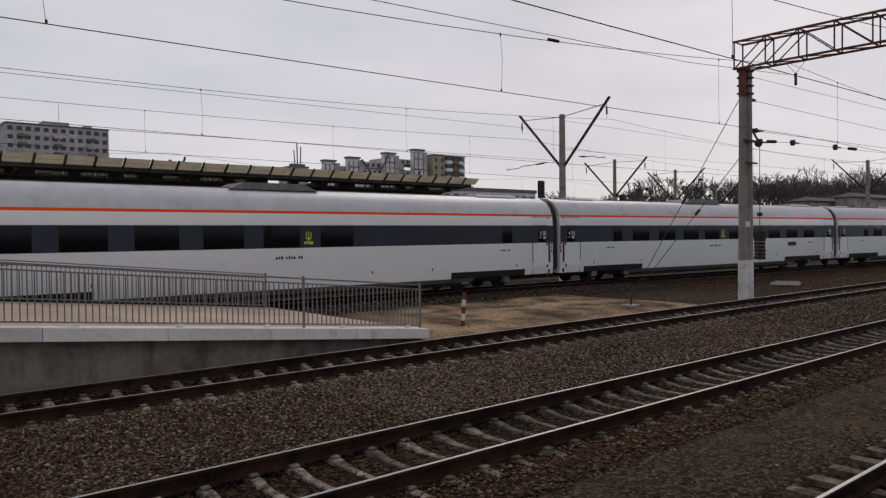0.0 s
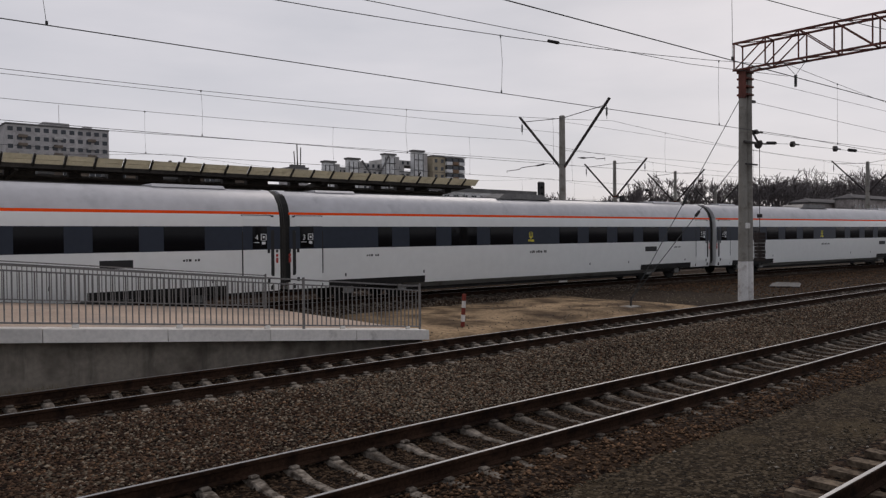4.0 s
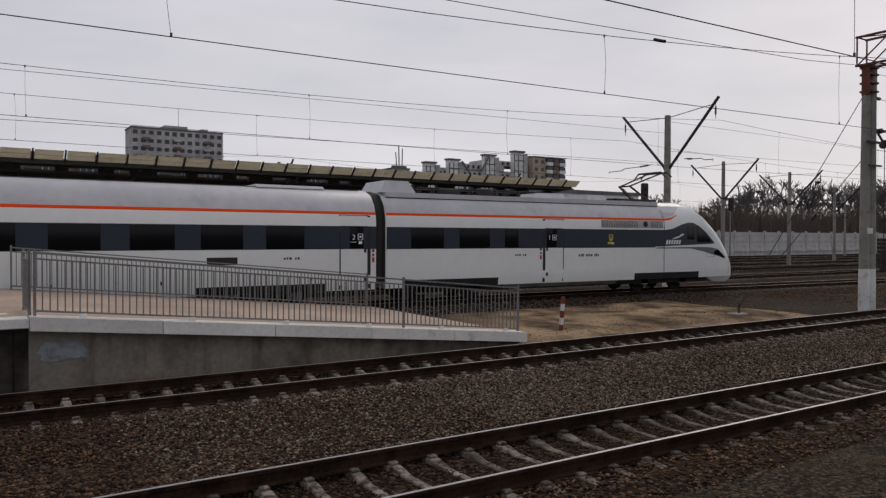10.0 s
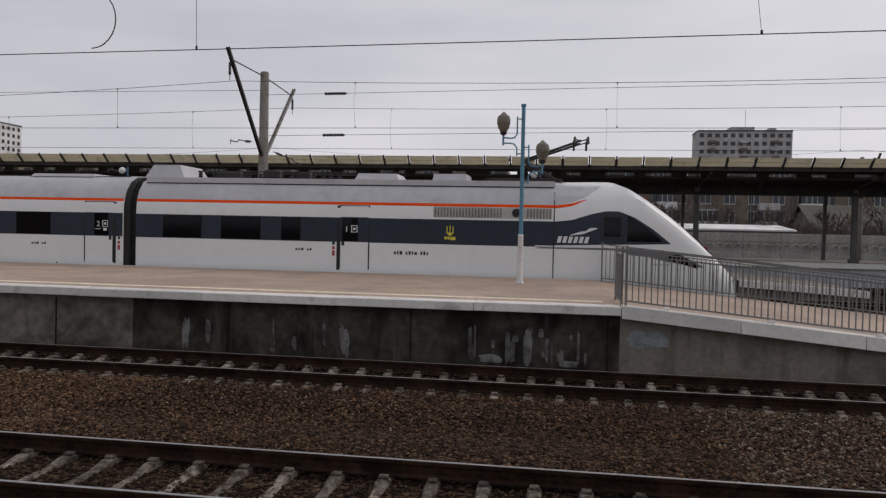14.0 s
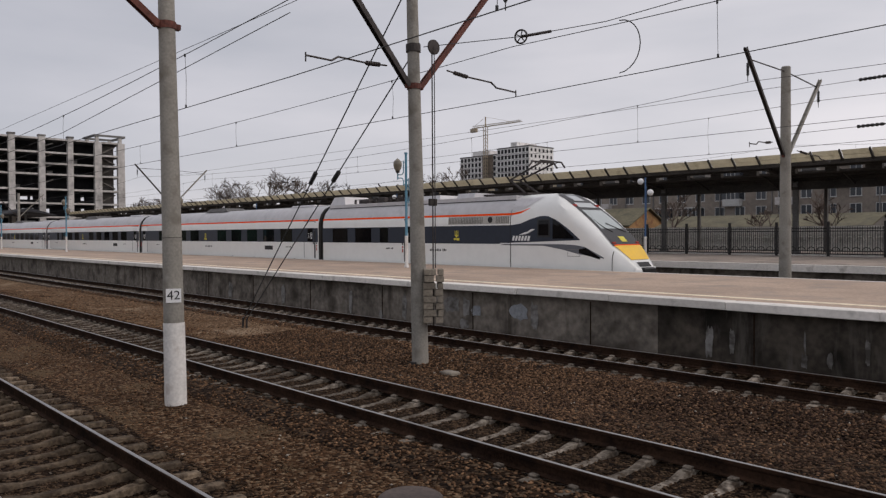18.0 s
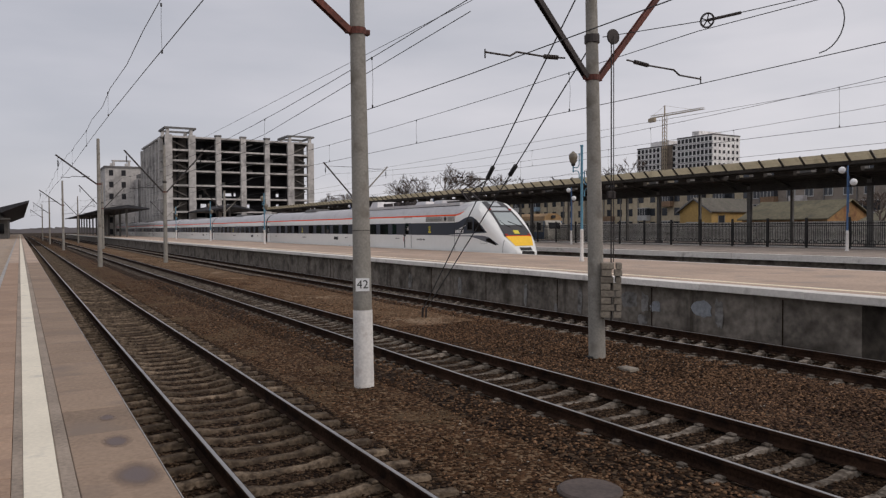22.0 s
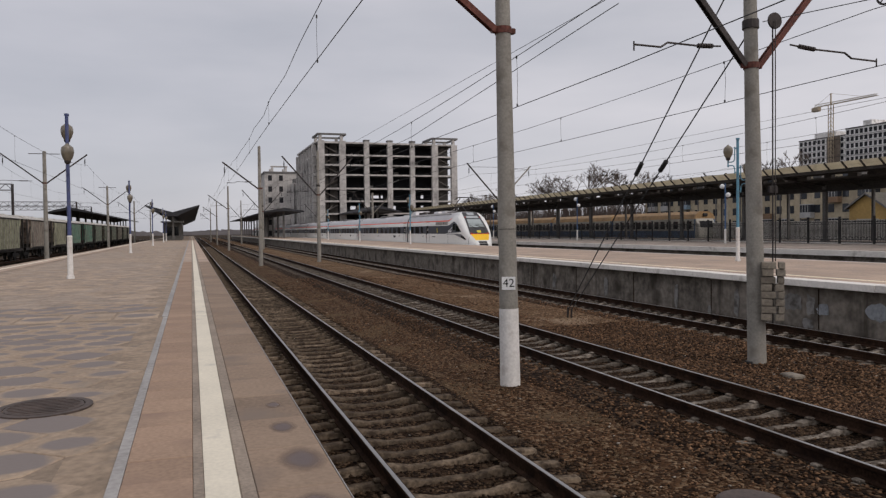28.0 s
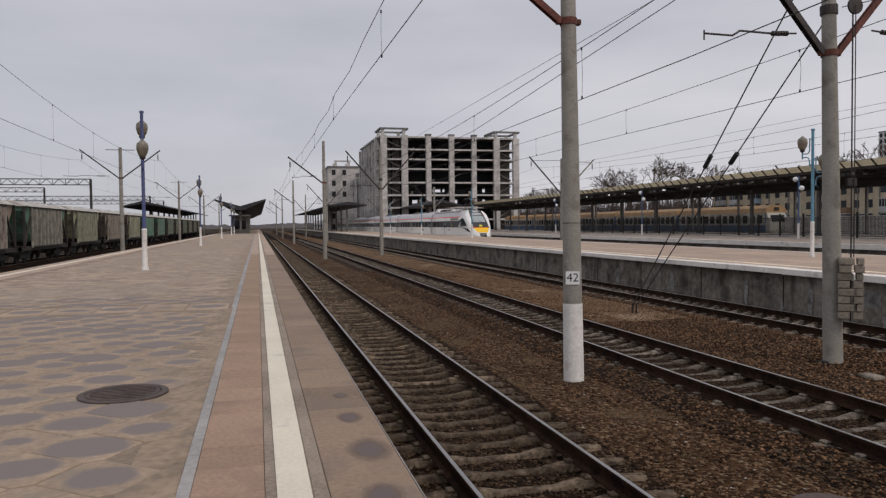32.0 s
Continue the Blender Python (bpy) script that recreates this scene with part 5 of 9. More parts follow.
def driving_car():
    """The driving motor car: x = 0 at the first gangway, the nose towards +x."""
    car = thing("train_driving_car", "white express driving car with sloped nose and yellow front panel", "train car", group="express train")
    sh = Shape()
    xs = [0.42, 0.52, 4, 8, 12, 15.2] + spread_x(15.5, 21.2, 0.18)
    st = []
    for x in xs:
        k = 0.97 if x < 0.5 else 1.0
        half = [(y * k, z) for y, z in nose_section(x, 0.62) if z <= 9]
        st.append((x, [(-y, z) for y, z in half] + [(y, z) for y, z in reversed(half)]))
    part("body", trunk(sh, st), M["train_white"], car, "glossy off-white body shell", True)
    tip = Shape()
    rows = []
    for i in range(7):
        k = i / 6
        rows.append([(21.2 + 0.2 * math.sqrt(max(0, 1 - (2 * j / 8 - 1) ** 2)) * math.sqrt(max(0.0, 1 - k ** 3)), nose_at(21.2)[0] * 1.5 * (2 * j / 8 - 1), 0.62 + 0.60 * k) for j in range(9)])
    part("nose_tip", tip.grid(rows), M["train_white"], car, "", True)
    # chin under the nose
    c = Shape()
    trunk(c, [(18.75, [(-1.25, 0.55), (-1.38, 0.615), (1.38, 0.615), (1.25, 0.55)]), (19.2, [(-1.2, 0.36), (-1.36, 0.615), (1.36, 0.615), (1.2, 0.36)]), (20.4, [(-1.05, 0.32), (-1.2, 0.615), (1.2, 0.615), (1.05, 0.32)]), (21.1, [(-0.7, 0.38), (-0.86, 0.615), (0.86, 0.615), (0.7, 0.38)]), (21.38, [(-0.4, 0.5), (-0.5, 0.615), (0.5, 0.615), (0.4, 0.5)])])
    part("chin", c, M["train_white"], car, "", True)
    # solid black block paints the shade of the coupler opening
    part("coupler_recess", Shape().box(21.0, 21.425, -0.42, 0.42, 0.70, 1.20, 0.06), M["black"], car, "black block in place of the shaded coupler opening")
    part("roof", trunk(Shape(), [(0.42, closed(3.50, 4.30, 0.972)), (0.52, closed(3.50, 4.30, 1.003)), (15.3, closed(3.50, 4.30, 1.003)), (15.32, closed(3.52, 4.29, 1.0))]), M["train_roof"], car, "silver-grey roof", True)
    deck = Shape().box(0.6, 15.3, -1.12, 1.12, 4.12, 4.31)
    part("roof_deck", deck, M["train_roof"], car, "grey raised roof edge")
    part("roof_line", Shape().box(0.6, 15.3, -1.135, -1.121, 4.09, 4.12).box(0.6, 15.3, 1.121, 1.135, 4.09, 4.12), M["black"], car)
    for side in (-1, 1):
        rt = Shape()
        hull_patch(rt, spread_x(15.33, 16.85, 0.06), line_through((15.33, 3.50), (16.0, 3.66), (16.5, 3.95), (16.85, 4.18)), lambda x: 4.19, side, 0.016, 8)
        part("roof_flank", rt, M["train_roof"], car)
        st = Shape()
        hull_patch(st, spread_x(0.44, 15.4, 3.0), lambda x: 3.405, lambda x: 3.50, side, 0.005, 2)
        hull_patch(st, spread_x(15.4, 16.35), line_through((15.4, 3.405), (15.9, 3.48), (16.35, 3.69)), line_through((15.4, 3.50), (15.9, 3.57), (16.35, 3.71)), side, 0.006, 2)
        part("stripe", st, M["train_orange"], car, "orange stripe that sweeps up at the cab")
        band = Shape()
        hull_patch(band, spread_x(0.44, 15.35, 3.0), lambda x: 2.12, lambda x: 2.96, side, 0.005, 4)
        hull_patch(band, spread_x(15.35, 19.05), line_through((15.35, 2.18), (19.05, 2.30)), line_through((15.35, 2.96), (15.9, 3.02), (16.5, 3.22), (17.0, 3.33), (17.4, 3.33), (17.9, 3.14), (18.5, 2.76), (19.05, 2.32)), side, 0.006, 6)
        part("window_band", band, M["train_dark"], car, "dark band rising round the cab window")
        sweep = Shape()
        hull_patch(sweep, spread_x(14.75, 20.1), line_through((14.75, 2.07), (17.2, 2.06), (18.2, 1.90), (19.0, 1.72), (20.1, 1.56)), line_through((14.75, 2.09), (15.0, 2.11), (18.0, 2.13), (18.8, 2.10), (19.3, 2.02), (20.1, 1.60)), side, 0.008, 4)
        part("sweep", sweep, M["sweep_grey"], car, "slate-grey sweep below the band")
        hl = Shape()
        hull_patch(hl, spread_x(19.0, 19.95), line_through((19.0, 1.78), (19.95, 1.52)), line_through((19.0, 1.93), (19.35, 1.99), (19.95, 1.60)), side, 0.014, 3)
        part("headlight", hl, M["window_dark"], car, "slim dark headlight cover")
        fine = Shape()
        hull_patch(fine, spread_x(14.7, 18.4, 0.6), lambda x: 2.13, lambda x: 2.165, side, 0.011, 1)
        part("trim_line", fine, M["white_ink"], car)
        for w0, w1 in ((1.49, 2.96), (3.69, 5.16), (5.92, 6.62)):
            part("window", side_strip(Shape(), w0, w1, 2.15, 2.93, side, 0.010), M["window_dark"], car, "tinted window")
        cw = Shape()
        hull_patch(cw, spread_x(16.85, 17.55, 0.1), lambda x: 2.42, lambda x: 3.22, side, 0.018, 4)
        part("cab_window", cw, M["cab_frame"], car, "dark framed cab window")
        cg = Shape()
        hull_patch(cg, spread_x(16.93, 17.47, 0.1), lambda x: 2.50, lambda x: 3.14, side, 0.024, 4)
        part("cab_pane", cg, M["window_dark"], car)
        q = Shape()
        hull_patch(q, spread_x(17.68, 18.75, 0.1), lambda x: 2.36, line_through((17.68, 3.22), (18.2, 2.88), (18.75, 2.42)), side, 0.014, 4)
        part("quarter_light", q, M["window_dark"], car, "black three-cornered side glass")
        door_panel(car, 8.06, 9.04, side, "1", False)
        vent = part("vent_panel", side_strip(Shape(), 11.28, 15.24, 3.03, 3.39, side, 0.005), M["vent_grey"], car, "pale grey vent panel")
        for x in [11.32 + i * 0.105 for i in range(22)] + [14.42 + i * 0.105 for i in range(8)]:
            part("slat", side_strip(Shape(), x, x + 0.06, 3.05, 3.36, side, 0.010, 2, 0.012), M["vent_slat"], vent)
        fan = Shape().rod((14.07, side * 1.50, 3.22), (14.07, side * 1.562, 3.22), 0.14, n=20)
        part("fan", fan, M["black"], car, "round black fan opening")
        emblem(car, 11.86, side, 2.22)
        small_writing(car, 6.45, 1.80, side, 5, 0.08)
        small_writing(car, 9.95, 1.74, side, 10, 0.12)
        seam = Shape()
        hull_patch(seam, [15.30, 15.335], lambda x: 0.64, lambda x: 4.2, side, 0.013, 12)
        part("cab_seam", seam, M["black"], car)
        for z in (1.62, 1.90):
            part("hatch_seam", hull_patch(Shape(), spread_x(18.45, 19.05, 0.2), lambda x, z=z: z, lambda x, z=z: z + 0.018, side, 0.010, 1), M["train_grey"], car)
        for x in (18.45, 19.03):
            part("hatch_seam", hull_patch(Shape(), [x, x + 0.018], lambda x: 1.62, lambda x: 1.918, side, 0.010, 2), M["train_grey"], car)
        seam = Shape()
        hull_patch(seam, [20.42, 20.445], lambda x: 0.70, lambda x: 1.85, side, 0.010, 6)
        part("nose_seam", seam, M["black"], car)
        # the train's name as a plain slanted mark, and a running-horse swoosh
        for i in range(6):
            mark = Shape()
            x = 15.42 + i * 0.176
            mark.plate([(x, side * 1.566, 2.27), (x + 0.12, side * 1.566, 2.27), (x + 0.175, side * 1.566, 2.48), (x + 0.055, side * 1.566, 2.48)], (0, side * 0.006, 0))
            part("name_bar", mark, M["white_ink"], car)
        mark = Shape()
        hull_patch(mark, spread_x(15.85, 16.72, 0.06), line_through((15.85, 2.515), (16.25, 2.56), (16.5, 2.66), (16.72, 2.75)), line_through((15.85, 2.53), (16.15, 2.64), (16.35, 2.67), (16.5, 2.78), (16.72, 2.77)), side, 0.016, 2)
        part("name_swoosh", mark, M["white_ink"], car, "white swoosh over the name mark")
    # windscreen and yellow front on the sloping face
    def face_patch(x0, x1, w0, w1, out, n=8, m=10):
        sh = Shape()
        rows = []
        for i in range(n + 1):
            x = x0 + (x1 - x0) * i / n
            w, top = nose_at(x)
            ww = w0 + (w1 - w0) * i / n
            row = []
            for j in range(m + 1):
                y = ww * (2 * j / m - 1)
                yy = abs(y)
                lo, hi = top - 1.2, top
                for _ in range(24):
                    mid = (lo + hi) / 2
                    if nose_y(x, mid) > yy:
                        lo = mid
                    else:
                        hi = mid
                z = hi if yy > nose_y(x, top) else top
                row.append((x + 0.7 * out, y, z + 0.72 * out))
            rows.append(row)
        return sh.grid(rows)
    part("screen_surround", face_patch(17.28, 20.34, 0.80, 1.02, 0.014, 24), M["screen_frame"], car, "dark grey surround of the windscreen", True)
    part("roof_light_panel", face_patch(17.42, 17.92, 0.36, 0.36, 0.026), M["sign_glass"], car, "pale panel over the windscreen", True)
    part("headlight_band", face_patch(18.06, 18.40, 0.60, 0.64, 0.026), M["sign_glass"], car, "pale glazed headlight band", True)
    part("windscreen", face_patch(18.56, 19.60, 0.70, 0.80, 0.026, 14), M["screen_glass"], car, "large sloping windscreen", True)
    part("yellow_front", face_patch(20.37, 20.95, 0.96, 0.66, 0.020), M["train_yellow"], car, "bright yellow front panel", True)
    # black patch on the nose skin continues the opening's shade upwards
    part("coupler_flap", face_patch(21.04, 21.2, 0.42, 0.42, 0.02, 3), M["black"], car, "black patch for the shaded upper part of the coupler opening", True)
    part("front_line", face_patch(20.33, 20.37, 0.97, 0.96, 0.024, 2), M["train_orange"], car, "thin orange line", True)
    part("route_mark", face_patch(19.98, 20.22, 0.20, 0.20, 0.03), M["yellow_ink"], car)
    for y in (-0.84, 0.84):
        part("tail_light", Shape().box(20.14, 20.30, y - 0.09, y + 0.09, 2.12, 2.23, 0.02), M["red_ink"], car, "red tail light")
        part("marker_light", Shape().box(18.16, 18.34, y * 0.93 - 0.08, y * 0.93 + 0.08, 3.70, 3.82, 0.02), M["red_ink"], car, "small red marker light")
    w = Shape()
    w.tube([(19.78, -0.2, 2.63), (19.55, -0.55, 2.83), (18.75, -0.78, 3.43)], 0.026).tube([(19.78, 0.75, 2.63), (19.6, 0.35, 2.79), (19.35, -0.1, 3.0)], 0.026)
    part("wiper", w, M["black"], car, "black windscreen wipers")
    part("underframe", Shape().box(1.2, 18.6, -1.3, 1.3, 0.40, 0.615), M["train_under"], car)
    part("skirt", trunk(Shape(), [(6.0, closed(0.42, 0.618, 0.985)), (12.4, closed(0.42, 0.618, 0.985))]), M["train_grey"], car, "dusty grey underfloor skirt")
    for x in (3.4, 15.6):
        bogie(car, x)
        for side in (-1, 1):
            # no cut-out here: a black strip stands for the shade over the bogie
            part("bogie_opening", side_strip(Shape(), x - 2.2, x + 2.2, 0.622, 0.92, side, 0.014, 3), M["train_under"], car, "black panel in place of the shaded gap over the bogie")
    # roof equipment
    roof_unit(car, 0.45, 2.0, 1.0, 4.30, 4.78, 0.55, "white sloped roof fairing")
    eq = Shape()
    for x in [2.4 + 0.62 * i for i in range(9)]:
        for y in (-0.55, 0.55):
            eq.lathe([(0.09, 0), (0.05, 0.05), (0.10, 0.09), (0.05, 0.13), (0.10, 0.17), (0.05, 0.21), (0.08, 0.26)], 8, (x, y, 4.31))
    eq.tube([(2.3, -0.55, 4.58), (8.0, -0.55, 4.58)], 0.02).tube([(2.3, 0.55, 4.58), (8.0, 0.55, 4.58)], 0.02).box(3.2, 4.1, -0.9, -0.6, 4.31, 4.55, 0.04).box(5.0, 5.6, -0.95, -0.7, 4.31, 4.62, 0.05).box(6.0, 6.5, -0.3, 0.3, 4.31, 4.6, 0.04)
    part("busbar", eq, M["dark_steel"], car, "row of dark insulators and busbars")
    roof_unit(car, 8.3, 9.9, 0.8, 4.31, 4.55, 0.5)
    roof_unit(car, 11.1, 12.3, 0.8, 4.31, 4.56, 0.1)
    part("pantograph_base", Shape().box(12.9, 15.6, -0.75, -0.65, 4.36, 4.44).box(12.9, 15.6, 0.65, 0.75, 4.36, 4.44).box(12.9, 13.0, -0.75, 0.75, 4.36, 4.44).box(15.5, 15.6, -0.75, 0.75, 4.36, 4.44).box(13.0, 13.1, -0.7, -0.6, 4.30, 4.38).box(15.3, 15.4, 0.6, 0.7, 4.30, 4.38), M["dark_steel"], car, "dark pantograph base frame")
    pg = Shape()
    for s in (-1, 1):
        pg.tube([(15.3, 0.5 * s, 4.42), (14.23, 0.35 * s, 5.09)], 0.05).tube([(14.23, 0.33 * s, 5.09), (16.16, 0.45 * s, 5.76)], 0.042)
    pg.tube([(14.23, -0.4, 5.09), (14.23, 0.4, 5.09)], 0.04).tube([(14.9, 0, 4.45), (14.1, 0, 5.0)], 0.02)
    part("pantograph_arm", pg, M["dark_steel"], car, "raised half-arm pantograph")
    head = Shape()
    for dx in (-0.22, 0.22):
        head.tube([(16.16 + dx, -1.0, 5.59), (16.16 + dx, -0.75, 5.82), (16.16 + dx, 0.75, 5.82), (16.16 + dx, 1.0, 5.59)], 0.042)
    for s in (-1, 1):
        head.tube([(15.94, 0.5 * s, 5.80), (16.16, 0.48 * s, 5.74), (16.38, 0.5 * s, 5.80)], 0.02)
    part("collector_head", head, M["dark_steel"], car, "pantograph collector head with curved horns")
    return car


M["sweep_grey"] = surface("sweep_grey", (0.115, 0.125, 0.145), 0.3, 0, 0.05, 5, 0.6, 0)
M["cab_frame"] = surface("cab_frame", (0.015, 0.016, 0.018), 0.35, 0, 0.05, 5, 0.6, 0)
M["vent_slat"] = surface("vent_slat", (0.20, 0.195, 0.175), 0.6, 0, 0.25, 9, 1, 0)
M["vent_grey"] = surface("vent_grey", (0.42, 0.41, 0.375), 0.5, 0, 0.08, 9, 1, 0)
# pale base and metallic share put the sky's reflection into the windscreen
M["screen_glass"] = glass_like("screen_glass", (0.42, 0.47, 0.46), 0.08, 0.9, 0.55)
M["sign_glass"] = glass_like("sign_glass", (0.42, 0.45, 0.46), 0.12, 0.7)
M["screen_frame"] = surface("screen_frame", (0.055, 0.055, 0.058), 0.5, 0, 0.05, 5, 0.6, 0, spec=0.25)
head_car = driving_car()
first = coach("2")
COACHES = [first]
for digit in ("3", "4", "5", "6"):
    COACHES.append(coach(digit))
for k in range(3):
    COACHES.append(copy_thing(COACHES[4], pose(0, 0, 0)))
tail_car = copy_thing(head_car, pose(0, 0, 0))

# the first gangway's way along the track, in metres, second by second
GANGWAY = [(0, 112.2), (0.5, 106.7), (1, 101.25), (1.5, 95.8), (2, 90.45), (3, 79.95), (4, 69.4), (5, 59.07), (5.5, 53.9), (6, 49.02), (6.5, 44.25), (7, 39.55), (7.5, 34.95), (8, 30.32), (8.5, 25.75), (9, 21.47), (9.5, 17.28), (10, 13.17), (10.5, 9.15), (11, 5.2), (11.5, 1.38), (12, -2.2), (12.5, -5.7), (13, -9.15), (13.5, -12.4), (14, -15.6), (14.5, -18.6), (15, -21.5), (15.5, -24.3), (16.5, -29.7), (17.5, -35.13), (18, -37.75), (19, -42.77), (20, -47.9), (21, -52.8), (22, -57.65), (23, -62.7), (24, -67.7), (25, -72.6), (26, -77.53), (27, -82.57), (28, -87.6), (29, -92.75), (30, -97.9), (31, -102.95), (32, -107.6)]


def on_track(s):
    """The point s metres along the express track."""
    x = min(s, 12.0)
    while s > x + 1e-9:
        step = min(0.5, s - x)
        slope = (t4_y(x + 0.1) - t4_y(x - 0.1)) / 0.2
        s -= step * (math.sqrt(1 + slope * slope) - 1)
        x += step
        if x >= s:
            break
    return x, t4_y(x)


def car_pose(s, base, flip=False):
    """A car with its origin at s, standing on bogies half a base either side of its middle."""
    x0, y0 = on_track(s - base)
    x1, y1 = on_track(s + base)
    turn = math.degrees(math.atan2(y1 - y0, x1 - x0))
    return (x0 + x1) / 2, (y0 + y1) / 2, turn


def motions():
    head_rows, tail_rows, coach_rows = [], [], [[] for _ in COACHES]
    for t, g in GANGWAY:
        x, y, turn = car_pose(g + 9.5, 6.1)
        back = Vector((-9.5 * math.cos(radians(turn)), -9.5 * math.sin(radians(turn))))
        head_rows.append((t, pose(x + back.x, y + back.y, 0, 0, 0, turn)))
        for k, rows in enumerate(coach_rows):
            x, y, turn = car_pose(g - PITCH * (k + 0.5), 9.6)
            rows.append((t, pose(x, y, 0, 0, 0, turn)))
        tail_rows.append((t, pose(g - PITCH * len(COACHES), T4, 0, 0, 0, 180)))
    walk(head_car, head_rows)
    walk(tail_car, tail_rows)
    for car, rows in zip(COACHES, coach_rows):
        walk(car, rows)

# ---- masts, gantry and overhead line ----
def insulator(sh, p, q, r=0.055):
    """A dark ribbed insulator between two points."""
    p, q = Vector(p), Vector(q)
    for i in range(6):
        a, b = p.lerp(q, i / 6), p.lerp(q, (i + 0.6) / 6)
        sh.rod(a, b, r, n=8)
    return sh.rod(p, q, r * 0.6, n=6)


def mast(name_label, x, y, base, top, lean=(0.0, 0.0), r=(0.20, 0.13), white=1.35, plate=None, band=True):
    """A tapered spun-concrete mast with a whitewashed foot."""
    m = thing("catenary_mast", name_label, "mast", group="catenary masts", at=pose(x, y, 0))
    at = lambda z: Vector((lean[0] * (z - base), lean[1] * (z - base), z))
    rr = lambda z: r[0] + (r[1] - r[0]) * (z - base) / (top - base)
    foot = base + white
    if white > 0:
        part("painted_foot", Shape().rod(at(base - 0.5), at(foot), rr(base) + 0.004, rr(foot) + 0.004, 20), M["mast_white"], m, "whitewashed foot", True)
    part("pole", Shape().rod(at(base - 0.5), at(top), rr(base), rr(top), 20), M["mast_concrete"], m, "grey concrete pole", True)
    part("cap", Shape().rod(at(top), at(top + 0.05), rr(top) * 1.05, rr(top) * 0.8, 14), M["mast_concrete"], m)
    return m, at, rr


def v_arms(m, at, node, tips, material="dark_steel", stay=None, thick=0.11, second=None, grip=0.19):
    """Slanted channel arms from one collar, each with a hanging insulator."""
    c = at(node)
    part("collar", Shape().rod(at(node - 0.06), at(node + 0.06), grip, n=14).box(c.x - 0.05, c.x + 0.05, c.y - grip - 0.07, c.y + grip + 0.07, node - 0.05, node + 0.05, 0.01), M["rust_steel"], m, "rusty steel collar")
    ends = []
    for i, (dy, z) in enumerate(tips):
        s = 1 if dy > 0 else -1
        p, q = c + Vector((0, 0.16 * s, 0)), Vector((c.x, c.y + dy, z))
        a = part("arm", Shape().beam(p + Vector((0.05, 0, 0)), q + Vector((0.05, 0, 0)), 0.025, thick).beam(p - Vector((0.05, 0, 0)), q - Vector((0.05, 0, 0)), 0.025, thick).beam(p, q, 0.09, 0.02), M[second if second and s > 0 else material], m, "slanted steel bracket arm")
        hang = p.lerp(q, 0.94)
        ins = Shape().tube([hang, hang - Vector((0, 0, 0.3))], 0.014)
        insulator(ins, hang - Vector((0, 0, 0.3)), hang - Vector((0, 0, 0.75)))
        ins.tube([hang - Vector((0, 0, 0.75)), hang - Vector((0, 0, 0.95))], 0.014)
        part("insulator", ins, M["black"], a)
        ends.append(hang - Vector((0, 0, 0.95)))
        if stay:
            part("stay", Shape().beam(at(stay), p.lerp(q, 0.9), 0.035), M["dark_steel"], m)
    return ends


def steady_arm(m, p, q, droop=0.12):
    """A registration arm: insulator, tube and the curved end that holds the wire."""
    p, q = Vector(p), Vector(q)
    s = Shape().tube([p, p.lerp(q, 0.3)], 0.02)
    insulator(s, p.lerp(q, 0.10), p.lerp(q, 0.28), 0.05)
    s.tube([p.lerp(q, 0.28), p.lerp(q, 0.62) + Vector((0, 0, 0.05)), p.lerp(q, 0.70) - Vector((0, 0, 0.04)), q], 0.022)
    s.tube([q + Vector((0, 0, 0.06)), q - Vector((0, 0, droop))], 0.015)
    part("steady_arm", s, M["dark_steel"], m, "registration arm with insulator")


def number_plate(m, at, rr, z, text):
    c = at(z)
    way = Vector((0.93, -0.37, 0)).normalized()
    side = Vector((0.37, 0.93, 0)).normalized()
    c = c + way * (rr(z) + 0.004)
    h, w = 0.115, 0.12
    pl = part("plate", Shape().plate([c - side * w - Vector((0, 0, h)), c + side * w - Vector((0, 0, h)), c + side * w + Vector((0, 0, h)), c - side * w + Vector((0, 0, h))], way * 0.008), M["white_ink"], m, "white mast number plate")
    txt = bpy.data.curves.new("plate_number", "FONT")
    txt.body, txt.size, txt.align_x, txt.align_y = text, 0.21, "CENTER", "CENTER"
    txt.materials.append(M["black"])
    ob = new("plate_number", txt)
    ob.parent = pl
    ob.matrix_basis = Matrix.Translation(c + way * 0.012) @ Matrix((side, Vector((0, 0, 1)), way)).transposed().to_4x4()


# between the first and second track
for x, lean, tag in ((-12.42, (-0.024, -0.001), "42"), (-62.4, (0, 0), ""), (-117, (0, 0), ""), (-171, (0, 0), ""), (-226, (0, 0), "")):
    m, at, rr = mast("slim grey concrete mast with white foot between tracks", x, 5.37, -0.26, 9.5, lean, (0.178, 0.112), 1.40 if tag else 0.0)
    n = 6.1
    v_arms(m, at, n, ((-2.9, 8.2),), "rust_steel" if tag else "dark_steel", grip=rr(n) + 0.018)
    steady_arm(m, at(n + 0.55) + Vector((0, -0.6, 0)), at(n + 0.45) + Vector((0.0, -2.55, 0.0)))
    if tag:
        number_plate(m, at, rr, 1.6, tag)
        part("sign_board", Shape().rod(at(2.55), at(2.56), rr(2.55) + 0.003, n=18), M["dark_steel"], m)
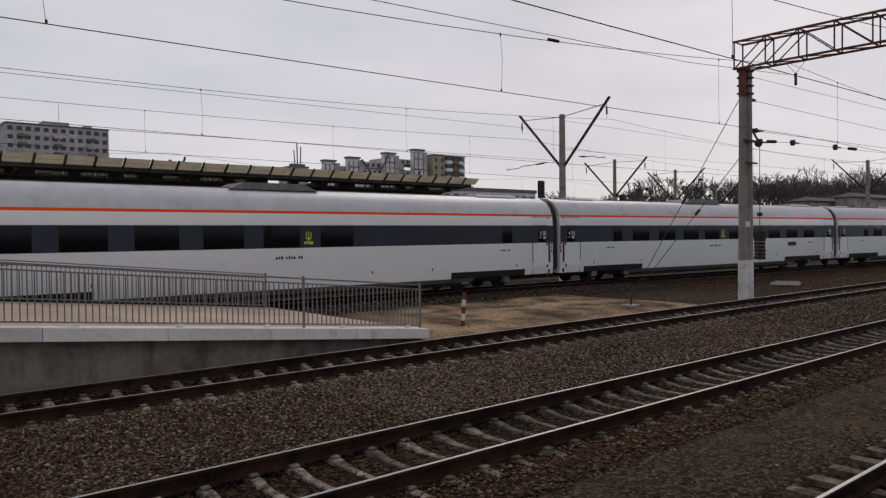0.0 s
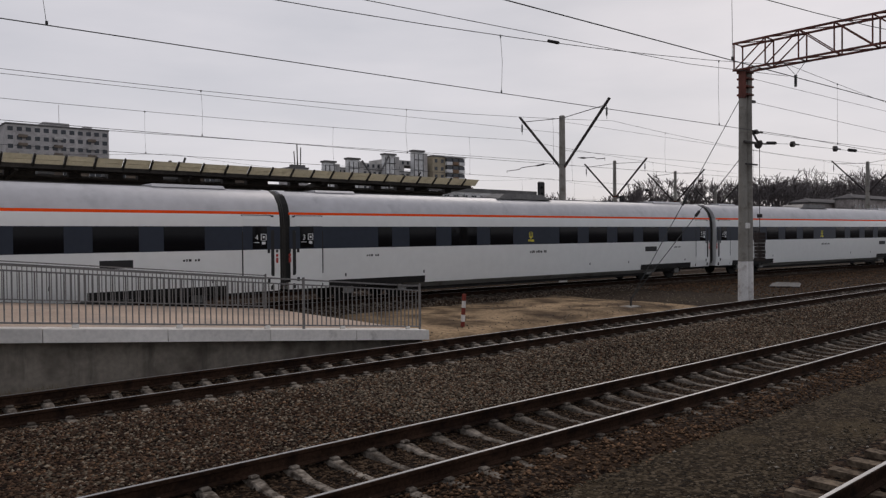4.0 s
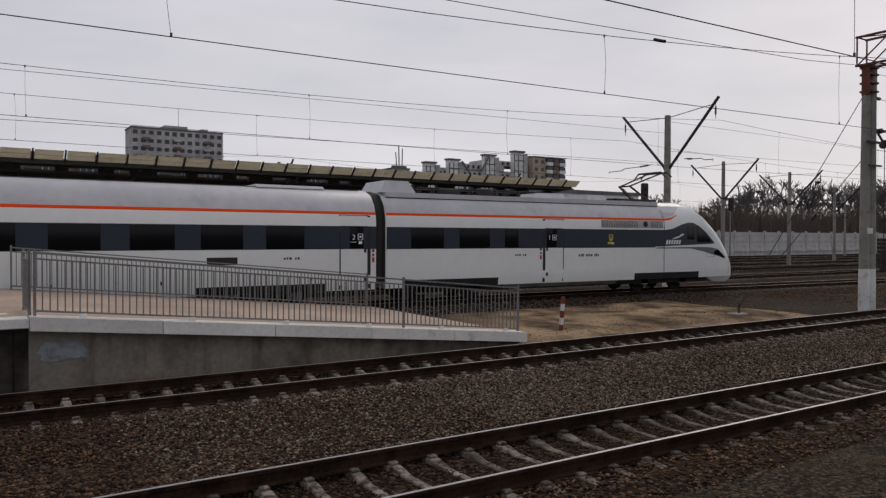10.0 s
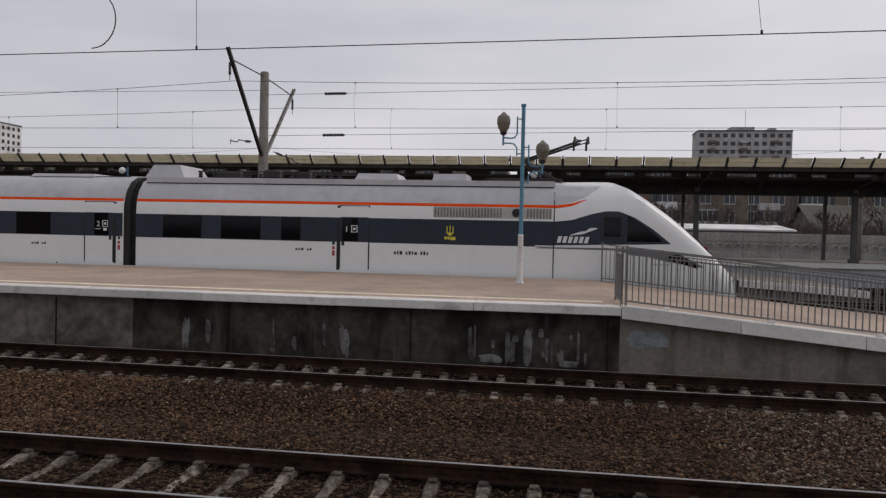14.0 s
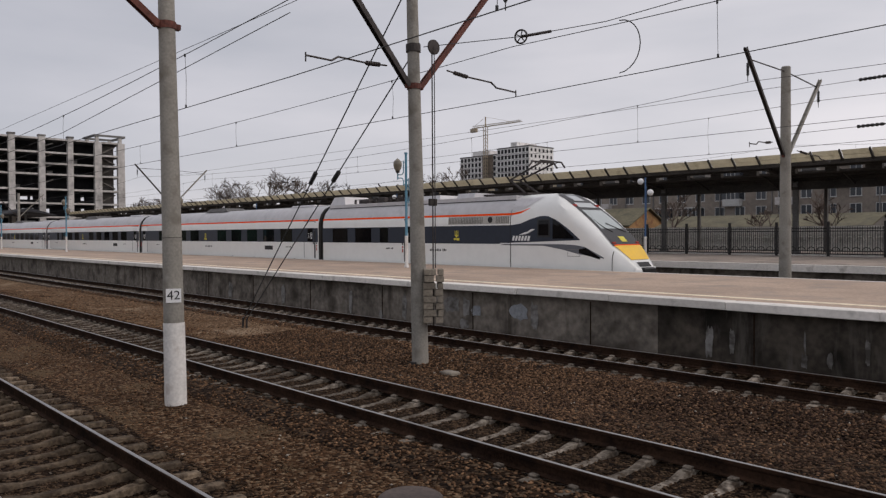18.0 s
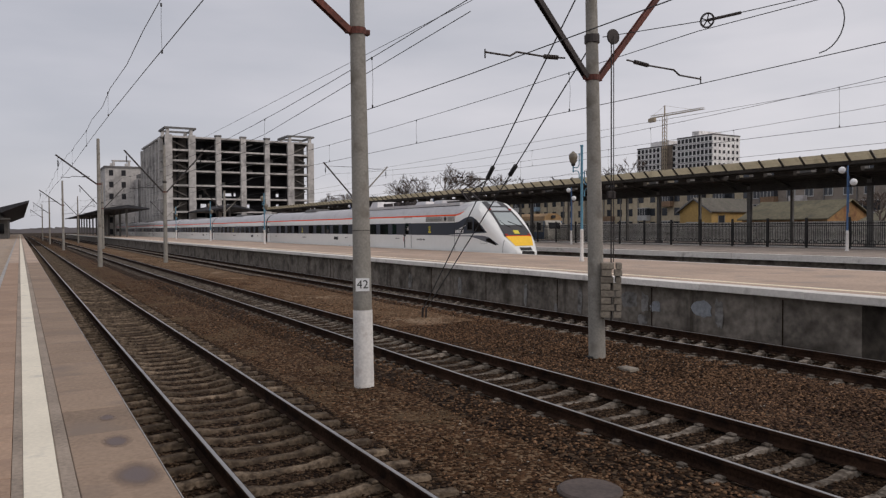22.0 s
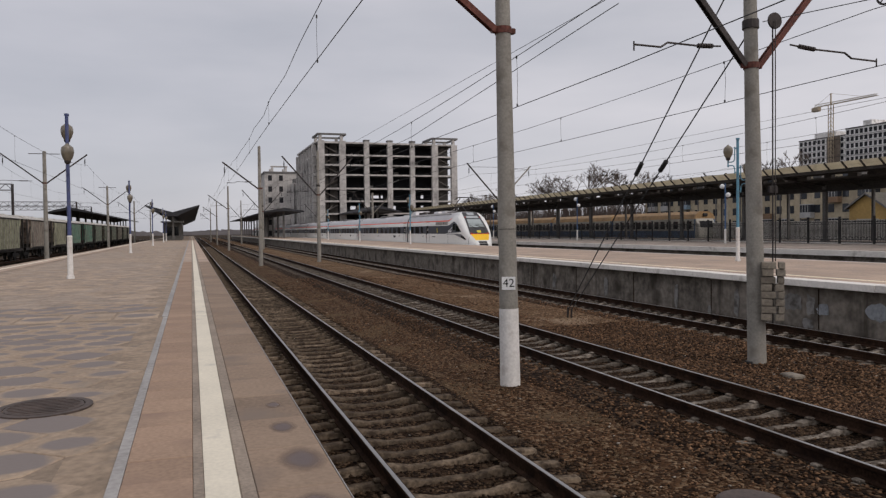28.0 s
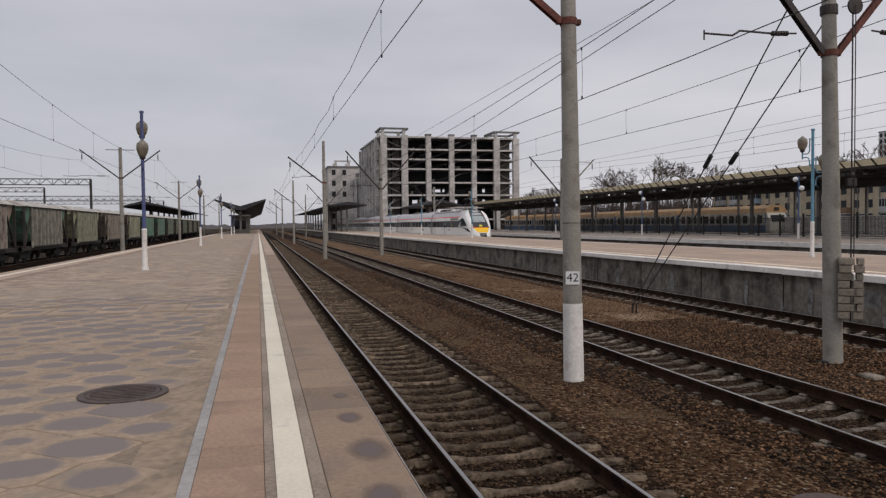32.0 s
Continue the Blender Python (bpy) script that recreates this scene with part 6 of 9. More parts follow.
# between the second and third track
for x, lean in ((-12.43, (-0.025, 0.0)), (-66.7, (0, 0)), (-121, (0, 0)), (-175, (0, 0))):
    m, at, rr = mast("sturdy grey concrete mast between the middle tracks", x, 10.83, -0.28, 9.7, lean, (0.186, 0.108), 0.0)
    v_arms(m, at, 5.8, ((-3.15, 9.2), (3.15, 9.2)), "dark_steel", second="rust_steel" if x > -20 else None, grip=rr(5.8) + 0.02)
    steady_arm(m, at(6.15) + Vector((0, -0.75, 0)), at(6.05) + Vector((0, -2.75, 0)))
    steady_arm(m, at(6.30) + Vector((0, 1.0, 0)), at(6.10) + Vector((0, 3.35, 0)))
    part("collar", Shape().rod(at(6.55), at(6.72), rr(6.6) + 0.03, n=14), M["dark_steel"], m)
    if x > -20:
        part("foot_box", Shape().box(-0.05, 0.09, -0.27, -0.19, -0.3, -0.16, 0.01), M["black"], m)
# between the express track and the next
for x, white in ((34.3, 1.3), (-12.2, 0.0), (-69.0, 0.0), (-124, 0.0), (-180, 0.0), (81, 0.0), (130, 0.0)):
    m, at, rr = mast("tall concrete mast behind the express train", x, 29.4, -0.3, 9.6 if x > 0 else 8.9, (0, 0), (0.24, 0.17), white)
    k = 6.6 if x > 0 else 5.5
    v_arms(m, at, k, ((-3.45, k + 3.6), (3.45, k + 3.4)), "dark_steel", stay=(9.5 if x > 0 else 8.75), second=(None if x > 0 else "mast_concrete"))
    steady_arm(m, at(k + 0.45) + Vector((0, -1.2, 0)), at(k + 0.25) + Vector((0, -3.1, 0)))
    steady_arm(m, at(k + 0.3) + Vector((0, 1.1, 0)), at(k + 0.1) + Vector((0, 4.6, 0)))
# beside the freight wagons
for x in (-77, -131, -190, -263):
    m, at, rr = mast("grey concrete mast beside the freight wagons", x, -12.7, -0.3, 10.2, (0, 0), (0.22, 0.15), 0.0)
    v_arms(m, at, 7.3, ((-3.6, 10.0), (3.6, 10.0)), "dark_steel")
    part("cross_arm", Shape().beam(at(10.0) + Vector((0, -1.3, 0)), at(10.0) + Vector((0, 1.3, 0)), 0.06), M["dark_steel"], m)
    steady_arm(m, at(7.5) + Vector((0, -1, 0)), at(7.5) + Vector((0, -5.0, 0)))
# further rows seen over the train
for x, y in ((54, 40.2), (68, 43.0), (47, 62.0), (92, 52), (120, 66), (23, 62), (160, 40), (200, 58), (-75, 62), (-130, 62)):
    m, at, rr = mast("distant concrete catenary mast", x, y, -0.3, 9.0, (0, 0), (0.2, 0.14), 0.0)
    v_arms(m, at, 5.9, ((-3.3, 9.0), (3.3, 9.0)), "dark_steel", stay=8.8)


def counterweight(x, y, z0, rows, top, label, stuff="block"):
    """Tensioning weights: split concrete blocks stacked on a hanging rod."""
    w = thing("tension_weight", label, "weight", group="line tensioning weights", at=pose(x, y, 0))
    h = 0.147
    me = [mesh_of(Shape().box(-0.21, a, -0.15, 0.15, 0, h - 0.012, 0.012).box(b, 0.21, -0.15, 0.15, 0, h - 0.012, 0.012), "block", M[stuff]) for a, b in ((-0.01, 0.05), (0.05, 0.10))]
    for i in range(rows):
        ob = piece("block", me[i % 2], w, random.uniform(-0.02, 0.02), 0, z0 + i * h, random.uniform(-0.08, 0.08) + 0.86)
    part("rod", Shape().rod((0, 0, z0 - 0.06), (0, 0, top), 0.014).rod((0.05, 0.02, z0 + rows * h), (0.05, 0.02, top), 0.01), M["dark_steel"], w, "dark steel hanging rod")
    part("pulley", Shape().rod((-0.02, 0.05, top), (0.02, 0.05, top), 0.16, n=16), M["dark_steel"], w)
    part("guide_clip", Shape().box(-0.03, 0.03, -0.1, 0.1, 3.2, 3.35, 0.01), M["dark_steel"], w)
    return w


M["block"] = surface("block", (0.23, 0.20, 0.16), 0.95, 0, 0.2, 25, 3, 0.4, (0.13, 0.11, 0.09), 0.35, 0.15)
M["rusty_block"] = surface("rusty_block", (0.045, 0.034, 0.030), 0.9, 0.1, 0.2, 25, 3, 0.3)
counterweight(-12.12, 10.94, 0.68, 8, 6.6, "stacked square concrete tension weights beside the mast")
counterweight(30.0, 15.22, 1.42, 8, 6.2, "dark stacked tension weights beside the gantry leg", "rusty_block")


def anchor(x, y, tops, label):
    a = thing("guy_anchor", label, "anchor", group="guy anchors", at=pose(x, y, 0))
    part("footing", Shape().box(-0.35, 0.35, -0.25, 0.25, -0.5, -0.22, 0.03), M["mast_concrete"], a)
    part("shackle", Shape().rod((0, 0, -0.3), (0.05, 0, 0.12), 0.035).rod((0.12, 0.06, -0.3), (0.16, 0.06, 0.1), 0.03), M["dark_steel"], a)
    for i, (tx, ty, tz) in enumerate(tops):
        p, q = Vector((0.05 + 0.1 * i, 0.05 * i, 0.05)), Vector((tx - x, ty - y, tz))
        s = Shape().rod(p, q, 0.016, n=6)
        k = 0.46 + 0.12 * i
        insulator(s, p.lerp(q, k), p.lerp(q, k + 0.035), 0.06)
        part("guy_wire", s, M["wire"], a, "taut steel guy wire")


anchor(-20.65, 10.95, ((-12.5, 10.92, 8.46), (-12.5, 10.92, 6.75)), "pair of guy wires pegged in the gravel")
anchor(24.4, 17.6, ((28.95, 15.5, 8.0), (28.95, 15.5, 5.6)), "guy anchor on a pale slab in the dirt")


def gantry():
    g = thing("gantry", "rusty lattice gantry on a twin concrete leg", "gantry")
    zb, zt = 9.14, 10.22
    for dx in (-0.12, 0.12):
        leg = part("leg", Shape().rod((29.08 + dx, 15.35 - dx * 0.4, -0.6), (29.08 + dx, 15.35 - dx * 0.4, 9.12), 0.20, 0.145, 18), M["mast_concrete"], g, "grey concrete leg", True)
        part("painted_foot", Shape().rod((29.08 + dx, 15.35 - dx * 0.4, -0.6), (29.08 + dx, 15.35 - dx * 0.4, 1.42), 0.205, 0.196, 18), M["mast_white"], leg, "whitewashed foot", True)
    for z0, z1 in ((8.1, 8.18), (8.42, 8.5), (8.74, 8.82), (9.0, 9.12)):
        part("head_clamp", Shape().box(28.82, 29.34, 15.12, 15.58, z0, z1, 0.01), M["rust_steel"], g, "rusty steel head clamp")
    for x in (28.84, 29.32):
        part("head_plate", Shape().box(x - 0.03, x + 0.03, 15.2, 15.5, 8.0, 9.1), M["rust_steel"], g)
    part("sign_box", Shape().box(28.5, 28.74, 14.98, 15.06, 2.75, 2.97, 0.01), M["mast_white"], g)
    part("bracket", Shape().box(29.4, 29.85, 15.3, 15.4, 7.9, 8.0).box(29.2, 30.2, 15.3, 15.38, 6.68, 6.76).beam((29.55, 15.3, 6.7), (30.1, 15.3, 6.25), 0.06).box(28.6, 29.6, 15.1, 15.2, 6.18, 6.26).box(28.6, 29.5, 15.05, 15.12, 5.3, 5.36), M["dark_steel"], g)
    y0, y1 = 15.7, -10.0
    for x in (28.75, 29.45):
        for z in (zb, zt):
            part("chord", Shape().beam((x, y0, z), (x, y1, z), 0.075), M["rust_steel"], g, "rusty angle chord")
        n = 20
        ys = [y0 - 0.05 + (y1 - y0) * (i / n) for i in range(n + 1)]
        for i in range(n):
            part("web_post", Shape().beam((x, ys[i], zb), (x, ys[i], zt), 0.045, up=(1, 0, 0)), M["rust_steel"], g)
            a, b = ((zt, zb) if i > 1 else (zb, zt))
            part("web_diagonal", Shape().beam((x, ys[i], a), (x, ys[i + 1], b), 0.04), M["rust_steel"], g)
    for i in range(21):
        y = y0 - 0.05 + (y1 - y0) * i / 20
        for z in (zb, zt):
            part("cross_tie", Shape().beam((28.75, y, z), (29.45, y, z), 0.04), M["rust_steel"], g)
            if i < 20:
                part("cross_brace", Shape().beam((28.75, y, z), (29.45, y - 1.3, z), 0.035), M["rust_steel"], g)
    for y in (T3 - 0.3, T2):
        s = Shape().tube([(29, y - 0.45, zb), (29, y, zb - 0.55), (29, y + 0.45, zb)], 0.012)
        insulator(s, (29, y, zb - 0.55), (29, y, zb - 1.0), 0.06)
        part("hanger", s, M["black"], g, "hanging line insulator")
    part("far_leg", Shape().rod((29.02, -8.5, -0.6), (29.02, -8.5, 9.2), 0.26, 0.22, 16), M["mast_concrete"], g)
    return g


gantry()


def overhead(label, line, supports, z_top, sag, contact, seed=0, own=None, low=None):
    """One track's line: a sagging messenger, the contact wire under it and thin droppers."""
    w = thing("overhead_line", label, "cable", group="overhead lines")
    mess, cont, drop = Shape(), Shape(), Shape()
    along_top, along_low = [], []
    for a, b in zip(supports, supports[1:]):
        n = 14
        za, zb = (own or {}).get(a, z_top), (own or {}).get(b, z_top)
        s = (own or {}).get((a, b), sag)
        ca, cb = (low or {}).get(a, contact), (low or {}).get(b, contact)
        c = lambda k: ca + (cb - ca) * k
        z = lambda k: za + (zb - za) * k - s * 4 * k * (1 - k)
        pts = [(a + (b - a) * i / n, line(a + (b - a) * i / n), z(i / n)) for i in range(n + 1)]
        along_top += pts[:-1]
        along_low += [(p[0], p[1], c(i * 2 / n)) for i, p in enumerate(pts[:-1:2])]
        m = max(2, int(abs(b - a) / 8.5))
        for i in range(m):
            k = (i + 0.5) / m
            x = a + (b - a) * k
            wob = 0.06 * math.sin(i * 2.3 + seed)
            drop.tube([(x, line(x), z(k)), (x + wob, line(x), z(k) * 0.55 + c(k) * 0.45), (x + 0.02, line(x), c(k))], 0.005, 4)
            drop.rod((x, line(x), z(k) - 0.05), (x, line(x), z(k) + 0.02), 0.022, n=6).rod((x + 0.02, line(x), c(k)), (x + 0.02, line(x), c(k) + 0.07), 0.022, n=6)
    part("messenger_wire", mess.tube(along_top, 0.0095, 5), M["wire"], w)
    part("contact_wire", cont.tube(along_low, 0.0095, 5), M["wire"], w)
    tagged(part("dropper", drop, M["wire"], w), kind="stuff")
    return w


overhead("dark overhead wires above the oil-stained track", lambda x: T1 + 0.05 * math.sin(x), [-226, -171, -117, -62.4, -12.05, 40, 100], 7.6, 0.55, 6.35, 1)
overhead("dark overhead wires above the second track", lambda x: T2, [-175, -121, -66.7, -12.3, 29, 80, 130], 6.95, 0.7, 5.52, 2, {29: 8.6, (-12.3, 29): 0.9, 80: 8.3}, {29: 6.0})
overhead("dark overhead wires above the third track", lambda x: T3 + 0.2 * math.cos(x * 0.07), [-175, -121, -66.7, -12.3, 29, 80, 130], 7.4, 0.5, 5.95, 3, {-12.3: 7.1, 29: 9.0, (-12.3, 29): 0.75, 80: 8.6}, {-12.3: 5.88, 29: 6.3})
overhead("dark overhead wires above the express train", lambda x: t4_y(x), [-180, -124, -69, -12.2, 34.3, 81, 130], 8.0, 0.85, 6.25, 4, {34.3: 8.9, (-12.2, 34.3): 0.55, 81: 8.7})
overhead("thin overhead wires behind the express train", lambda x: T5, [-180, -124, -69, -12.2, 34.3, 81, 130], 8.0, 0.5, 6.17, 5, {34.3: 8.5, (-12.2, 34.3): 0.3})
overhead("distant overhead wires above the far tracks", lambda x: 62.0 + 0 * x, [-180, -130, -75, -25, 23, 70, 120, 170], 9.6, 1.0, 7.2, 6)
overhead("overhead wires above the freight wagons", lambda x: -16.3, [-263, -190, -131, -77, -25, 30], 9.0, 1.0, 6.6, 7)
overhead("overhead wires along the freight line", lambda x: -9.1, [-263, -190, -131, -77, -25, 30], 9.0, 1.0, 6.6, 8)


def feeders():
    """Straight line wires between the masts, with splices, a tensioner and a loop."""
    f = thing("feeder_wires", "straight feeder wires with splices and a wheel tensioner", "cable")
    for pts in ([(-12.2, 29.35, 8.0), (34.3, 29.35, 8.6)], [(-12.2, 29.5, 6.35), (34.3, 29.5, 6.9)], [(34.3, 29.4, 9.3), (81, 29.4, 9.0)], [(-12.4, 10.95, 6.65), (-10.53, 12.0, 6.69), (-9.4, 13.4, 7.03), (9.2, 13.6, 7.61), (22, 13.6, 8.07), (29, 13.6, 8.6)], [(-12.3, 7.57, 6.7), (-26, 7.57, 5.9), (-60, 7.57, 5.6)], 
                [(29.3, 15.4, 7.95), (60, 13.9, 7.4)], [(29.95, 15.3, 6.27), (33.1, 15.3, 6.46), (60, 14.6, 6.9)], [(29.5, 15.4, 6.72), (62, 14.0, 7.0)], [(29.3, 15.4, 8.9), (80, 12.5, 8.3)], [(-12.3, 10.7, 8.7), (-66, 10.7, 8.6)], [(-12.2, 29.4, 8.2), (-69, 29.4, 8.2)], [(34.3, 29.4, 7.6), (100, 26.0, 7.8)]):
        part("wire", Shape().tube(pts, 0.009, 5), M["wire"], f)
    for a, e, r0 in (((-9.6, 29.36, 8.03), (-8.7, 29.36, 8.04), 0.06), ((-9.7, 29.5, 6.38), (-8.8, 29.5, 6.39), 0.06), ((15.3, 13.7, 7.74), (15.75, 13.72, 7.76), 0.045), ((30.85, 15.3, 6.34), (31.6, 15.3, 6.39), 0.07), ((38.9, 15.15, 6.58), (39.7, 15.13, 6.6), 0.08)):
        b = Shape()
        insulator(b, a, e, r0)
        part("splice", b, M["black"], f, "dark line insulator")
    for x, z, r0 in ((29.8, 6.71, 0.10), (30.15, 6.27, 0.13), (33.15, 6.46, 0.13), (37.64, 6.57, 0.14)):
        part("line_pulley", Shape().rod((x, 15.22, z), (x, 15.36, z), r0, n=14).rod((x + r0, 15.29, z), (x + 0.6, 15.29, z + 0.02), 0.035), M["dark_steel"], f, "dark steel pulley on the line")
    wheel = Shape()
    c = Vector((-10.53, 12.0, 6.69))
    ring = [c + Vector((0.1 * math.cos(a) * 1.2, 0.05 * math.cos(a), 0.14 * math.sin(a))) for a in [2 * math.pi * i / 14 for i in range(15)]]
    wheel.tube(ring, 0.02)
    for i in range(0, 14, 3):
        wheel.rod(c, ring[i], 0.012)
    wheel.rod(c, c + Vector((0.4, 0.5, 0.12)), 0.03)
    part("tension_wheel", wheel, M["dark_steel"], f, "spoked tensioning wheel")
    loop = [Vector((-9.2 + 0.5 * math.sin(a), 13.6, 6.5 + 0.55 * math.cos(a))) for a in [math.pi * i / 12 for i in range(13)]]
    part("jumper_loop", Shape().tube(loop, 0.012), M["wire"], f, "hanging jumper loop")


feeders()

# ---- canopy on the distant platform ----
def long_canopy():
    c = thing("platform_canopy", "long dark steel platform canopy with pale corrugated fascia", "canopy")
    x0, x1 = -163.0, 43.8
    yf, yc, yb = 47.0, 52.0, 58.5
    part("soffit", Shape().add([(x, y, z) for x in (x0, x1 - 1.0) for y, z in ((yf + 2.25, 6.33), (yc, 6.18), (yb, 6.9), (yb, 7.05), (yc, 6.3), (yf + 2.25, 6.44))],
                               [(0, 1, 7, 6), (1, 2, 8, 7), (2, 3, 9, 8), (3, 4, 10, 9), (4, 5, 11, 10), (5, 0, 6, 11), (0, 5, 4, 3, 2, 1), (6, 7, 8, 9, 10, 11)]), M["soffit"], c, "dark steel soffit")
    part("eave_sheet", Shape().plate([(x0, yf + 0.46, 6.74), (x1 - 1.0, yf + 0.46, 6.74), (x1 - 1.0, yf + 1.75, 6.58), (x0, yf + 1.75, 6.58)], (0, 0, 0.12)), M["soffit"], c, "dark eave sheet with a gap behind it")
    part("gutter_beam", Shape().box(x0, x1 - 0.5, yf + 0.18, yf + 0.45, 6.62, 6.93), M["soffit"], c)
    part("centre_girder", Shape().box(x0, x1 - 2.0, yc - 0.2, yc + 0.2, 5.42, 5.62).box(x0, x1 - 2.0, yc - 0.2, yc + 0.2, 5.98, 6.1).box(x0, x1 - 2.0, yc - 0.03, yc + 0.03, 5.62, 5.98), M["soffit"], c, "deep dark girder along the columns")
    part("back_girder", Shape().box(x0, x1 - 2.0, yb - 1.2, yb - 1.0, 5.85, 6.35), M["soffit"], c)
    for y, z in ((yf + 1.0, 6.68), (yf + 3.3, 6.28), (yf + 4.3, 6.22), (yc + 2, 6.36), (yc + 4, 6.56)):
        part("purlin", Shape().box(x0, x1 - 1.1, y - 0.05, y + 0.05, z - 0.14, z - 0.02), M["soffit"], c)
    for i in range(int((x1 - x0) / 2.475)):
        xa = x1 - 1.4 - 2.475 * i
        part("gap_cover", Shape().box(xa - (0.7, 1.6, 0.9)[i % 3], xa, yf + 1.78, yf + 2.22, 6.3, 6.62), M["soffit"], c)
        if i % 2 == 0:
            part("hanging_brace", Shape().beam((xa, yf + 2.3, 6.45), (xa, yc - 0.1, 5.7), 0.09), M["soffit"], c)
            part("girder_web", Shape().beam((xa, yc, 5.55), (xa - 1.2, yc, 6.05), 0.08), M["soffit"], c)
    n = int((x1 - x0) / 1.62)
    me = mesh_of(Shape().plate([(0.09, -0.36, 0.46), (1.53, -0.36, 0.46), (1.53, 0.14, 0.0), (0.09, 0.14, 0.0)], (0, 0.02, 0.02)).box(0.09, 1.53, -0.39, -0.35, 0.45, 0.49).box(0.09, 1.53, -0.14, -0.11, 0.21, 0.24), "fascia_panel", M["fascia"])
    br = mesh_of(Shape().beam((0, -0.42, 0.50), (0, 0.30, -0.16), 0.09, 0.13), "bracket", M["soffit"])
    for i in range(n):
        x = x1 - 1.62 * (i + 1)
        piece("fascia_panel", me, c, x, yf, 6.85 + 0.01 * (i % 2))
        piece("bracket", br, c, x, yf, 6.85)
    col = mesh_of(Shape().box(-0.16, 0.16, -0.14, 0.14, PLAT, 6.35).box(-0.26, 0.26, -0.24, 0.24, PLAT, PLAT + 0.25, 0.02), "column", M["column"])
    thin = mesh_of(Shape().box(-0.11, 0.11, -0.11, 0.11, PLAT, 6.7), "column", M["column"])
    k = -16
    while k <= 4:
        piece("column", col, c, -0.9 + 9.9 * k, yc, 0)
        piece("column", thin, c, -0.9 + 9.9 * k, yc + 5.5, 0)
        rafter = Shape().beam((-0.9 + 9.9 * k, yf + 0.4, 6.62), (-0.9 + 9.9 * k, yc, 6.05), 0.2, 0.34).beam((-0.9 + 9.9 * k, yc, 6.05), (-0.9 + 9.9 * k, yb, 6.75), 0.2, 0.34)
        part("rafter", rafter, M["soffit"], c)
        k += 1
    vent = mesh_of(Shape().box(0, 0.9, yc - 2.3, yc - 1.6, 6.5, 7.44).box(-0.12, 1.02, yc - 2.4, yc - 1.5, 7.441, 7.52), "roof_vent", M["column"])
    for i in range(36):
        piece("roof_vent", vent, c, x1 - 22 - i * 3.75, 0, 0)
    end = Shape().plate([(x1 - 0.9, yf + 0.4, 6.95), (x1 - 0.9, yf + 0.4, 6.6), (x1 - 0.9, yc, 6.2), (x1 - 0.9, yb, 6.85), (x1 - 0.9, yb, 7.05), (x1 - 0.9, yc, 6.52)], (0.1, 0, 0))
    part("end_board", end, M["soffit"], c)
    return c


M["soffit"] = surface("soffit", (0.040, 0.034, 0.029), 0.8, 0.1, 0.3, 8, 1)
M["fascia"] = surface("fascia", (0.61, 0.57, 0.485), 0.6, 0, 0.2, 12, 0.8, 0.15, (0.22, 0.185, 0.12), 0.3, 0.12)
def let_light_through(m, colour, share):
    """Milky sheet: part of the light that falls on the back shines through."""
    nd, lk = m.node_tree.nodes, m.node_tree.links
    t, mx = nd.new("ShaderNodeBsdfTranslucent"), nd.new("ShaderNodeMixShader")
    t.inputs[0].default_value, mx.inputs[0].default_value = (*colour, 1), share
    lk.new(nd["Principled BSDF"].outputs[0], mx.inputs[1]); lk.new(t.outputs[0], mx.inputs[2]); lk.new(mx.outputs[0], nd["Material Output"].inputs[0])


let_light_through(M["fascia"], (0.80, 0.75, 0.62), 0.55)
M["column"] = surface("column", (0.12, 0.115, 0.108), 0.7, 0.1, 0.2, 8, 1)
long_canopy()


def wing_canopy(label, x0, x1, y, half, z_mid, z_tip, post_step=12.0):
    """A far platform roof with raised wings on single columns."""
    c = thing("platform_canopy", label, "canopy", group="far platform canopies")
    sec = [(y - half, z_tip), (y, z_mid), (y + half, z_tip), (y + half, z_tip - 0.25), (y + half * 0.15, z_mid - 0.75), (y - half * 0.15, z_mid - 0.75), (y - half, z_tip - 0.25)]
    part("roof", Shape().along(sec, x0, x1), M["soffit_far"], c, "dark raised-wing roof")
    me = mesh_of(Shape().box(-0.25, 0.25, -0.2, 0.2, PLAT, z_mid - 0.6), "column", M["column"])
    x = x1 - 3
    while x > x0:
        piece("column", me, c, x, y, 0)
        x -= post_step
    return c


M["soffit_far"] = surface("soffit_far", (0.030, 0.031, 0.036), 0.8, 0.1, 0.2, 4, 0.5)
wing_canopy("far dark canopy on the middle platform", -330, -169, 20.0, 4.3, 7.9, 7.2)
wing_canopy("far dark canopy beyond the express train", -330, -165, 41.0, 5.0, 8.2, 6.9)
wing_canopy("far dark winged canopy on the near platform", -330, -150, -3.3, 4.9, 6.5, 7.9)
wing_canopy("dark canopy behind the freight wagons", -330, -178, -25.0, 4.6, 8.5, 7.3)
pav = thing("platform_pavilion", "small grey pavilion under the far canopy", "pavilion")
part("wall", Shape().box(-190, -158, -5.2, -1.8, PLAT, 4.6), M["column"], pav, "grey rendered wall")
part("window", Shape().box(-158.02, -157.97, -4.6, -2.4, 2.0, 3.8), M["window_dark"], pav)
part("awning", Shape().box(-160, -154, -5.6, -1.4, 4.61, 4.85), M["train_grey"], pav, "pale canopy edge")


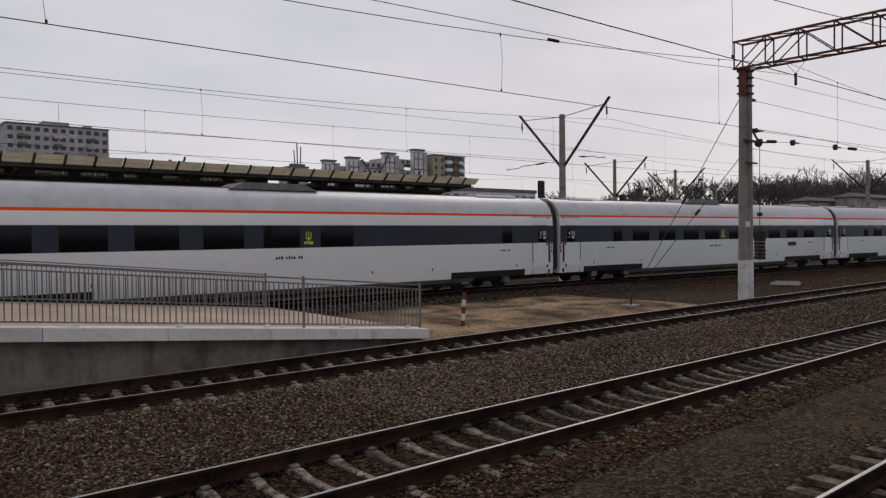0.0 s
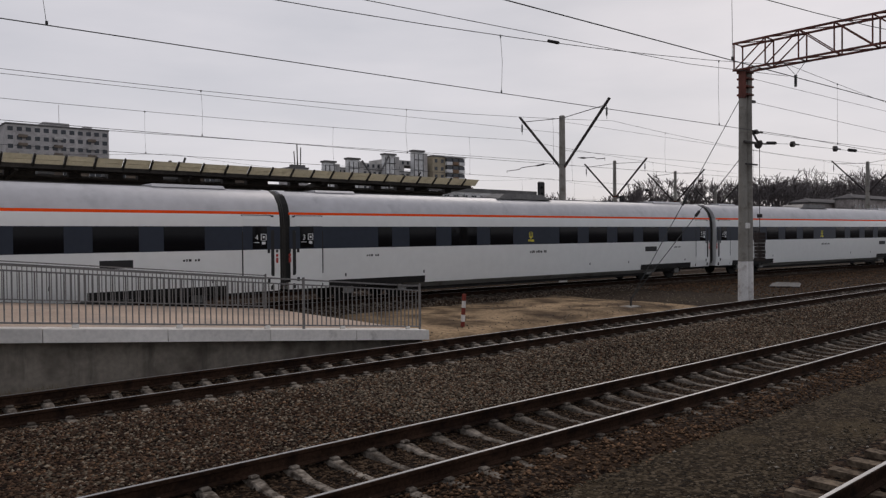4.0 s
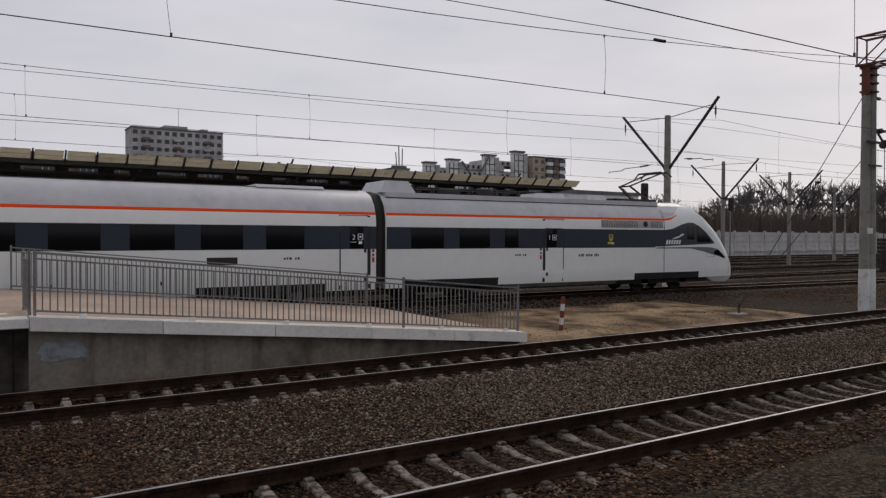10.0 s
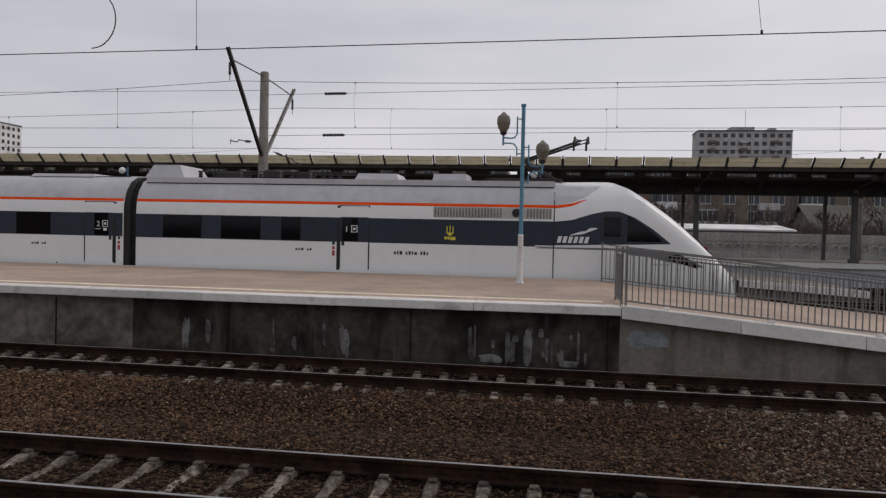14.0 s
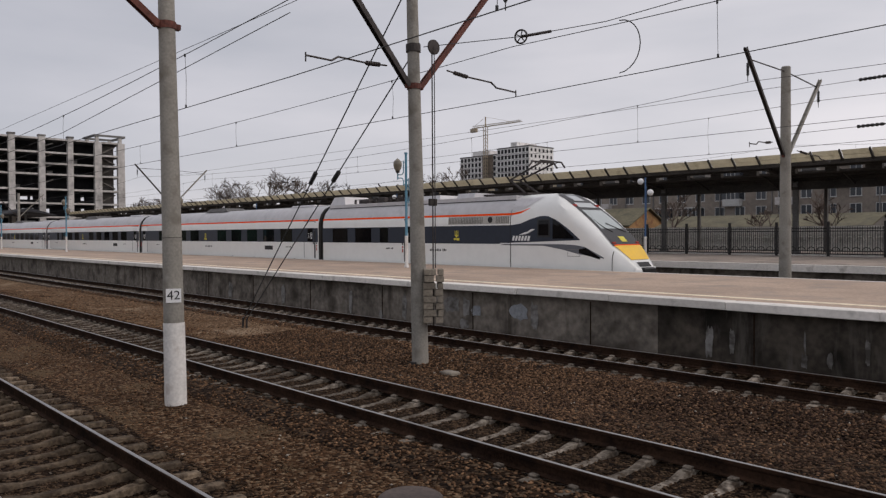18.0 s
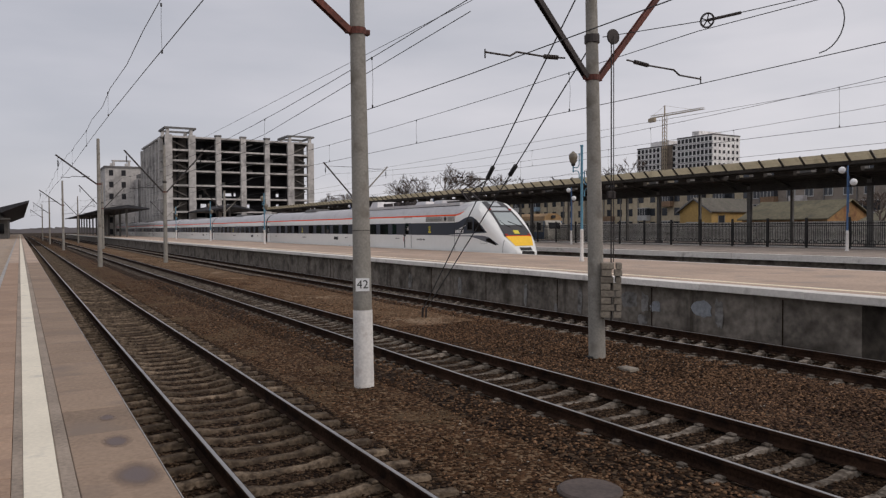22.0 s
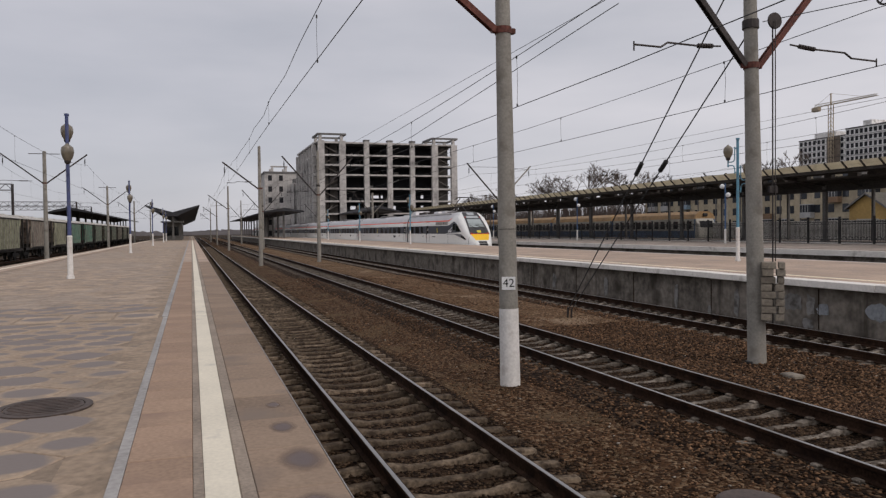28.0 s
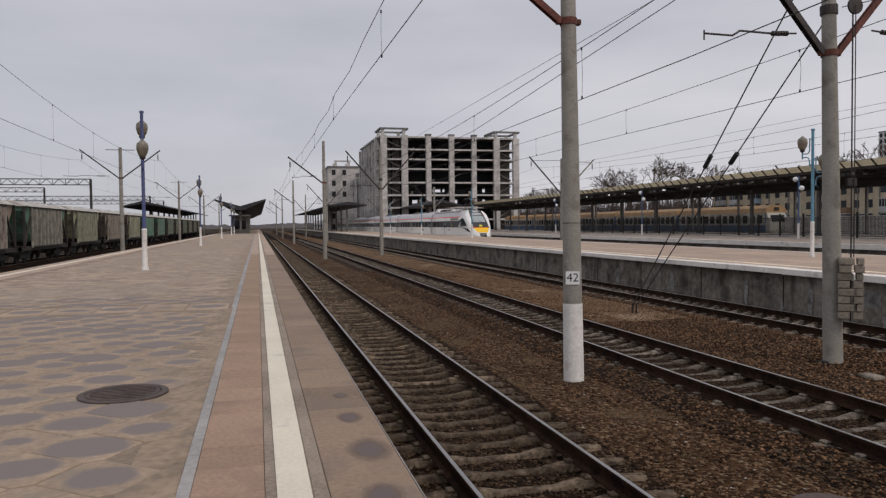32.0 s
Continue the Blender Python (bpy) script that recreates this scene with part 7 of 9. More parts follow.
# ---- lamps ----
def platform_lamp(x, y, blue, label, turn=0, wide=1.0, tall=0.0):
    """A painted post on a white foot with two acorn lanterns on curled brackets."""
    l = thing("platform_lamp", label, "street lamp", group="platform lamps", at=pose(x, y, PLAT, 0, 0, turn))
    part("foot", Shape().lathe([(a * wide, b) for a, b in ((0.16, 0), (0.15, 0.08), (0.11, 0.14), (0.105, 1.35), (0.12, 1.38))] + [(0.06, 1.42)], 12), M["mast_white"], l, "whitewashed concrete foot", True)
    part("post", Shape().rod((0, 0, 1.38), (0, 0, 5.05 + tall), 0.062, 0.055, 12).rod((0, 0, 5.05 + tall), (0, 0, 5.12 + tall), 0.075, n=12), M[blue], l, "blue-painted steel post", True)
    for s, z in ((-1, 4.15 + tall), (1, 3.35 + tall)):
        arm = Shape()
        bend = [(s * 0.17, 0, z + 0.62), (s * 0.17, 0, z + 0.12), (s * 0.24, 0, z + 0.02), (s * 0.34, 0, z), (s * 0.56, 0, z + 0.02)]
        arm.tube(bend, 0.022).tube([(0, 0, z + 0.55), (s * 0.17, 0, z + 0.55)], 0.018)
        low = [(s * 0.17, 0, z - 0.50), (s * 0.17, 0, z - 0.28), (s * 0.24, 0, z - 0.17), (s * 0.34, 0, z - 0.14), (s * 0.56, 0, z - 0.14)]
        arm.tube(low, 0.022).tube([(0, 0, z - 0.44), (s * 0.17, 0, z - 0.44)], 0.018).rod((s * 0.56, 0, z - 0.2), (s * 0.56, 0, z + 0.14), 0.03)
        a = part("bracket", arm, M[blue], l, "curled blue bracket")
        g = Shape().lathe([(0.05, 0.12), (0.10, 0.20), (0.15, 0.28), (0.19, 0.42), (0.195, 0.52), (0.17, 0.62), (0.10, 0.68), (0.03, 0.74), (0.01, 0.76)], 16, (s * 0.56, 0, z))
        lan = part("lantern", g, M["lantern"], a, "brownish acorn lantern glass", True)
        part("lantern_base", Shape().lathe([(0.04, 0.08), (0.09, 0.12), (0.10, 0.19), (0.06, 0.22)], 12, (s * 0.56, 0, z)), M["dark_steel"], a)
    return l


M["lamp_blue"] = surface("lamp_blue", (0.10, 0.26, 0.36), 0.55, 0.1, 0.12, 12, 1.5, 0.05, (0.16, 0.24, 0.27), 0.25)
M["lamp_navy"] = surface("lamp_navy", (0.065, 0.085, 0.20), 0.55, 0.1, 0.12, 12, 1.5, 0.05, (0.10, 0.10, 0.14), 0.25)
M["lantern"] = surface("lantern", (0.19, 0.165, 0.125), 0.25, 0, 0.12, 6, 1.2, 0.0, (0.12, 0.10, 0.08), 0.3)
for k in range(6):
    platform_lamp(-1.2 - 24.4 * k, 21.6, "lamp_blue", "light-blue twin-lantern platform lamp on a white foot", 2, 0.72)
for x, y in ((-27.2, -3.76), (-60.1, -4.3), (-93, -4.25), (-126, -4.2), (-140, -4.2)):
    platform_lamp(x, y, "lamp_navy", "navy-blue twin-lantern platform lamp on a white foot", 8, 0.78, 0.27)


def globe_lamp(x, y):
    l = thing("globe_lamp", "blue post with two white globe lamps", "street lamp", group="globe lamps", at=pose(x, y, PLAT))
    part("foot", Shape().lathe([(0.12, 0), (0.09, 0.1), (0.085, 1.2), (0.05, 1.24)], 10), M["mast_white"], l)
    part("post", Shape().rod((0, 0, 1.2), (0, 0, 5.1), 0.06, 0.05, 10).tube([(0, 0, 4.75), (-0.3, 0, 4.78)], 0.02).tube([(0, 0, 4.0), (0.32, 0, 4.05)], 0.02).tube([(0.08, 0, 4.5), (0.08, 0, 2.3)], 0.02), M["lamp_post_blue"], l, "dark blue post")
    for gx, gz in ((-0.36, 4.85), (0.36, 4.1)):
        part("globe", Shape().lathe([(0.21 * math.cos(a), 0.21 * math.sin(a)) for a in [math.pi * (i / 8 - 0.5) * 0.98 for i in range(9)]], 14, (gx, 0, gz)), M["white_ink"], l, "white glass globe", True)


M["lamp_post_blue"] = surface("lamp_post_blue", (0.055, 0.12, 0.24), 0.55, 0.1, 0.12, 12, 1.5, 0.05)
for k in range(5):
    globe_lamp(-1.2 - 25.5 * k, 43.0)


# ---- iron fence along the back of the third platform ----
def iron_fence():
    f = thing("iron_fence", "dark wrought-iron fence with tall posts and spear bars", "fence")
    y, x0, n, step = 47.6, 4.5, 40, 3.08
    frame_bars = Shape()
    for z in (0.14, 0.32, 1.52, 1.68):
        frame_bars.box(0.04, step - 0.04, -0.018, 0.018, z - 0.02, z + 0.02)
    for i in range(5):
        cx = 0.42 + i * 0.56
        frame_bars.tube([(cx + 0.22 * math.cos(a), 0, 0.34 + 0.22 * math.sin(a)) for a in [math.pi * j / 8 for j in range(9)]], 0.018, 4)
    for i in range(22):
        x = 0.13 + i * 0.1345
        frame_bars.box(x - 0.014, x + 0.014, -0.012, 0.012, 0.1, 1.78)
    far_panel = mesh_of(frame_bars, "fence_panel", M["iron"])
    rail = mesh_of(Shape().box(0.04, step - 0.04, -0.018, 0.018, -0.03, 0.03), "fence_rail", M["iron"])
    spear = mesh_of(Shape().box(-0.014, 0.014, -0.014, 0.014, 0.1, 1.72).add([(-0.03, -0.02, 1.72), (0.03, -0.02, 1.72), (0.03, 0.02, 1.72), (-0.03, 0.02, 1.72), (0, 0, 1.84)], [(0, 1, 4), (1, 2, 4), (2, 3, 4), (3, 0, 4)]), "spear_bar", M["iron"])
    hoop = mesh_of(Shape().tube([(0.22 * math.cos(a), 0, 0.34 + 0.22 * math.sin(a)) for a in [math.pi * j / 8 for j in range(9)]], 0.028, 4), "hoop", M["iron"])
    post = mesh_of(Shape().box(-0.07, 0.07, -0.06, 0.06, 0, 2.1, 0.01), "post", M["iron"])
    for i in range(n):
        left = x0 - step * (i + 1)
        piece("post", post, f, x0 - step * i, y, PLAT)
        if 4 <= i < 16:
            for z in (0.14, 0.32, 1.52, 1.68):
                piece("fence_rail", rail, f, left, y, PLAT + z)
            for k in range(22):
                piece("spear_bar", spear, f, left + 0.13 + k * 0.1345, y, PLAT)
            for k in range(5):
                piece("hoop", hoop, f, left + 0.42 + k * 0.56, y, PLAT)
        else:
            tagged(piece("fence_panel", far_panel, f, left, y, PLAT), kind="stuff")
    # low arched wall beyond the distant platform
    w = thing("arched_wall", "low grey concrete wall with a row of blind arches", "wall")
    me = Shape()
    me.box(0, 2.96, 0, 0.2, -0.4, 1.45).box(0, 2.96, -0.03, 0.23, 2.86, 3.04).box(0, 2.96, 0, 0.2, 2.35, 2.858)
    for i in range(4):
        cx = 0.37 + i * 0.74
        me.tube([(cx + 0.28 * math.cos(a), -0.04, 1.85 + 0.32 * math.sin(a)) for a in [math.pi * j / 8 for j in range(9)]], 0.055, 5)
        me.box(cx - 0.41, cx - 0.33, -0.02, 0.18, 1.45, 2.35)
    me.box(0, 2.96, 0.06, 0.16, 1.45, 2.35)
    me = mesh_of(me, "wall_bay", M["arch_wall"])
    for i in range(60):
        piece("wall_bay", me, w, 66 - 3.0 * i, 64.5, 0)


M["iron"] = surface("iron", (0.020, 0.018, 0.017), 0.6, 0.3, 0.2, 10, 1)
M["arch_wall"] = surface("arch_wall", (0.58, 0.55, 0.50), 0.9, 0, 0.2, 6, 0.7, 0.1)
iron_fence()


def end_fence():
    """The grey bar fence round the end of the distant platform."""
    f = thing("end_fence", "grey upright-bar fence at the distant platform's end", "fence")
    s = Shape()
    me = mesh_of(Shape().box(-0.03, 0.03, -0.03, 0.03, 0, 1.8), "bar", M["grey_rail_paint"])
    for i in range(56):
        piece("bar", me, f, P4_END - 0.2 - i * 0.28, P4_BACK - 0.47, PLAT)
    s.box(P4_END - 16, P4_END - 0.1, P4_BACK - 0.52, P4_BACK - 0.42, PLAT + 1.7, PLAT + 1.76).box(P4_END - 16, P4_END - 0.1, P4_BACK - 0.52, P4_BACK - 0.42, PLAT + 0.25, PLAT + 0.31)
    part("cross_rail", s, M["grey_rail_paint"], f)


end_fence()


# ---- freight wagons beside the near platform ----
def hopper_wagon(x, tone, side, label):
    """A covered hopper: upright ribbed sides, sloping ends over open platforms."""
    w = thing("hopper_wagon", label, "freight wagon", group="freight wagons", at=pose(x, -17.6, 0))
    z0, z1, half = 1.15, 4.16, 4.2
    hull = Shape()
    pts = [(-5.9, z1), (5.9, z1), (5.9, 3.85), (half - 0.2, 1.6), (-half + 0.2, 1.6), (-5.9, 3.85)]
    hull.add([(a, y, b) for y in (-1.36, 1.36) for a, b in pts], [(5, 4, 3, 2, 1, 0), (6, 7, 8, 9, 10, 11)] + [(i, (i + 1) % 6, 6 + (i + 1) % 6, 6 + i) for i in range(6)])
    part("body", hull, M[tone], w, "painted hopper body with sloping ends")
    for y in (-1.45, 1.45):
        part("side_sheet", Shape().box(-half, half, y - 0.05, y + 0.05, z0, z1 - 0.02), M[side], w, "dusty pale panels between the ribs")
    roof = Shape()
    trunk(roof, [(-6.1, [(-1.6, 4.16), (1.6, 4.16), (0.9, 4.5), (-0.9, 4.5)]), (6.1, [(-1.6, 4.16), (1.6, 4.16), (0.9, 4.5), (-0.9, 4.5)])])
    r = part("roof", roof, M["wagon_roof"], w, "dusty pale roof")
    for i in range(4):
        part("hatch", Shape().lathe([(0.42, 0), (0.42, 0.1), (0.2, 0.16)], 12, (-4.2 + 2.8 * i, 0, 4.49)), M["wagon_roof"], r, "round filling hatch")
    for i in range(9):
        xx = -half + 0.08 + (2 * half - 0.16) / 8 * i
        for y in (-1.51, 1.51):
            part("rib", Shape().box(xx - 0.09, xx + 0.09, y - 0.05, y + 0.03, z0, z1, 0.01), M["rib_pale"], w)
    for y in (-1.515, 1.515):
        for zz in (z0 + 0.06, z1 - 0.08):
            part("side_rail", Shape().box(-half, half, y - 0.03, y + 0.04, zz - 0.06, zz + 0.06), M["wagon_rib"], w)
    for e in (-1, 1):
        for y in (-1.45, 1.45):
            part("corner_post", Shape().beam((6.0 * e, y, 1.2), (6.0 * e, y, 4.16), 0.14), M["wagon_rib"], w)
            part("end_brace", Shape().beam((6.0 * e, y, 1.3), (4.4 * e, y, 3.4), 0.12), M["wagon_rib"], w)
        part("ladder", Shape().beam((6.12 * e, 0.5, 1.2), (6.12 * e, 0.5, 4.3), 0.05).beam((6.12 * e, 0.9, 1.2), (6.12 * e, 0.9, 4.3), 0.05), M["wagon_rib"], w)
        part("end_rail", Shape().beam((6.0 * e, -1.45, 2.2), (6.0 * e, 1.45, 2.2), 0.08), M["wagon_rib"], w)
        part("coupler", Shape().box(min(6.6 * e, 7.1 * e), max(6.6 * e, 7.1 * e), -0.15, 0.15, 0.9, 1.15, 0.03), M["train_under"], w)
    part("underframe", Shape().box(-6.6, 6.6, -1.4, -1.2, 0.95, 1.25).box(-6.6, 6.6, 1.2, 1.4, 0.95, 1.25).box(-6.6, 6.6, -0.2, 0.2, 0.9, 1.2).box(6.45, 6.6, -1.4, 1.4, 0.9, 1.3).box(-6.6, -6.45, -1.4, 1.4, 0.9, 1.3), M["wagon_rib"], w, "dark rusty frame")
    for xx in (-2.6, 0, 2.6):
        part("outlet", Shape().add([(xx - 1.1, -1.0, 1.55), (xx + 1.1, -1.0, 1.55), (xx + 1.1, 1.0, 1.55), (xx - 1.1, 1.0, 1.55), (xx - 0.4, -0.8, 0.55), (xx + 0.4, -0.8, 0.55), (xx + 0.4, 0.8, 0.55), (xx - 0.4, 0.8, 0.55)],
                                   [(0, 1, 2, 3), (7, 6, 5, 4), (0, 4, 5, 1), (1, 5, 6, 2), (2, 6, 7, 3), (3, 7, 4, 0)]), M["wagon_rib"], w)
    for bx in (-4.6, 4.6):
        b = part("bogie", Shape().box(bx - 0.2, bx + 0.2, -0.94, 0.94, 0.5, 0.9, 0.03), M["train_under"], w)
        for y in (-1.02, 1.02):
            part("side_frame", Shape().box(bx - 1.25, bx + 1.25, y - 0.075, y + 0.075, 0.4, 0.75, 0.03), M["train_under"], b)
        for dx in (-0.92, 0.92):
            for y in (-0.76, 0.76):
                part("wheel", Shape().rod((bx + dx, y - 0.06, 0.475), (bx + dx, y + 0.06, 0.475), 0.475, n=18), M["train_under"], b)
    return w


M["rib_pale"] = surface("rib_pale", (0.27, 0.26, 0.215), 0.9, 0, 0.25, 6, 0.8, 0.05, (0.12, 0.105, 0.08), 0.4)
M["wagon_rib"] = surface("wagon_rib", (0.032, 0.027, 0.023), 0.9, 0, 0.25, 6, 0.8, 0.05)
M["panel_dusty"] = surface("panel_dusty", (0.19, 0.175, 0.145), 0.9, 0, 0.25, 5, 0.6, 0.1, (0.10, 0.085, 0.065), 0.5, streak=(0.11, 0.09, 0.07), streak_amount=0.4)
M["panel_olive"] = surface("panel_olive", (0.25, 0.25, 0.165), 0.9, 0, 0.2, 5, 0.6, 0.1, (0.16, 0.16, 0.10), 0.4)
M["wagon_green"] = surface("wagon_green", (0.075, 0.15, 0.105), 0.8, 0, 0.2, 6, 0.7, 0.1, (0.07, 0.06, 0.045), 0.3)
M["wagon_brown"] = surface("wagon_brown", (0.24, 0.185, 0.15), 0.85, 0, 0.2, 6, 0.7, 0.1, (0.06, 0.045, 0.036), 0.3)
M["wagon_olive"] = surface("wagon_olive", (0.30, 0.30, 0.19), 0.85, 0, 0.2, 6, 0.7, 0.1, (0.08, 0.07, 0.05), 0.3)
M["wagon_bright"] = surface("wagon_bright", (0.03, 0.21, 0.14), 0.75, 0, 0.15, 6, 0.7, 0.1, (0.05, 0.06, 0.05), 0.2)
M["wagon_roof"] = surface("wagon_roof", (0.46, 0.44, 0.40), 0.9, 0, 0.2, 6, 0.7, 0.1, (0.12, 0.10, 0.08), 0.3)
WAGONS = (("wagon_brown", "wagon_brown", "dull brown hopper wagon"), ("wagon_green", "panel_dusty", "green-ended hopper wagon"), ("wagon_olive", "panel_olive", "faded olive hopper wagon"), ("wagon_brown", "wagon_brown", "dull brown hopper wagon"), ("wagon_brown", "wagon_olive", "brown and olive hopper wagon"),
          ("wagon_bright", "wagon_bright", "bright green hopper wagon"), ("wagon_bright", "wagon_bright", "bright green hopper wagon"), ("wagon_green", "wagon_green", "dark green hopper wagon"), ("wagon_olive", "wagon_green", "olive-green hopper wagon"),
          ("wagon_green", "wagon_green", "dark green hopper wagon"), ("wagon_brown", "panel_dusty", "dusty brown hopper wagon"), ("wagon_green", "wagon_green", "dark green hopper wagon"), ("wagon_green", "wagon_green", "dark green hopper wagon"))
for i, (tone, side, lab) in enumerate(WAGONS):
    hopper_wagon(-50.5 - 14.2 * i, tone, side, lab + " with ribbed sides beside the platform")


def marker_post(x, y):
    """A leaning red and white marker post on the sand."""
    m = thing("marker_post", "short red-and-white striped marker post in the sand", "post", at=pose(x, y, -0.3, 3, 2, 0))
    for i in range(5):
        part("band", Shape().box(-0.045, 0.045, -0.045, 0.045, 0.215 * i, 0.215 * i + 0.213, 0.004), M["post_red" if i % 2 == 0 else "mast_white"], m, "red band" if i % 2 == 0 else "white band")


M["post_red"] = surface("post_red", (0.22, 0.035, 0.022), 0.8, 0, 0.2, 14, 2, 0.1, (0.10, 0.05, 0.03), 0.3)
marker_post(15.47, 17.43)
lid = solid("well_cover", Shape().lathe([(0.35, -0.1), (0.35, 0.03), (0.32, 0.05), (0.0, 0.055)], 24, (-6.3, 5.3, -0.24)), M["cast_iron"], "round dark well cover in the soil", "cover")
slab = solid("concrete_slab", Shape().box(-11.2, -10.85, 10.25, 10.5, -0.24, -0.15, 0.02), M["block"], "broken pale concrete slab on the stones", "slab")
straight_track("freight_track", -17.6, -330, 30, 1, 0, M["sleeper"], "track under the freight wagons", far=False)
straight_track("side_track", -10.3, -330, 30, 1, 0, M["sleeper"], "empty track behind the near platform", far=False)


# ---- old blue and yellow suburban train under the canopy ----
def suburban_train():
    for k in range(5):
        x1 = -81.0 - 20.4 * k
        c = thing("suburban_coach", "old suburban coach, yellow above and blue below", "train car", group="suburban train")
        y0, y1 = 62.0, 65.2
        a, b = x1 - 19.6, x1
        part("body", Shape().box(a, b, y0, y1, 0.7, 3.6, 0.05), M["emu_blue"], c, "blue lower side")
        part("roof", Shape().along([(y0 - 0.02, 3.55), (y0 + 0.25, 4.15), (y0 + 0.9, 4.55), (y1 - 0.9, 4.55), (y1 - 0.25, 4.15), (y1 + 0.02, 3.55)], a, b), M["emu_yellow"], c, "ochre-yellow roof edge")
        part("band", Shape().box(a + 0.05, b - 0.05, y0 - 0.03, y0 - 0.002, 2.0, 3.56), M["emu_grey"], c, "pale window band")
        me = mesh_of(Shape().box(0, 0.95, -0.03, 0, 0, 1.0), "window", M["window_dark"])
        for i in range(13):
            piece("window", me, c, a + 0.7 + i * 1.45, y0 - 0.032, 2.25)
        part("underframe", Shape().box(a + 0.3, b - 0.3, y0 + 0.3, y1 - 0.3, 0.3, 0.69), M["train_under"], c)
        if k == 0:
            part("front", Shape().plate([(b, y0 + 0.05, 0.7), (b + 0.5, y0 + 0.4, 0.7), (b + 0.45, y0 + 0.4, 2.4), (b + 0.1, y0 + 0.1, 3.6)], (0, 2.7, 0)), M["emu_grey"], c, "pale slanted cab front")
            part("windscreen", Shape().plate([(b + 0.47, y0 + 0.6, 2.45), (b + 0.22, y0 + 0.6, 3.3), (b + 0.22, y1 - 0.6, 3.3), (b + 0.47, y1 - 0.6, 2.45)], (0.03, 0, 0)), M["window_dark"], c)
            part("headlamp", Shape().box(b - 0.3, b + 0.2, y0 + 1.3, y0 + 1.9, 3.9, 4.3, 0.05), M["black"], c)


M["emu_blue"] = surface("emu_blue", (0.07, 0.125, 0.21), 0.6, 0, 0.15, 5, 0.6, 0.05, (0.05, 0.06, 0.08), 0.3)
M["emu_yellow"] = surface("emu_yellow", (0.37, 0.225, 0.10), 0.6, 0, 0.15, 5, 0.6, 0.05, (0.2, 0.13, 0.06), 0.3)
M["emu_grey"] = surface("emu_grey", (0.42, 0.40, 0.35), 0.6, 0, 0.15, 5, 0.6, 0.05)
suburban_train()

# ---- buildings ----
def window_block(name, label, x0, x1, y0, y1, h, wall, bays, floors, face="y", sill=1.2, wh=1.5, ww=1.4, frame=True, roof_h=0.6, base=0.0, skip=None, glass="far_glass"):
    """A block with a window opening at every bay of the side that is seen: recessed panes in raised frames."""
    b = thing(name, label, "building")
    part("wall", Shape().box(x0, x1, y0, y1, -0.5, h), M[wall], b)
    part("parapet", Shape().box(x0 - 0.2, x1 + 0.2, y0 - 0.2, y1 + 0.2, h + 0.004, h + roof_h), M["parapet"], b)
    fh = (h - base) / floors
    if face == "y":
        step = (x1 - x0) / bays
        pane = mesh_of(Shape().box(-ww / 2, ww / 2, -0.06, 0.02, 0, wh), "window", M[glass])
        rim = mesh_of(Shape().box(-ww / 2 - 0.1, ww / 2 + 0.1, -0.14, 0, -0.14, 0).box(-0.05, 0.05, -0.1, 0, 0, wh).box(-ww / 2 - 0.08, -ww / 2, -0.12, 0, 0, wh).box(ww / 2, ww / 2 + 0.08, -0.12, 0, 0, wh).box(-ww / 2 - 0.08, ww / 2 + 0.08, -0.12, 0, wh, wh + 0.08), "window_frame", M["frame_white"])
        spots = [(x0 + step * (i + 0.5), y0, base + fh * j + sill) for i in range(bays) for j in range(floors)]
        turn = 0
    else:
        step = (y1 - y0) / bays
        pane = mesh_of(Shape().box(-0.02, 0.06, -ww / 2, ww / 2, 0, wh), "window", M[glass])
        rim = mesh_of(Shape().box(0, 0.12, -ww / 2 - 0.1, ww / 2 + 0.1, -0.14, 0).box(0, 0.12, -ww / 2 - 0.1, ww / 2 + 0.1, wh, wh + 0.1), "window_frame", M["frame_white"])
        spots = [(x1, y0 + step * (i + 0.5), base + fh * j + sill) for i in range(bays) for j in range(floors)]
    for n, (x, y, z) in enumerate(spots):
        if skip and skip(n, x, y, z):
            continue
        w = piece("window", pane, b, x, y, z)
        if frame:
            piece("window_frame", rim, w, 0, 0, 0)
    return b


M["far_glass"] = glass_like("far_glass", (0.035, 0.04, 0.048), 0.12)
M["frame_white"] = surface("frame_white", (0.44, 0.44, 0.43), 0.7, 0, 0.1, 4, 0.5, 0)
M["parapet"] = surface("parapet", (0.16, 0.155, 0.15), 0.9, 0, 0.15, 3, 0.3, 0)
M["panel_grey"] = surface("panel_grey", (0.50, 0.475, 0.46), 0.9, 0, 0.18, 1.5, 0.12, 0, (0.33, 0.305, 0.295), 0.35)
M["panel_pale"] = surface("panel_pale", (0.52, 0.50, 0.475), 0.9, 0, 0.12, 1.5, 0.12, 0, (0.33, 0.315, 0.30), 0.3)
M["brick_brown"] = surface("brick_brown", (0.20, 0.16, 0.125), 0.95, 0, 0.16, 3, 0.25, 0, (0.11, 0.088, 0.072), 0.35)
M["panel_tan"] = surface("panel_tan", (0.24, 0.205, 0.175), 0.9, 0, 0.16, 2, 0.2, 0, (0.25, 0.215, 0.18), 0.35)
M["panel_bright"] = surface("panel_bright", (0.82, 0.81, 0.79), 0.9, 0, 0.1, 1.5, 0.2, 0, (0.5, 0.48, 0.46), 0.25)
M["panel_ochre"] = surface("panel_ochre", (0.44, 0.37, 0.26), 0.9, 0, 0.14, 1.5, 0.2, 0, (0.33, 0.27, 0.2), 0.3)
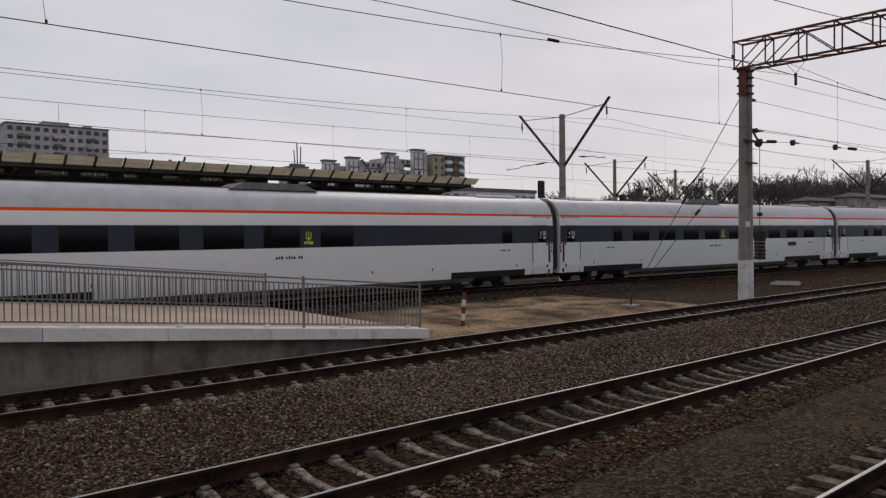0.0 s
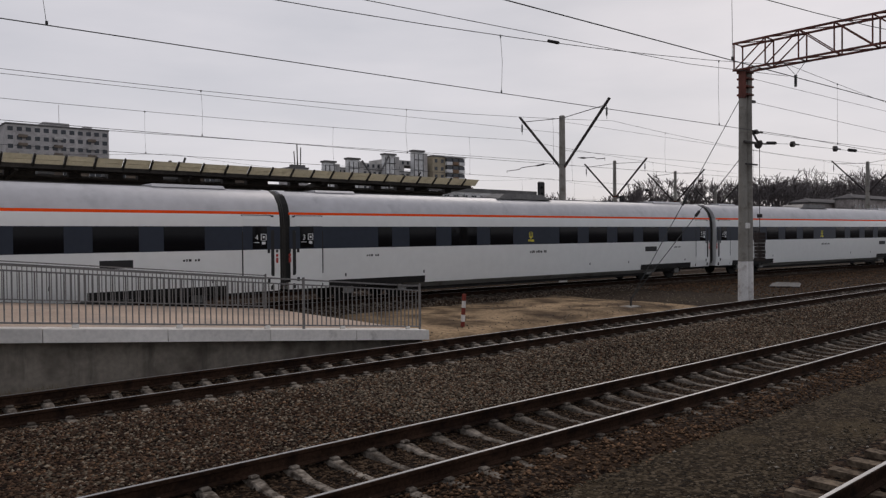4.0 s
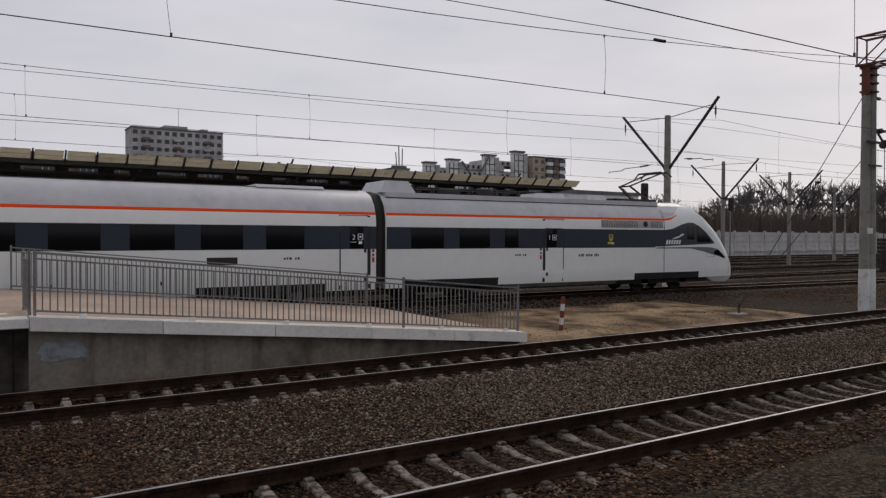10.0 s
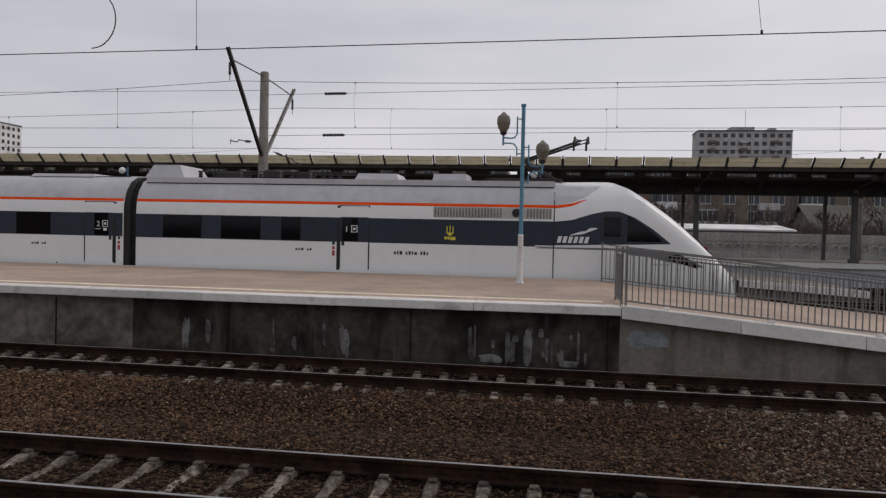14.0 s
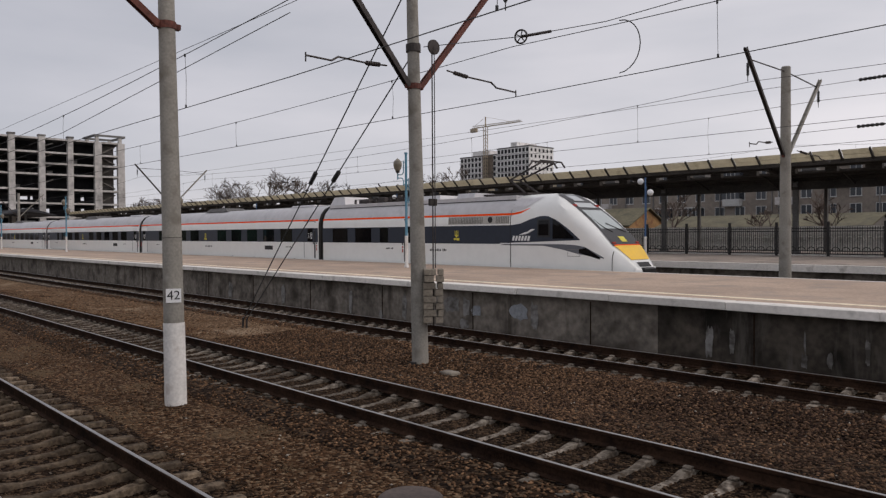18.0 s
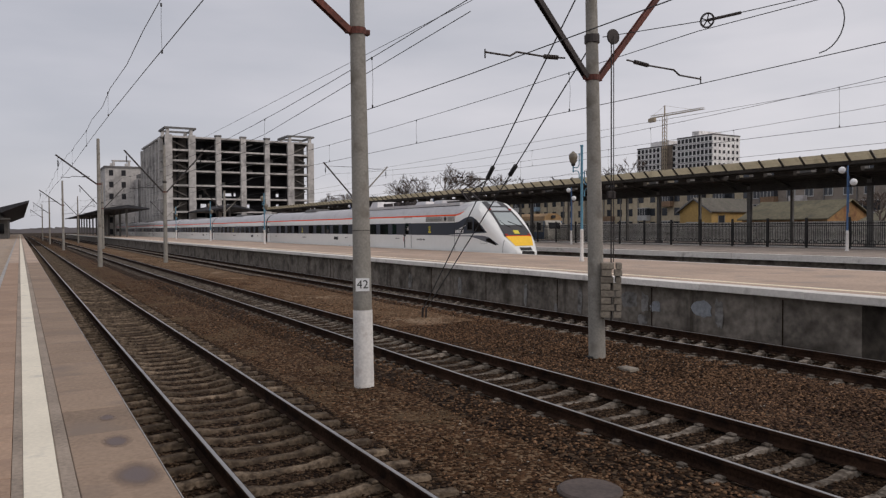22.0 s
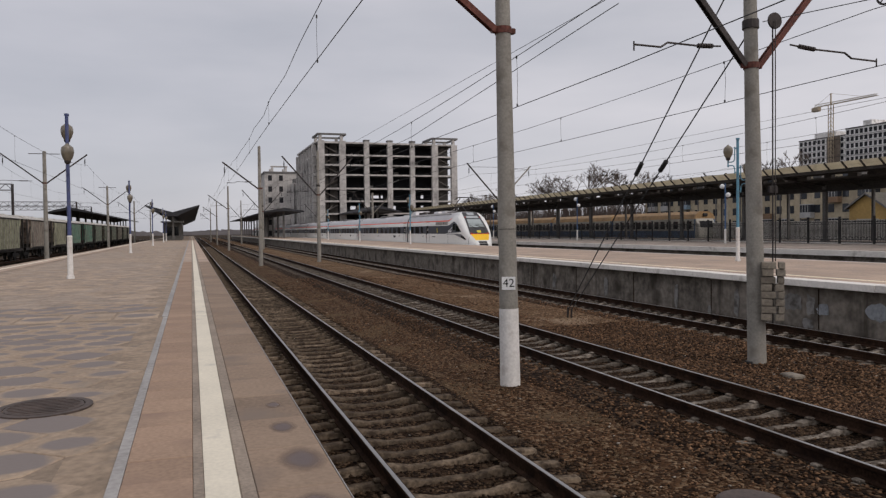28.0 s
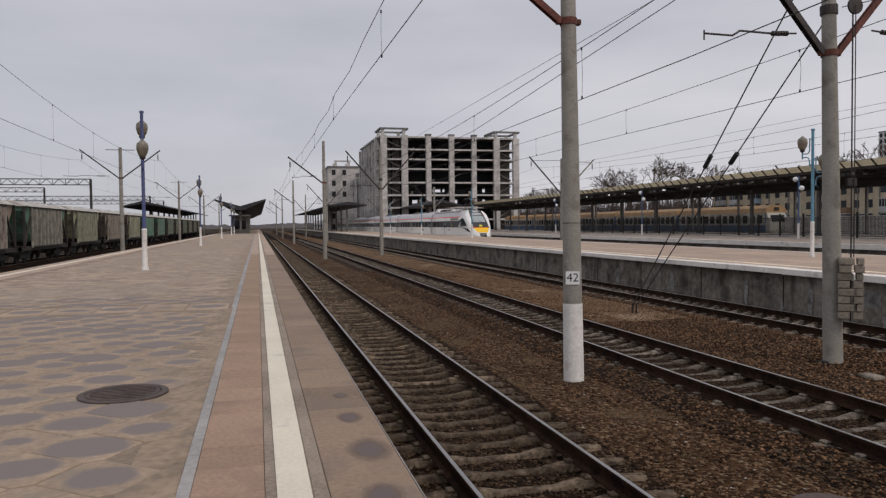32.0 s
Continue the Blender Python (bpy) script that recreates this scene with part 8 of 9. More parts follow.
M["balcony_brown"] = surface("balcony_brown", (0.24, 0.15, 0.09), 0.85, 0, 0.2, 3, 0.3, 0)
M["balcony_blue"] = surface("balcony_blue", (0.22, 0.30, 0.36), 0.85, 0, 0.2, 3, 0.3, 0)
# dark grey of joints and caps; on open floors it paints the interior shade
M["dark_concrete"] = surface("dark_concrete", (0.17, 0.165, 0.16), 0.9, 0, 0.2, 1.2, 0.15, 0, (0.10, 0.095, 0.09), 0.3)
M["raw_concrete"] = surface("raw_concrete", (0.48, 0.46, 0.44), 0.9, 0, 0.15, 1.2, 0.15, 0, (0.26, 0.25, 0.24), 0.3)
# near-black: the shade inside open rooms is put into this colour
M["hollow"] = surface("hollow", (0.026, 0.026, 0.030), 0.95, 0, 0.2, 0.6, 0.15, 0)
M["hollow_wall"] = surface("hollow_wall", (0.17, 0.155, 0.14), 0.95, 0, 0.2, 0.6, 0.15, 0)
M["white_wall"] = surface("white_wall", (0.82, 0.80, 0.78), 0.9, 0, 0.12, 1.5, 0.15, 0, (0.36, 0.34, 0.32), 0.3)

# nine-storey slab over the canopy
hr = window_block("apartment_building", "weathered grey nine-storey panel apartment block", 60, 99.2, 340, 354, 49.4, "panel_grey", 12, 14, sill=0.9, wh=1.7, ww=1.9, frame=False)
for i in (1, 5, 9):
    for j in range(14):
        part("balcony", Shape().box(61.2 + i * 3.27, 64.4 + i * 3.27, 338.9, 339.99, 3.37 * j + 0.5, 3.37 * j + 1.6), M["brick_brown" if (i + j) % 3 else "panel_pale"], hr)
part("roof_house", Shape().box(74, 84, 342, 350, 50.01, 51.6).box(90, 93, 342, 350, 50.01, 51.1).rod((80.5, 344, 51.5), (80.5, 344, 59.5), 0.09).beam((78, 344, 49.4), (80.5, 344, 52), 0.1).beam((83, 344, 49.4), (80.5, 344, 52), 0.1), M["panel_grey"], hr, "roof houses and aerial")
# stepped blocks farther along
def lift_tower(parent, x0, x1, y0, z0, z1):
    """A white stair tower with dark joint lines and a dark cap."""
    part("stair_tower", Shape().box(x0, x1, y0, y0 + 2.5, z0, z1), M["panel_bright"], parent, "white stair tower with dark joints")
    w = x1 - x0
    for fx in (0.06, 0.45, 0.92):
        part("joint", Shape().box(x0 + w * fx - 0.22, x0 + w * fx + 0.22, y0 - 0.12, y0 - 0.01, z0, z1 - 1.0), M["dark_concrete"], parent)
    z = z1 - 3.6
    while z > z0:
        part("joint", Shape().box(x0 - 0.02, x1 + 0.02, y0 - 0.24, y0 - 0.121, z - 0.18, z + 0.18), M["dark_concrete"], parent)
        z -= 4.6
    part("tower_cap", Shape().box(x0 - 0.4, x1 + 0.4, y0 - 0.5, y0 + 2.9, z1 + 0.01, z1 + 0.7), M["dark_concrete"], parent, "dark tower cap")


row = window_block("apartment_building", "long pale stepped apartment block with white stair towers", 166, 214, 262, 274, 31.2, "panel_pale", 19, 10, sill=0.9, wh=1.5, ww=1.3, frame=False, roof_h=0.4)
part("upper_wall", Shape().box(177.6, 201, 262.2, 273, 31.61, 34.2).box(190, 214, 262.1, 273.5, 34.21, 36.4), M["panel_pale"], row, "pale panel upper storeys")
pane = mesh_of(Shape().box(-0.55, 0.55, -0.08, 0.02, 0, 1.4), "window", M["far_glass"])
for i in range(8):
    piece("window", pane, row, 179 + 2.7 * i, 262.2, 32.3)
for i in range(8):
    piece("window", pane, row, 192 + 2.75 * i, 262.1, 34.6)
for x0, x1, h in ((158.6, 163.6, 33.0), (170.0, 175.4, 34.9), (188.6, 194.2, 37.9), (204.4, 210.2, 40.4)):
    lift_tower(row, x0, x1, 259.5, 0, h)
    part("stair_block", Shape().box(x1 + 0.02, x1 + 2.6, 260.2, 261.99, 0, h - 0.4), M["panel_pale"], row)
for (x, z0), (x1, z1) in (((176.5, 34.6), (180.5, 30.0)), ((186.5, 31.0), (190.5, 37.5))):
    part("cable_duct", Shape().beam((x, 259.2, z0), (x1, 259.2, z1), 0.6), M["dark_concrete"], row)
end = window_block("apartment_building", "brown-sided apartment block with enclosed corner balconies", 214.2, 232.5, 258, 270, 38.6, "panel_ochre", 5, 11, sill=0.9, wh=1.6, ww=1.6, frame=False, roof_h=0.6)
for j in range(5):
    for i, m in ((0, "panel_bright"), (1, "balcony_brown"), (2, "panel_bright")):
        part("balcony", Shape().box(221.4 + i * 3.8, 224.9 + i * 3.8, 256.7, 257.9, 21.2 + 3.5 * j, 22.7 + 3.5 * j), M[m], end, "white balcony front" if m == "panel_bright" else "brown balcony front")
        part("balcony_glazing", Shape().box(221.5 + i * 3.8, 224.8 + i * 3.8, 256.8, 257.9, 22.71 + 3.5 * j, 24.3 + 3.5 * j), M["far_glass"], end)
part("balcony_roof", Shape().box(221, 233, 256.4, 257.95, 38.7, 39.1), M["panel_bright"], end)
low = window_block("apartment_building", "low dark-roofed block with roof aerials", 143.5, 151.3, 260, 270, 29.8, "panel_grey", 3, 9, sill=0.9, wh=1.4, ww=1.3, frame=False)
part("roof_aerial", Shape().rod((146.5, 262, 30.4), (146.0, 262, 36.8), 0.22).rod((147.6, 262, 30.4), (147.4, 262, 39.6), 0.25).rod((148.9, 262, 30.4), (149.1, 262, 38.4), 0.22).box(144.5, 150.5, 261, 263, 30.41, 31.4), M["dark_concrete"], low, "cluster of roof aerials")
# three-storey white office behind the fence
window_block("office_building", "white three-storey office with regular windows", 72.8, 101.5, 93, 103, 10.0, "white_wall", 14, 3, sill=0.9, wh=1.5, ww=1.0, base=1.0)
# brown-brick flats behind the canopy
def flats(x0, x1, y0, h, wall, label, seed, floors):
    """Old flats: window bays with white frames, enclosed balconies in odd colours, air units, downpipes and a slab roof."""
    rng = random.Random(seed)
    f = window_block("apartment_building", label, x0, x1, y0, y0 + 11, h, wall, max(2, int((x1 - x0) / 3.1)), floors, sill=1.0, wh=1.5, ww=1.35, base=1.2, frame=x0 > -100)
    fh = (h - 1.2) / floors
    x = x0 + 3.0
    while x < x1 - 4:
        for j in range(floors):
            if rng.random() < 0.55:
                z = 1.2 + fh * j + 0.05
                part("balcony", Shape().box(x, x + 2.6, y0 - 1.1, y0 - 0.05, z, z + 1.05), M[rng.choice(("frame_white", "panel_grey", "balcony_brown", "balcony_blue", "panel_bright"))], f, "odd-coloured balcony front")
                if rng.random() < 0.7:
                    part("balcony_glazing", Shape().box(x + 0.05, x + 2.55, y0 - 1.05, y0 - 0.06, z + 1.06, z + 2.45), M["far_glass"], f)
                    part("balcony_frame", Shape().box(x, x + 2.6, y0 - 1.1, y0 - 0.05, z + 2.46, z + 2.62).box(x + 1.25, x + 1.35, y0 - 1.1, y0 - 1.055, z + 1.06, z + 2.45).box(x + 0.58, x + 0.66, y0 - 1.1, y0 - 1.055, z + 1.06, z + 2.45).box(x + 1.9, x + 1.98, y0 - 1.1, y0 - 1.055, z + 1.06, z + 2.45), M["frame_white"], f)
        part("downpipe", Shape().box(x - 0.9, x - 0.75, y0 - 0.2, y0 - 0.02, 0, h), M["dark_concrete"], f)
        x += rng.choice((5.2, 6.2, 7.8))
    return f


flats(-84, -8, 108, 11.6, "panel_tan", "tan brick four-storey flats with enclosed balconies", 41, 4)
flats(-166, -86, 112, 12.0, "panel_ochre", "cream panel flats with white and blue balconies", 42, 4)


def house(x, y, w, d, h, rise, wall, roof, label):
    o = thing("house", label, "house", group="houses beyond the station")
    part("wall", Shape().box(x, x + w, y, y + d, -0.4, h), M[wall], o)
    for gx, k in ((x + w, -0.2), (x, 0.2)):
        part("gable", Shape().plate([(gx, y, h), (gx, y + d, h), (gx, y + d / 2, h + rise)], (k, 0, 0)), M[wall], o)
    part("roof", Shape().plate([(x - 0.4, y - 0.5, h - 0.15), (x + w + 0.4, y - 0.5, h - 0.15), (x + w + 0.4, y + d / 2, h + rise + 0.15), (x - 0.4, y + d / 2, h + rise + 0.15)], (0, 0, 0.15)).plate([(x - 0.4, y + d + 0.5, h - 0.15), (x + w + 0.4, y + d + 0.5, h - 0.15), (x + w + 0.4, y + d / 2, h + rise + 0.15), (x - 0.4, y + d / 2, h + rise + 0.15)], (0, 0, 0.15)), M[roof], o)
    for i in range(max(1, int(w / 3.5))):
        wi = part("window", Shape().box(x + 1.2 + i * 3.4, x + 2.4 + i * 3.4, y - 0.04, y + 0.02, h * 0.35, h * 0.8), M["far_glass"], o)
        part("window_frame", Shape().box(x + 1.1 + i * 3.4, x + 2.5 + i * 3.4, y - 0.08, y - 0.041, h * 0.8, h * 0.8 + 0.12).box(x + 1.1 + i * 3.4, x + 2.5 + i * 3.4, y - 0.08, y - 0.041, h * 0.35 - 0.12, h * 0.35), M["frame_white"], wi)


def gable_house():
    """A house whose gable faces the station: weathered ochre boards under a shallow slate roof."""
    x, y, w, d, h, rise = -77.2, 84.0, 5.7, 10.0, 4.85, 1.75
    o = thing("house", "ochre-yellow house with a gable towards the station", "house", group="houses beyond the station")
    part("wall", Shape().box(x, x + w, y, y + d, -0.4, h), M["yellow_wall"], o)
    part("gable", Shape().plate([(x, y, h + 0.002), (x + w, y, h + 0.002), (x + w / 2, y, h + rise)], (0, 0.2, 0)), M["yellow_wall"], o)
    for e in (0, 1):
        a, b = (x - 0.4, x + w / 2) if e == 0 else (x + w / 2, x + w + 0.4)
        za, zb = (h - 0.22, h + rise + 0.05) if e == 0 else (h + rise + 0.05, h - 0.22)
        part("roof", Shape().plate([(a, y - 0.5, za), (b, y - 0.5, zb), (b, y + d + 0.4, zb), (a, y + d + 0.4, za)], (0, 0, 0.13)), M["slate_roof"], o, "dark slate roof")
        part("verge_board", Shape().plate([(a, y - 0.54, za - 0.14), (b, y - 0.54, zb - 0.14), (b, y - 0.54, zb + 0.12), (a, y - 0.54, za + 0.12)], (0, 0.035, 0)), M["dark_concrete"], o, "grey verge board")
    part("window", Shape().box(x + 1.3, x + 4.4, y - 0.05, y + 0.02, 1.9, 3.1), M["far_glass"], o)
    part("window_frame", Shape().box(x + 1.2, x + 4.5, y - 0.09, y - 0.051, 3.1, 3.3).box(x + 2.3, x + 2.4, y - 0.09, y - 0.051, 1.9, 3.1).box(x + 3.3, x + 3.4, y - 0.09, y - 0.051, 1.9, 3.1), M["frame_white"], o)
    part("window", Shape().box(x + w - 0.02, x + w + 0.05, y + 1.4, y + 2.6, 3.0, 4.2), M["far_glass"], o)
    part("window_frame", Shape().box(x + w + 0.051, x + w + 0.09, y + 1.3, y + 1.4, 2.9, 4.3).box(x + w + 0.051, x + w + 0.09, y + 2.6, y + 2.7, 2.9, 4.3), M["dark_concrete"], o)


M["yellow_wall"] = surface("yellow_wall", (0.44, 0.285, 0.10), 0.85, 0, 0.1, 3, 0.4, 0)
M["slate_roof"] = surface("slate_roof", (0.115, 0.105, 0.085), 0.9, 0, 0.2, 3, 0.4, 0, (0.075, 0.08, 0.055), 0.3)
M["ochre_brick"] = surface("ochre_brick", (0.36, 0.20, 0.085), 0.9, 0, 0.2, 3, 0.4, 0, (0.22, 0.10, 0.05), 0.35)
M["moss_roof"] = surface("moss_roof", (0.135, 0.12, 0.075), 0.95, 0, 0.2, 3, 0.4, 0, (0.085, 0.08, 0.055), 0.35)
gable_house()
house(-66.5, 84, 12.1, 9, 3.55, 2.08, "ochre_brick", "moss_roof", "long low ochre brick shed with a mossy olive roof")
house(-50, 84, 24, 9, 3.2, 1.15, "hollow_wall", "moss_roof", "long grey shed with a low mossy roof")
house(-22, 86, 18, 9, 3.0, 1.5, "panel_grey", "slate_roof", "low grey house with a slate roof")
shed = thing("long_shed", "long low shed with a pale sheet roof behind the arched wall", "shed")
part("wall", Shape().box(-12, 19.4, 66.3, 71, -0.4, 3.2), M["hollow_wall"], shed)
part("roof", Shape().plate([(-12.4, 65.9, 3.21), (19.6, 65.9, 3.21), (19.6, 71.4, 3.7), (-12.4, 71.4, 3.7)], (0, 0, 0.14)), M["panel_bright"], shed, "pale sheet roof")
house(27, 84, 16, 10, 3.6, 2.6, "hollow_wall", "slate_roof", "broad grey house with a hipped slate roof")


def unfinished_building():
    """An abandoned concrete frame: stair towers at both ends, open floors between, holes in the back wall."""
    b = thing("unfinished_building", "abandoned bare concrete frame building with open floors", "building")
    X, deep, back = -190.0, 34.0, -197.0
    fl = [0.6, 3.9, 7.1, 10.35, 13.62, 17.15, 19.68, 22.25, 25.45]
    bays = ((38.1, 43.0), (44.3, 49.2), (50.5, 55.4), (56.7, 61.5))
    k = random.Random(31)
    for z in fl:
        # slabs darker than their edge beams: shade of the open floors is painted in
        part("floor_slab", Shape().box(X - deep, X - 0.05, 30.9, 68.5, z - 0.30, z), M["dark_concrete"], b, "concrete floor slab, interior shade in its dark grey")
        part("edge_beam", Shape().box(X - 0.04, X + 0.25, 38.0, 61.6, z - 0.36, z + 0.06), M["raw_concrete"], b, "pale edge beam")
    for ya, yb in ((42.98, 44.28), (49.22, 50.54), (55.45, 56.67)):
        part("pier", Shape().box(X - 0.6, X + 0.55, ya, yb, -0.5, 25.75, 0.06), M["raw_concrete"], b, "pale concrete pier")
        part("pier_cap", Shape().box(X - 0.7, X + 0.65, ya - 0.12, yb + 0.12, 25.754, 26.15), M["dark_concrete"], b)
    # back wall: room shade painted as near-black panels, with gaps where the sky shows
    for j, (z0, z1) in enumerate(zip(fl, fl[1:])):
        for i, (ya, yb) in enumerate(bays):
            holes = {(0, 6): ((0.46, 0.64), (0.72, 0.84)), (1, 7): ((0.05, 0.72),), (1, 6): ((0.05, 0.55), (0.8, 0.92)), (1, 5): ((0.08, 0.5), (0.62, 0.72)), (1, 3): ((0.1, 0.55), (0.66, 0.78)), (0, 7): ((0.62, 0.74),), (1, 2): ((0.3, 0.4), (0.5, 0.6), (0.7, 0.8)), (3, 3): ((0.45, 0.62),), (3, 2): ((0.45, 0.62),), (0, 2): ((0.2, 0.5),), (2, 2): ((0.1, 0.25),)}.get((i, j), ())
            lo, hi = z0 + (z1 - z0) * 0.28, z0 + (z1 - z0) * (0.62 if j > 4 else 0.72)
            wall = Shape()
            a = ya - 0.7 + (1.5 if i else -6.0)
            for h0, h1 in holes:
                p, q = ya + 1.5 + (yb - ya) * h0, ya + 1.5 + (yb - ya) * h1
                wall.box(back, back + 0.3, a, p, z0 + 0.01, z1 - 0.31).box(back, back + 0.3, p, q, z0 + 0.01, lo).box(back, back + 0.3, p, q, hi, z1 - 0.31)
                a = q
            wall.box(back, back + 0.3, a, yb + 0.6 + (1.5 if i < 3 else 6.0), z0 + 0.01, z1 - 0.31)
            part("back_wall", wall, M["hollow"], b, "inner wall with open holes, room shade in its near-black colour" if holes else "")
            # broken partitions and stair stubs on the open floors
            if (i * 5 + j * 3) % 4 == 1 and j > 1:
                p = ya + k.uniform(0.6, 2.6)
                part("partition", Shape().box(X - 6.0, X - 5.8, p, p + k.uniform(0.5, 1.6), z0 + 0.01, z0 + k.uniform(1.0, 2.0)), M["raw_concrete"], b, "broken pale partition")
            if i == 2 and j > 3:
                part("stair_stub", Shape().beam((X - 2.6, ya + 0.3, z0 + 1.5), (X - 2.6, ya + 2.4, z0 + 2.3), 1.0, 0.22), M["raw_concrete"], b)
    for ya, yb, zt in ((30.95, 38.1, 27.5), (61.5, 68.6, 27.1)):
        for y in (ya, yb - 1.65):
            part("tower_pier", Shape().box(X - 0.5, X + 0.6, y, y + 1.65, -0.5, zt - 1.75, 0.06).box(X - 0.4, X + 0.5, y + 0.3, y + 1.0, zt - 1.75, zt - 0.38), M["raw_concrete"], b, "pale tower pier")
            part("tower_post", Shape().box(X - 7.5, X - 6.7, y + 0.3, y + 1.0, 25.46, zt - 0.38), M["raw_concrete"], b)
        cap = Shape().box(X - 8, X + 0.7, ya - 0.15, ya + 0.35, zt - 0.37, zt + 0.1).box(X - 8, X + 0.7, yb - 0.35, yb + 0.15, zt - 0.37, zt + 0.1).box(X + 0.2, X + 0.7, ya + 0.36, yb - 0.36, zt - 0.37, zt + 0.1).box(X - 8, X - 7.5, ya + 0.36, yb - 0.36, zt - 0.37, zt + 0.1)
        part("tower_cap", cap, M["dark_concrete"], b, "open rim of roof beams")
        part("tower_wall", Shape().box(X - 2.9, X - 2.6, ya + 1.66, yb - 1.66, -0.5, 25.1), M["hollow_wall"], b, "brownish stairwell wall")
        for i, (z, z1) in enumerate(zip(fl, fl[1:])):
            up = i % 2 == (0 if ya < 40 else 1)
            part("stair_flight", Shape().beam((X - 1.4, ya + 1.9, z + (0.5 if up else 2.2)), (X - 1.4, yb - 1.9, z + (2.2 if up else 0.5)), 1.2, 0.24), M["hollow_wall"], b, "bare stair flight")
            part("tower_beam", Shape().box(X - 0.3, X + 0.4, ya + 1.66, yb - 1.66, z1 - 0.4, z1 + 0.06), M["raw_concrete"], b)
    # the long side: piers and beams, with a near-black wall for the bays' shade
    for j in range(7):
        xx = X - 3.0 - j * 5.0
        part("side_pier", Shape().box(xx - 0.55, xx + 0.55, 29.9, 31.0, -0.5, 25.1 - (0.5 if j else 0), 0.05), M["raw_concrete"], b)
    for z in fl[1:]:
        part("side_beam", Shape().box(X - deep, X - 1.0, 30.25, 30.88, z - 0.36, z + 0.05), M["raw_concrete"], b)
    part("side_wall", Shape().box(X - deep, X - 2, 34.0, 34.3, -0.5, 25.1), M["hollow"], b, "wall behind the open side bays, their shade in its near-black colour")
    return b


unfinished_building()
# openings are flat near-black panes with the room shade in their colour
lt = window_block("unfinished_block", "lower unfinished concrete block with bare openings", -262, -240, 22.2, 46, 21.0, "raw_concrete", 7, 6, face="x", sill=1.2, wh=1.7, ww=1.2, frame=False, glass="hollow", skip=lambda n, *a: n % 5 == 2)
part("roof_frame", Shape().box(-241.2, -240, 24.4, 25.0, 21.61, 23.0).box(-241.2, -240, 28.6, 29.2, 21.61, 23.0).box(-241.2, -240, 24.2, 29.4, 23.01, 23.4).box(-248, -247, 24.4, 25.0, 21.61, 23.0).box(-248, -247, 28.6, 29.2, 21.61, 23.0), M["raw_concrete"], lt, "open roof frame")
part("shaft", Shape().box(-239.9, -232, 30.2, 34.5, -0.5, 17.6), M["raw_concrete"], lt, "stained concrete shaft")
for i in range(7):
    part("shaft_rib", Shape().box(-231.98, -231.7, 30.3 + 0.62 * i, 30.5 + 0.62 * i, -0.5, 17.3 - 0.4 * (i % 3)), M["dark_concrete"], lt)
part("broken_top", Shape().box(-238, -233, 30.6, 31.6, 17.61, 18.9).box(-238, -233, 33.2, 34.2, 17.61, 18.4), M["dark_concrete"], lt)

flats(-4, 52, 104, 11.2, "brick_brown", "dark brown brick flats behind bare shrubs", 43, 4)
# towers under construction, with their crane
# empty windows are near-black panes that paint the shade of the rooms
for x0, x1, y0, h, n in ((-306, -275, 300, 45.6, 11), (-273.5, -251, 296, 47.8, 9)):
    t = window_block("tower_block", "pale tower block under construction with empty windows", x0, x1, y0, y0 + 20, h, "panel_bright", n, 15, sill=0.6, wh=2.05, ww=1.6, frame=False, glass="hollow")
    for j in range(15):
        part("slab_edge", Shape().box(x0 - 0.5, x1 + 0.5, y0 - 0.35, y0 - 0.07, h / 15 * j - 0.15, h / 15 * j + 0.15), M["raw_concrete"], t)
    pane = mesh_of(Shape().box(-0.05, 0.06, -0.7, 0.7, 0, 1.6), "window", M["hollow"])
    for i in range(6):
        for j in range(15):
            piece("window", pane, t, x1, y0 + 1.9 + i * 3.25, h / 15 * j + 0.7)
    part("crown", Shape().box(x0 + 8, x1 - 10, y0 + 2, y0 + 18, h + 0.61, h + 3.2), M["white_wall"], t)
    if x0 < -300:
        part("brick_strip", Shape().box(x1 - 13, x1 - 5, y0 - 0.5, y0 - 0.36, 0, h), M["brick_brown"], t, "bare brown brick strip")


def tower_crane(x, y, h, jib):
    c = thing("tower_crane", "pale yellow lattice tower crane over the building site", "crane")
    s = Shape()
    for dx in (-0.8, 0.8):
        for dy in (-0.8, 0.8):
            s.beam((x + dx, y + dy, -0.5), (x + dx, y + dy, h), 0.28)
    z = 0
    while z < h - 2:
        s.beam((x - 0.8, y - 0.8, z), (x + 0.8, y - 0.8, z + 2), 0.18).beam((x + 0.8, y + 0.8, z), (x - 0.8, y + 0.8, z + 2), 0.18)
        z += 2
    part("mast", s, M["crane_paint"], c)
    j = Shape()
    for dz, dy in ((0, -0.6), (0, 0.6), (1.3, 0)):
        j.beam((x - 10, y + dy, h + dz), (x + jib, y + dy, h + dz * 0.5), 0.24)
    k = -10
    while k < jib - 2:
        j.beam((x + k, y - 0.6, h), (x + k + 1.5, y, h + 1.2), 0.15)
        k += 1.5
    j.box(x - 11, x - 7, y - 1, y + 1, h - 2.2, h - 0.2).beam((x, y, h), (x, y, h + 5.5), 0.5).rod((x, y, h + 5.4), (x + jib * 0.7, y, h + 0.9), 0.06).rod((x, y, h + 5.4), (x - 9, y, h + 0.9), 0.06)
    part("jib", j, M["crane_paint"], c)


M["crane_paint"] = surface("crane_paint", (0.40, 0.33, 0.24), 0.7, 0.1, 0.1, 2, 0.3, 0)
tower_crane(-284, 298, 61.5, 26)

